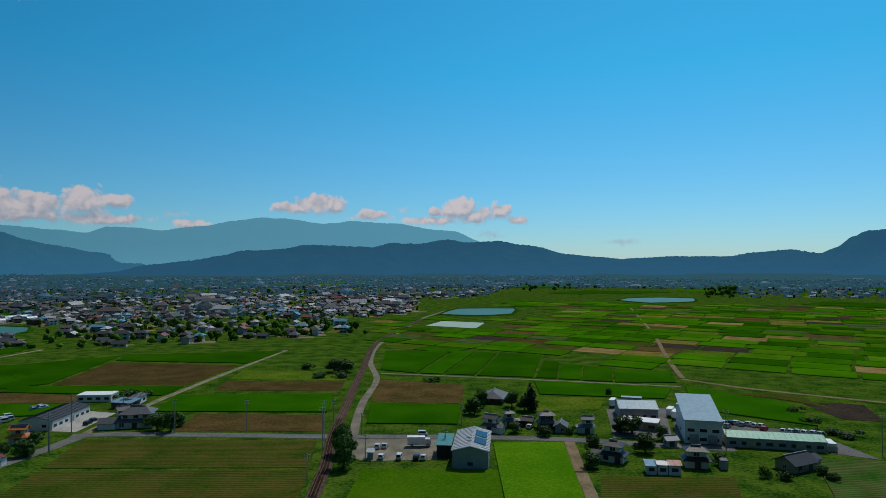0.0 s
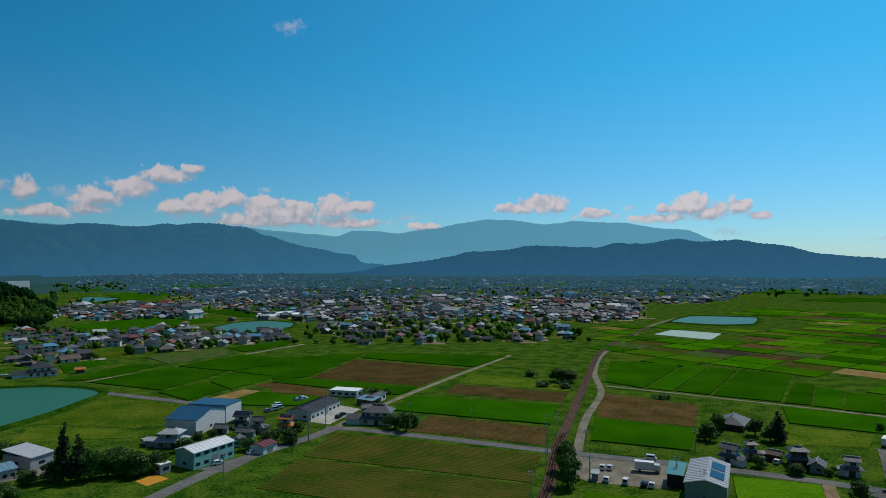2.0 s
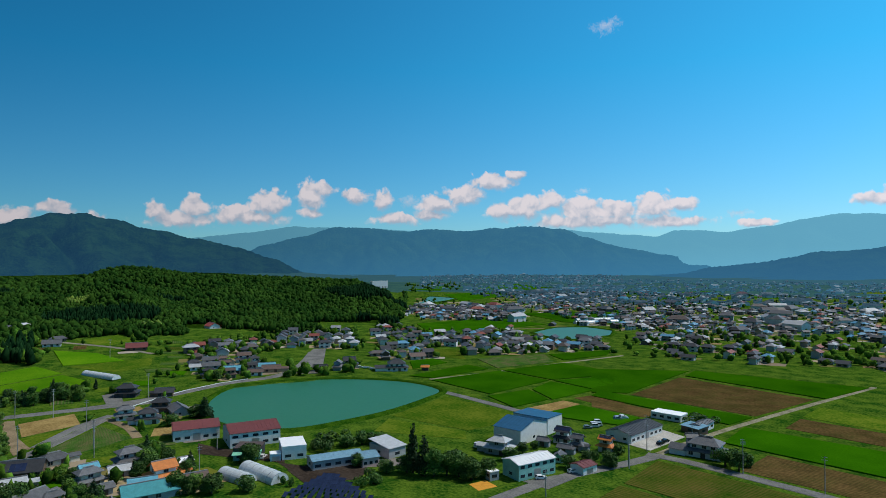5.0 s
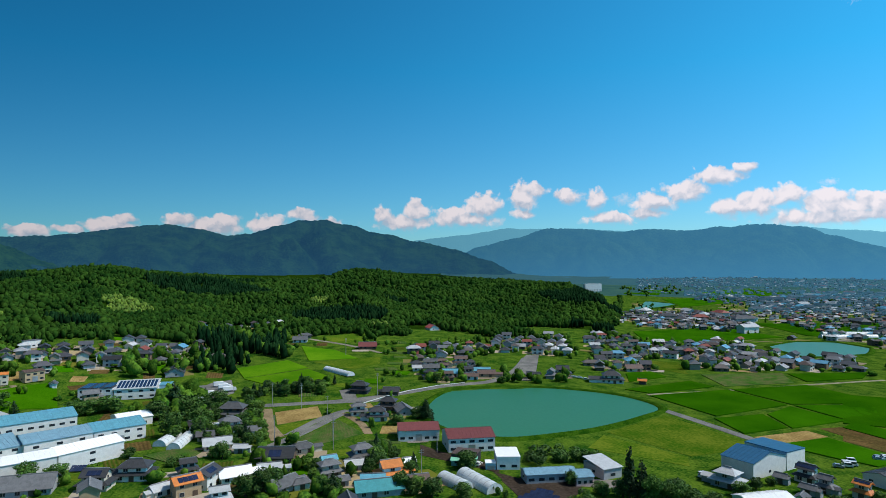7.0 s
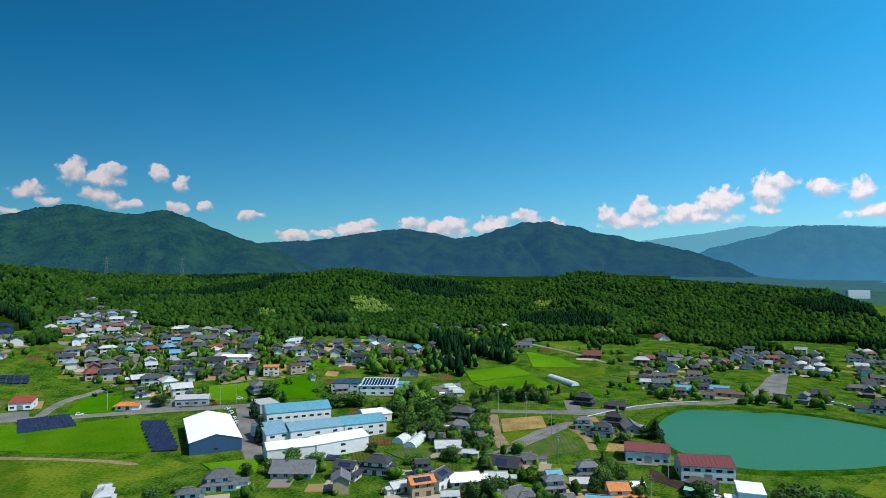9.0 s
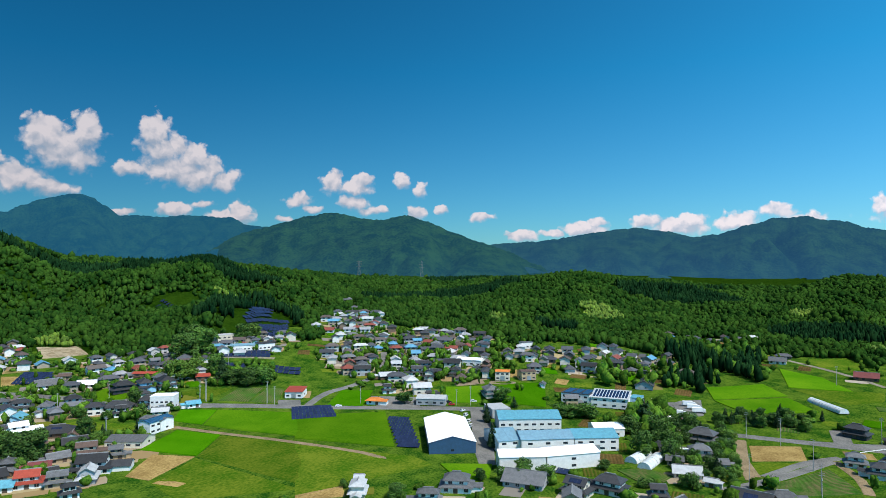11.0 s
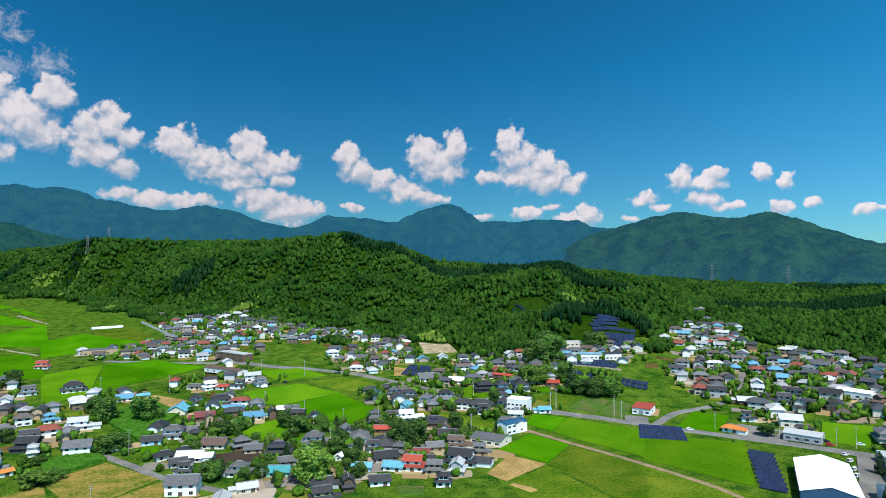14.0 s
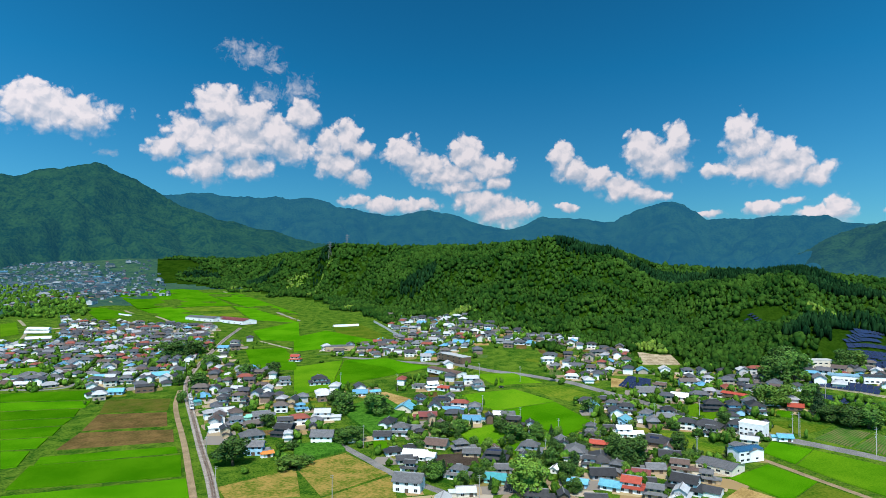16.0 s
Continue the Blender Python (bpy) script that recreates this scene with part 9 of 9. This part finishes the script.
def rail_car(x, y, rot, front):
    """One car of a stopped train: pale body with rounded shoulders, dark windows, roof boxes and bogies."""
    root = base("rail_car", x, y, rot, "silver-white railway car standing on the track", "train car", "train", lift=0.8)
    part("body", Shape().extrude([(-1.4, 0.5), (1.4, 0.5), (1.4, 3.0), (1.15, 3.4), (-1.15, 3.4), (-1.4, 3.0)], -9.6, 9.6), CAR_PAINT["white"], root)
    part("roof", Shape().extrude([(-1.16, 3.41), (1.16, 3.41), (0.7, 3.62), (-0.7, 3.62)], -9.5, 9.5), ROOFS["grey"], root, "dark grey roof")
    for k in (-5.5, 0.5, 5.5):
        part("roof_unit", Shape().box(-0.6, k - 1.3, 3.63, 0.6, k + 1.3, 3.95), ROOFS["pale"], root)
    for side in (-1, 1):
        for k in range(6):
            part("window", Shape().box(min(side * 1.4, side * 1.42), -8.2 + k * 2.9, 1.7, max(side * 1.4, side * 1.42), -6.2 + k * 2.9, 2.6), M_GLASS, root)
        part("stripe", Shape().box(min(side * 1.4, side * 1.415), -9.5, 0.9, max(side * 1.4, side * 1.415), 9.5, 1.2), ROOFS["teal"], root, "teal stripe")
    for end in (front,):
        part("windscreen", Shape().box(-1.1, min(end * 9.6, end * 9.63), 1.7, 1.1, max(end * 9.6, end * 9.63), 2.8), M_GLASS, root)
    for k in (-6.6, 6.6):
        part("bogie", Shape().box(-1.0, k - 1.4, -0.05, 1.0, k + 1.4, 0.5), M_TYRE, root)


rail_car(-26.6, -497.0, 0, 1)
rail_car(-26.8, -517.0, 0, -1)


def solar_field(corners, rows_n, cols, tall=1.1):
    """Rows of tilted panels on posts over a plot."""
    root = new("solar_array")
    mid = sum((Vector((*p, 0)) for p in corners), Vector()) / 4
    tagged(root, "rows of dark blue solar panels on steel posts", "solar array")
    root.location = drop(mid.x, mid.y)
    a, b, c, d = (Vector((*p, 0)) for p in corners)
    u = ((b - a) + (c - d)).normalized()
    ang = math.atan2(u.y, u.x)
    w = ((b - a).length + (c - d).length) / 2 / cols
    dep = ((d - a).length + (c - b).length) / 2 / rows_n
    panel = Shape().box(-w * 0.47, -dep * 0.28, 0, w * 0.47, dep * 0.28, 0.06).mesh("panel", M_PANEL)
    post = Shape().tube((0, 0, -0.4), (0, 0, tall), 0.05, 0.05, 5).mesh("post", M_STEEL)
    for j in range(rows_n):
        for i in range(cols):
            f, g = (i + 0.5) / cols, (j + 0.5) / rows_n
            p = (a * (1 - f) + b * f) * (1 - g) + (d * (1 - f) + c * f) * g
            z = height(p.x, p.y) - root.location.z
            m = Matrix.Translation((p.x - mid.x, p.y - mid.y, z + tall)) @ Matrix.Rotation(ang, 4, "Z") @ Matrix.Rotation(radians(20), 4, "X")
            part("panel", panel, None, root).matrix_basis = m
            if i % 2 == 0:
                part("post", post, None, root).matrix_basis = Matrix.Translation((p.x - mid.x, p.y - mid.y, z))


solar_field([(-301.2, -111.1), (-302.4, -100.0), (-356.5, -125.8), (-356.2, -138.7)], 9, 8)
solar_field([(-333.5, -189.3), (-348.3, -167.6), (-369.5, -182.3), (-356.4, -202.6)], 4, 12)
solar_field([(-186.8, 99.8), (-156.8, 120.2), (-192.0, 124.3), (-194.4, 122.7)], 7, 12)
solar_field([(-334.4, -403.9), (-345.3, -379.4), (-368.7, -405.6), (-360.6, -422.7)], 4, 10)
solar_field([(-515.8, -335.8), (-521.2, -303.2), (-601.5, -346.8), (-549.2, -365.0)], 5, 8)
solar_field([(-546.6, -366.8), (-577.3, -354.4), (-622, -378), (-595, -385)], 4, 7)
solar_field([(-576, -501), (-578, -460), (-601, -476), (-606, -510)], 3, 9)
solar_field([(-589, -447), (-648, -449), (-648, -457), (-602, -456)], 2, 8)
solar_field([(-432.7, -314.9), (-449.7, -275.1), (-466.1, -285.3), (-450.2, -327.9)], 2, 12)
solar_field([(-402.7, -309.0), (-422.2, -233.2), (-439.4, -242.9), (-416.5, -311.4)], 2, 18)
solar_field([(-282.8, -31.4), (-281.3, -26.0), (-288.1, -26.6), (-289.6, -32.0)], 1, 6)


def greenhouse(x, y, rot, length, width=6.0):
    """A vinyl tunnel on hoops."""
    root = base("greenhouse", x, y, rot, "translucent whitish vinyl tunnel greenhouse on hoops", "greenhouse")
    r = width / 2
    arc = [(math.cos(math.pi * k / 14) * r, math.sin(math.pi * k / 14) * r * 0.95) for k in range(15)]
    cover = Shape()
    v = [(s * length / 2, yy, zz + 0.05) for s in (-1, 1) for yy, zz in arc]
    f = [(k, k + 1, 15 + k + 1, 15 + k) for k in range(14)] + [tuple(range(15)), tuple(range(29, 14, -1))]
    part("cover", cover.add(v, f), M_VINYL, root)
    n = max(4, int(length / 3))
    for i in range(n + 1):
        s = Shape()
        sx = -length / 2 + length * i / n
        for (ya, za), (yb, zb) in zip(arc, arc[1:]):
            s.tube((sx, ya * 1.01, za * 1.01 + 0.05), (sx, yb * 1.01, zb * 1.01 + 0.05), 0.05, 0.05, 4)
        part("hoop", s, M_STEEL, root)


greenhouse(-213.5, 98.3, 12, 14.0, 6.5)
greenhouse(-210.2, 106.5, 6, 20.8, 7.0)
greenhouse(-447.4, 114.5, 17, 33.1, 6.0)
greenhouse(-316.9, 3.0, 156, 17.8, 6.0)
greenhouse(-310.5, 8.4, 160, 19.9, 6.0)
greenhouse(141.2, -991.0, 160, 31.8, 7.0)
greenhouse(131.5, -931.7, 176, 28.6, 7.0)
greenhouse(145.1, -1029.7, 146, 34.7, 7.0)
greenhouse(-453.9, 667.4, 67, 60.0, 8.0)
greenhouse(-472.0, 695.2, 64, 58.9, 8.0)
greenhouse(-238.9, -854.5, 178, 34.9, 6.0)
greenhouse(44.3, -1130.4, 115, 41.4, 5.0)
greenhouse(-579.8, 653.6, -9, 46.5, 7.0)


M_MAST = paint("dull grey mast steel", (0.16, 0.17, 0.18), 0.7)


def pylon(x, y, tall):
    """A lattice mast with three pairs of arms."""
    root = base("transmission_tower", x, y, math.degrees(math.atan2(-x, y)), "tall grey steel lattice transmission tower", "transmission tower")
    w = tall * 0.1
    for sx in (-1, 1):
        for sy in (-1, 1):
            part("leg", Shape().tube((sx * w, sy * w, -2), (sx * 0.5, sy * 0.5, tall), 0.35, 0.2, 5), M_MAST, root)
    for k in range(7):
        z0, z1 = tall * k / 7, tall * (k + 1) / 7
        w0, w1 = w + (0.5 - w) * k / 7, w + (0.5 - w) * (k + 1) / 7
        s = Shape()
        for side in (-1, 1):
            s.tube((-w0, side * w0, z0), (w1, side * w1, z1), 0.16, 0.16, 4).tube((w0, side * w0, z0), (-w1, side * w1, z1), 0.16, 0.16, 4)
        part("brace", s, M_MAST, root)
    for k in (0.68, 0.81, 0.94):
        part("arm", Shape().tube((-tall * 0.14, 0, tall * k), (tall * 0.14, 0, tall * k), 0.25, 0.25, 5), M_MAST, root)


pylon(-1260, -562, 40)
pylon(-1309, -437, 42)
pylon(-346, -1377, 36)
pylon(-403, -1445, 36)
shed(-1445, 1073, 84, 50, 14, 20, "flat", "white", "white", windows=10, name="hospital", label="large white block with rows of windows")
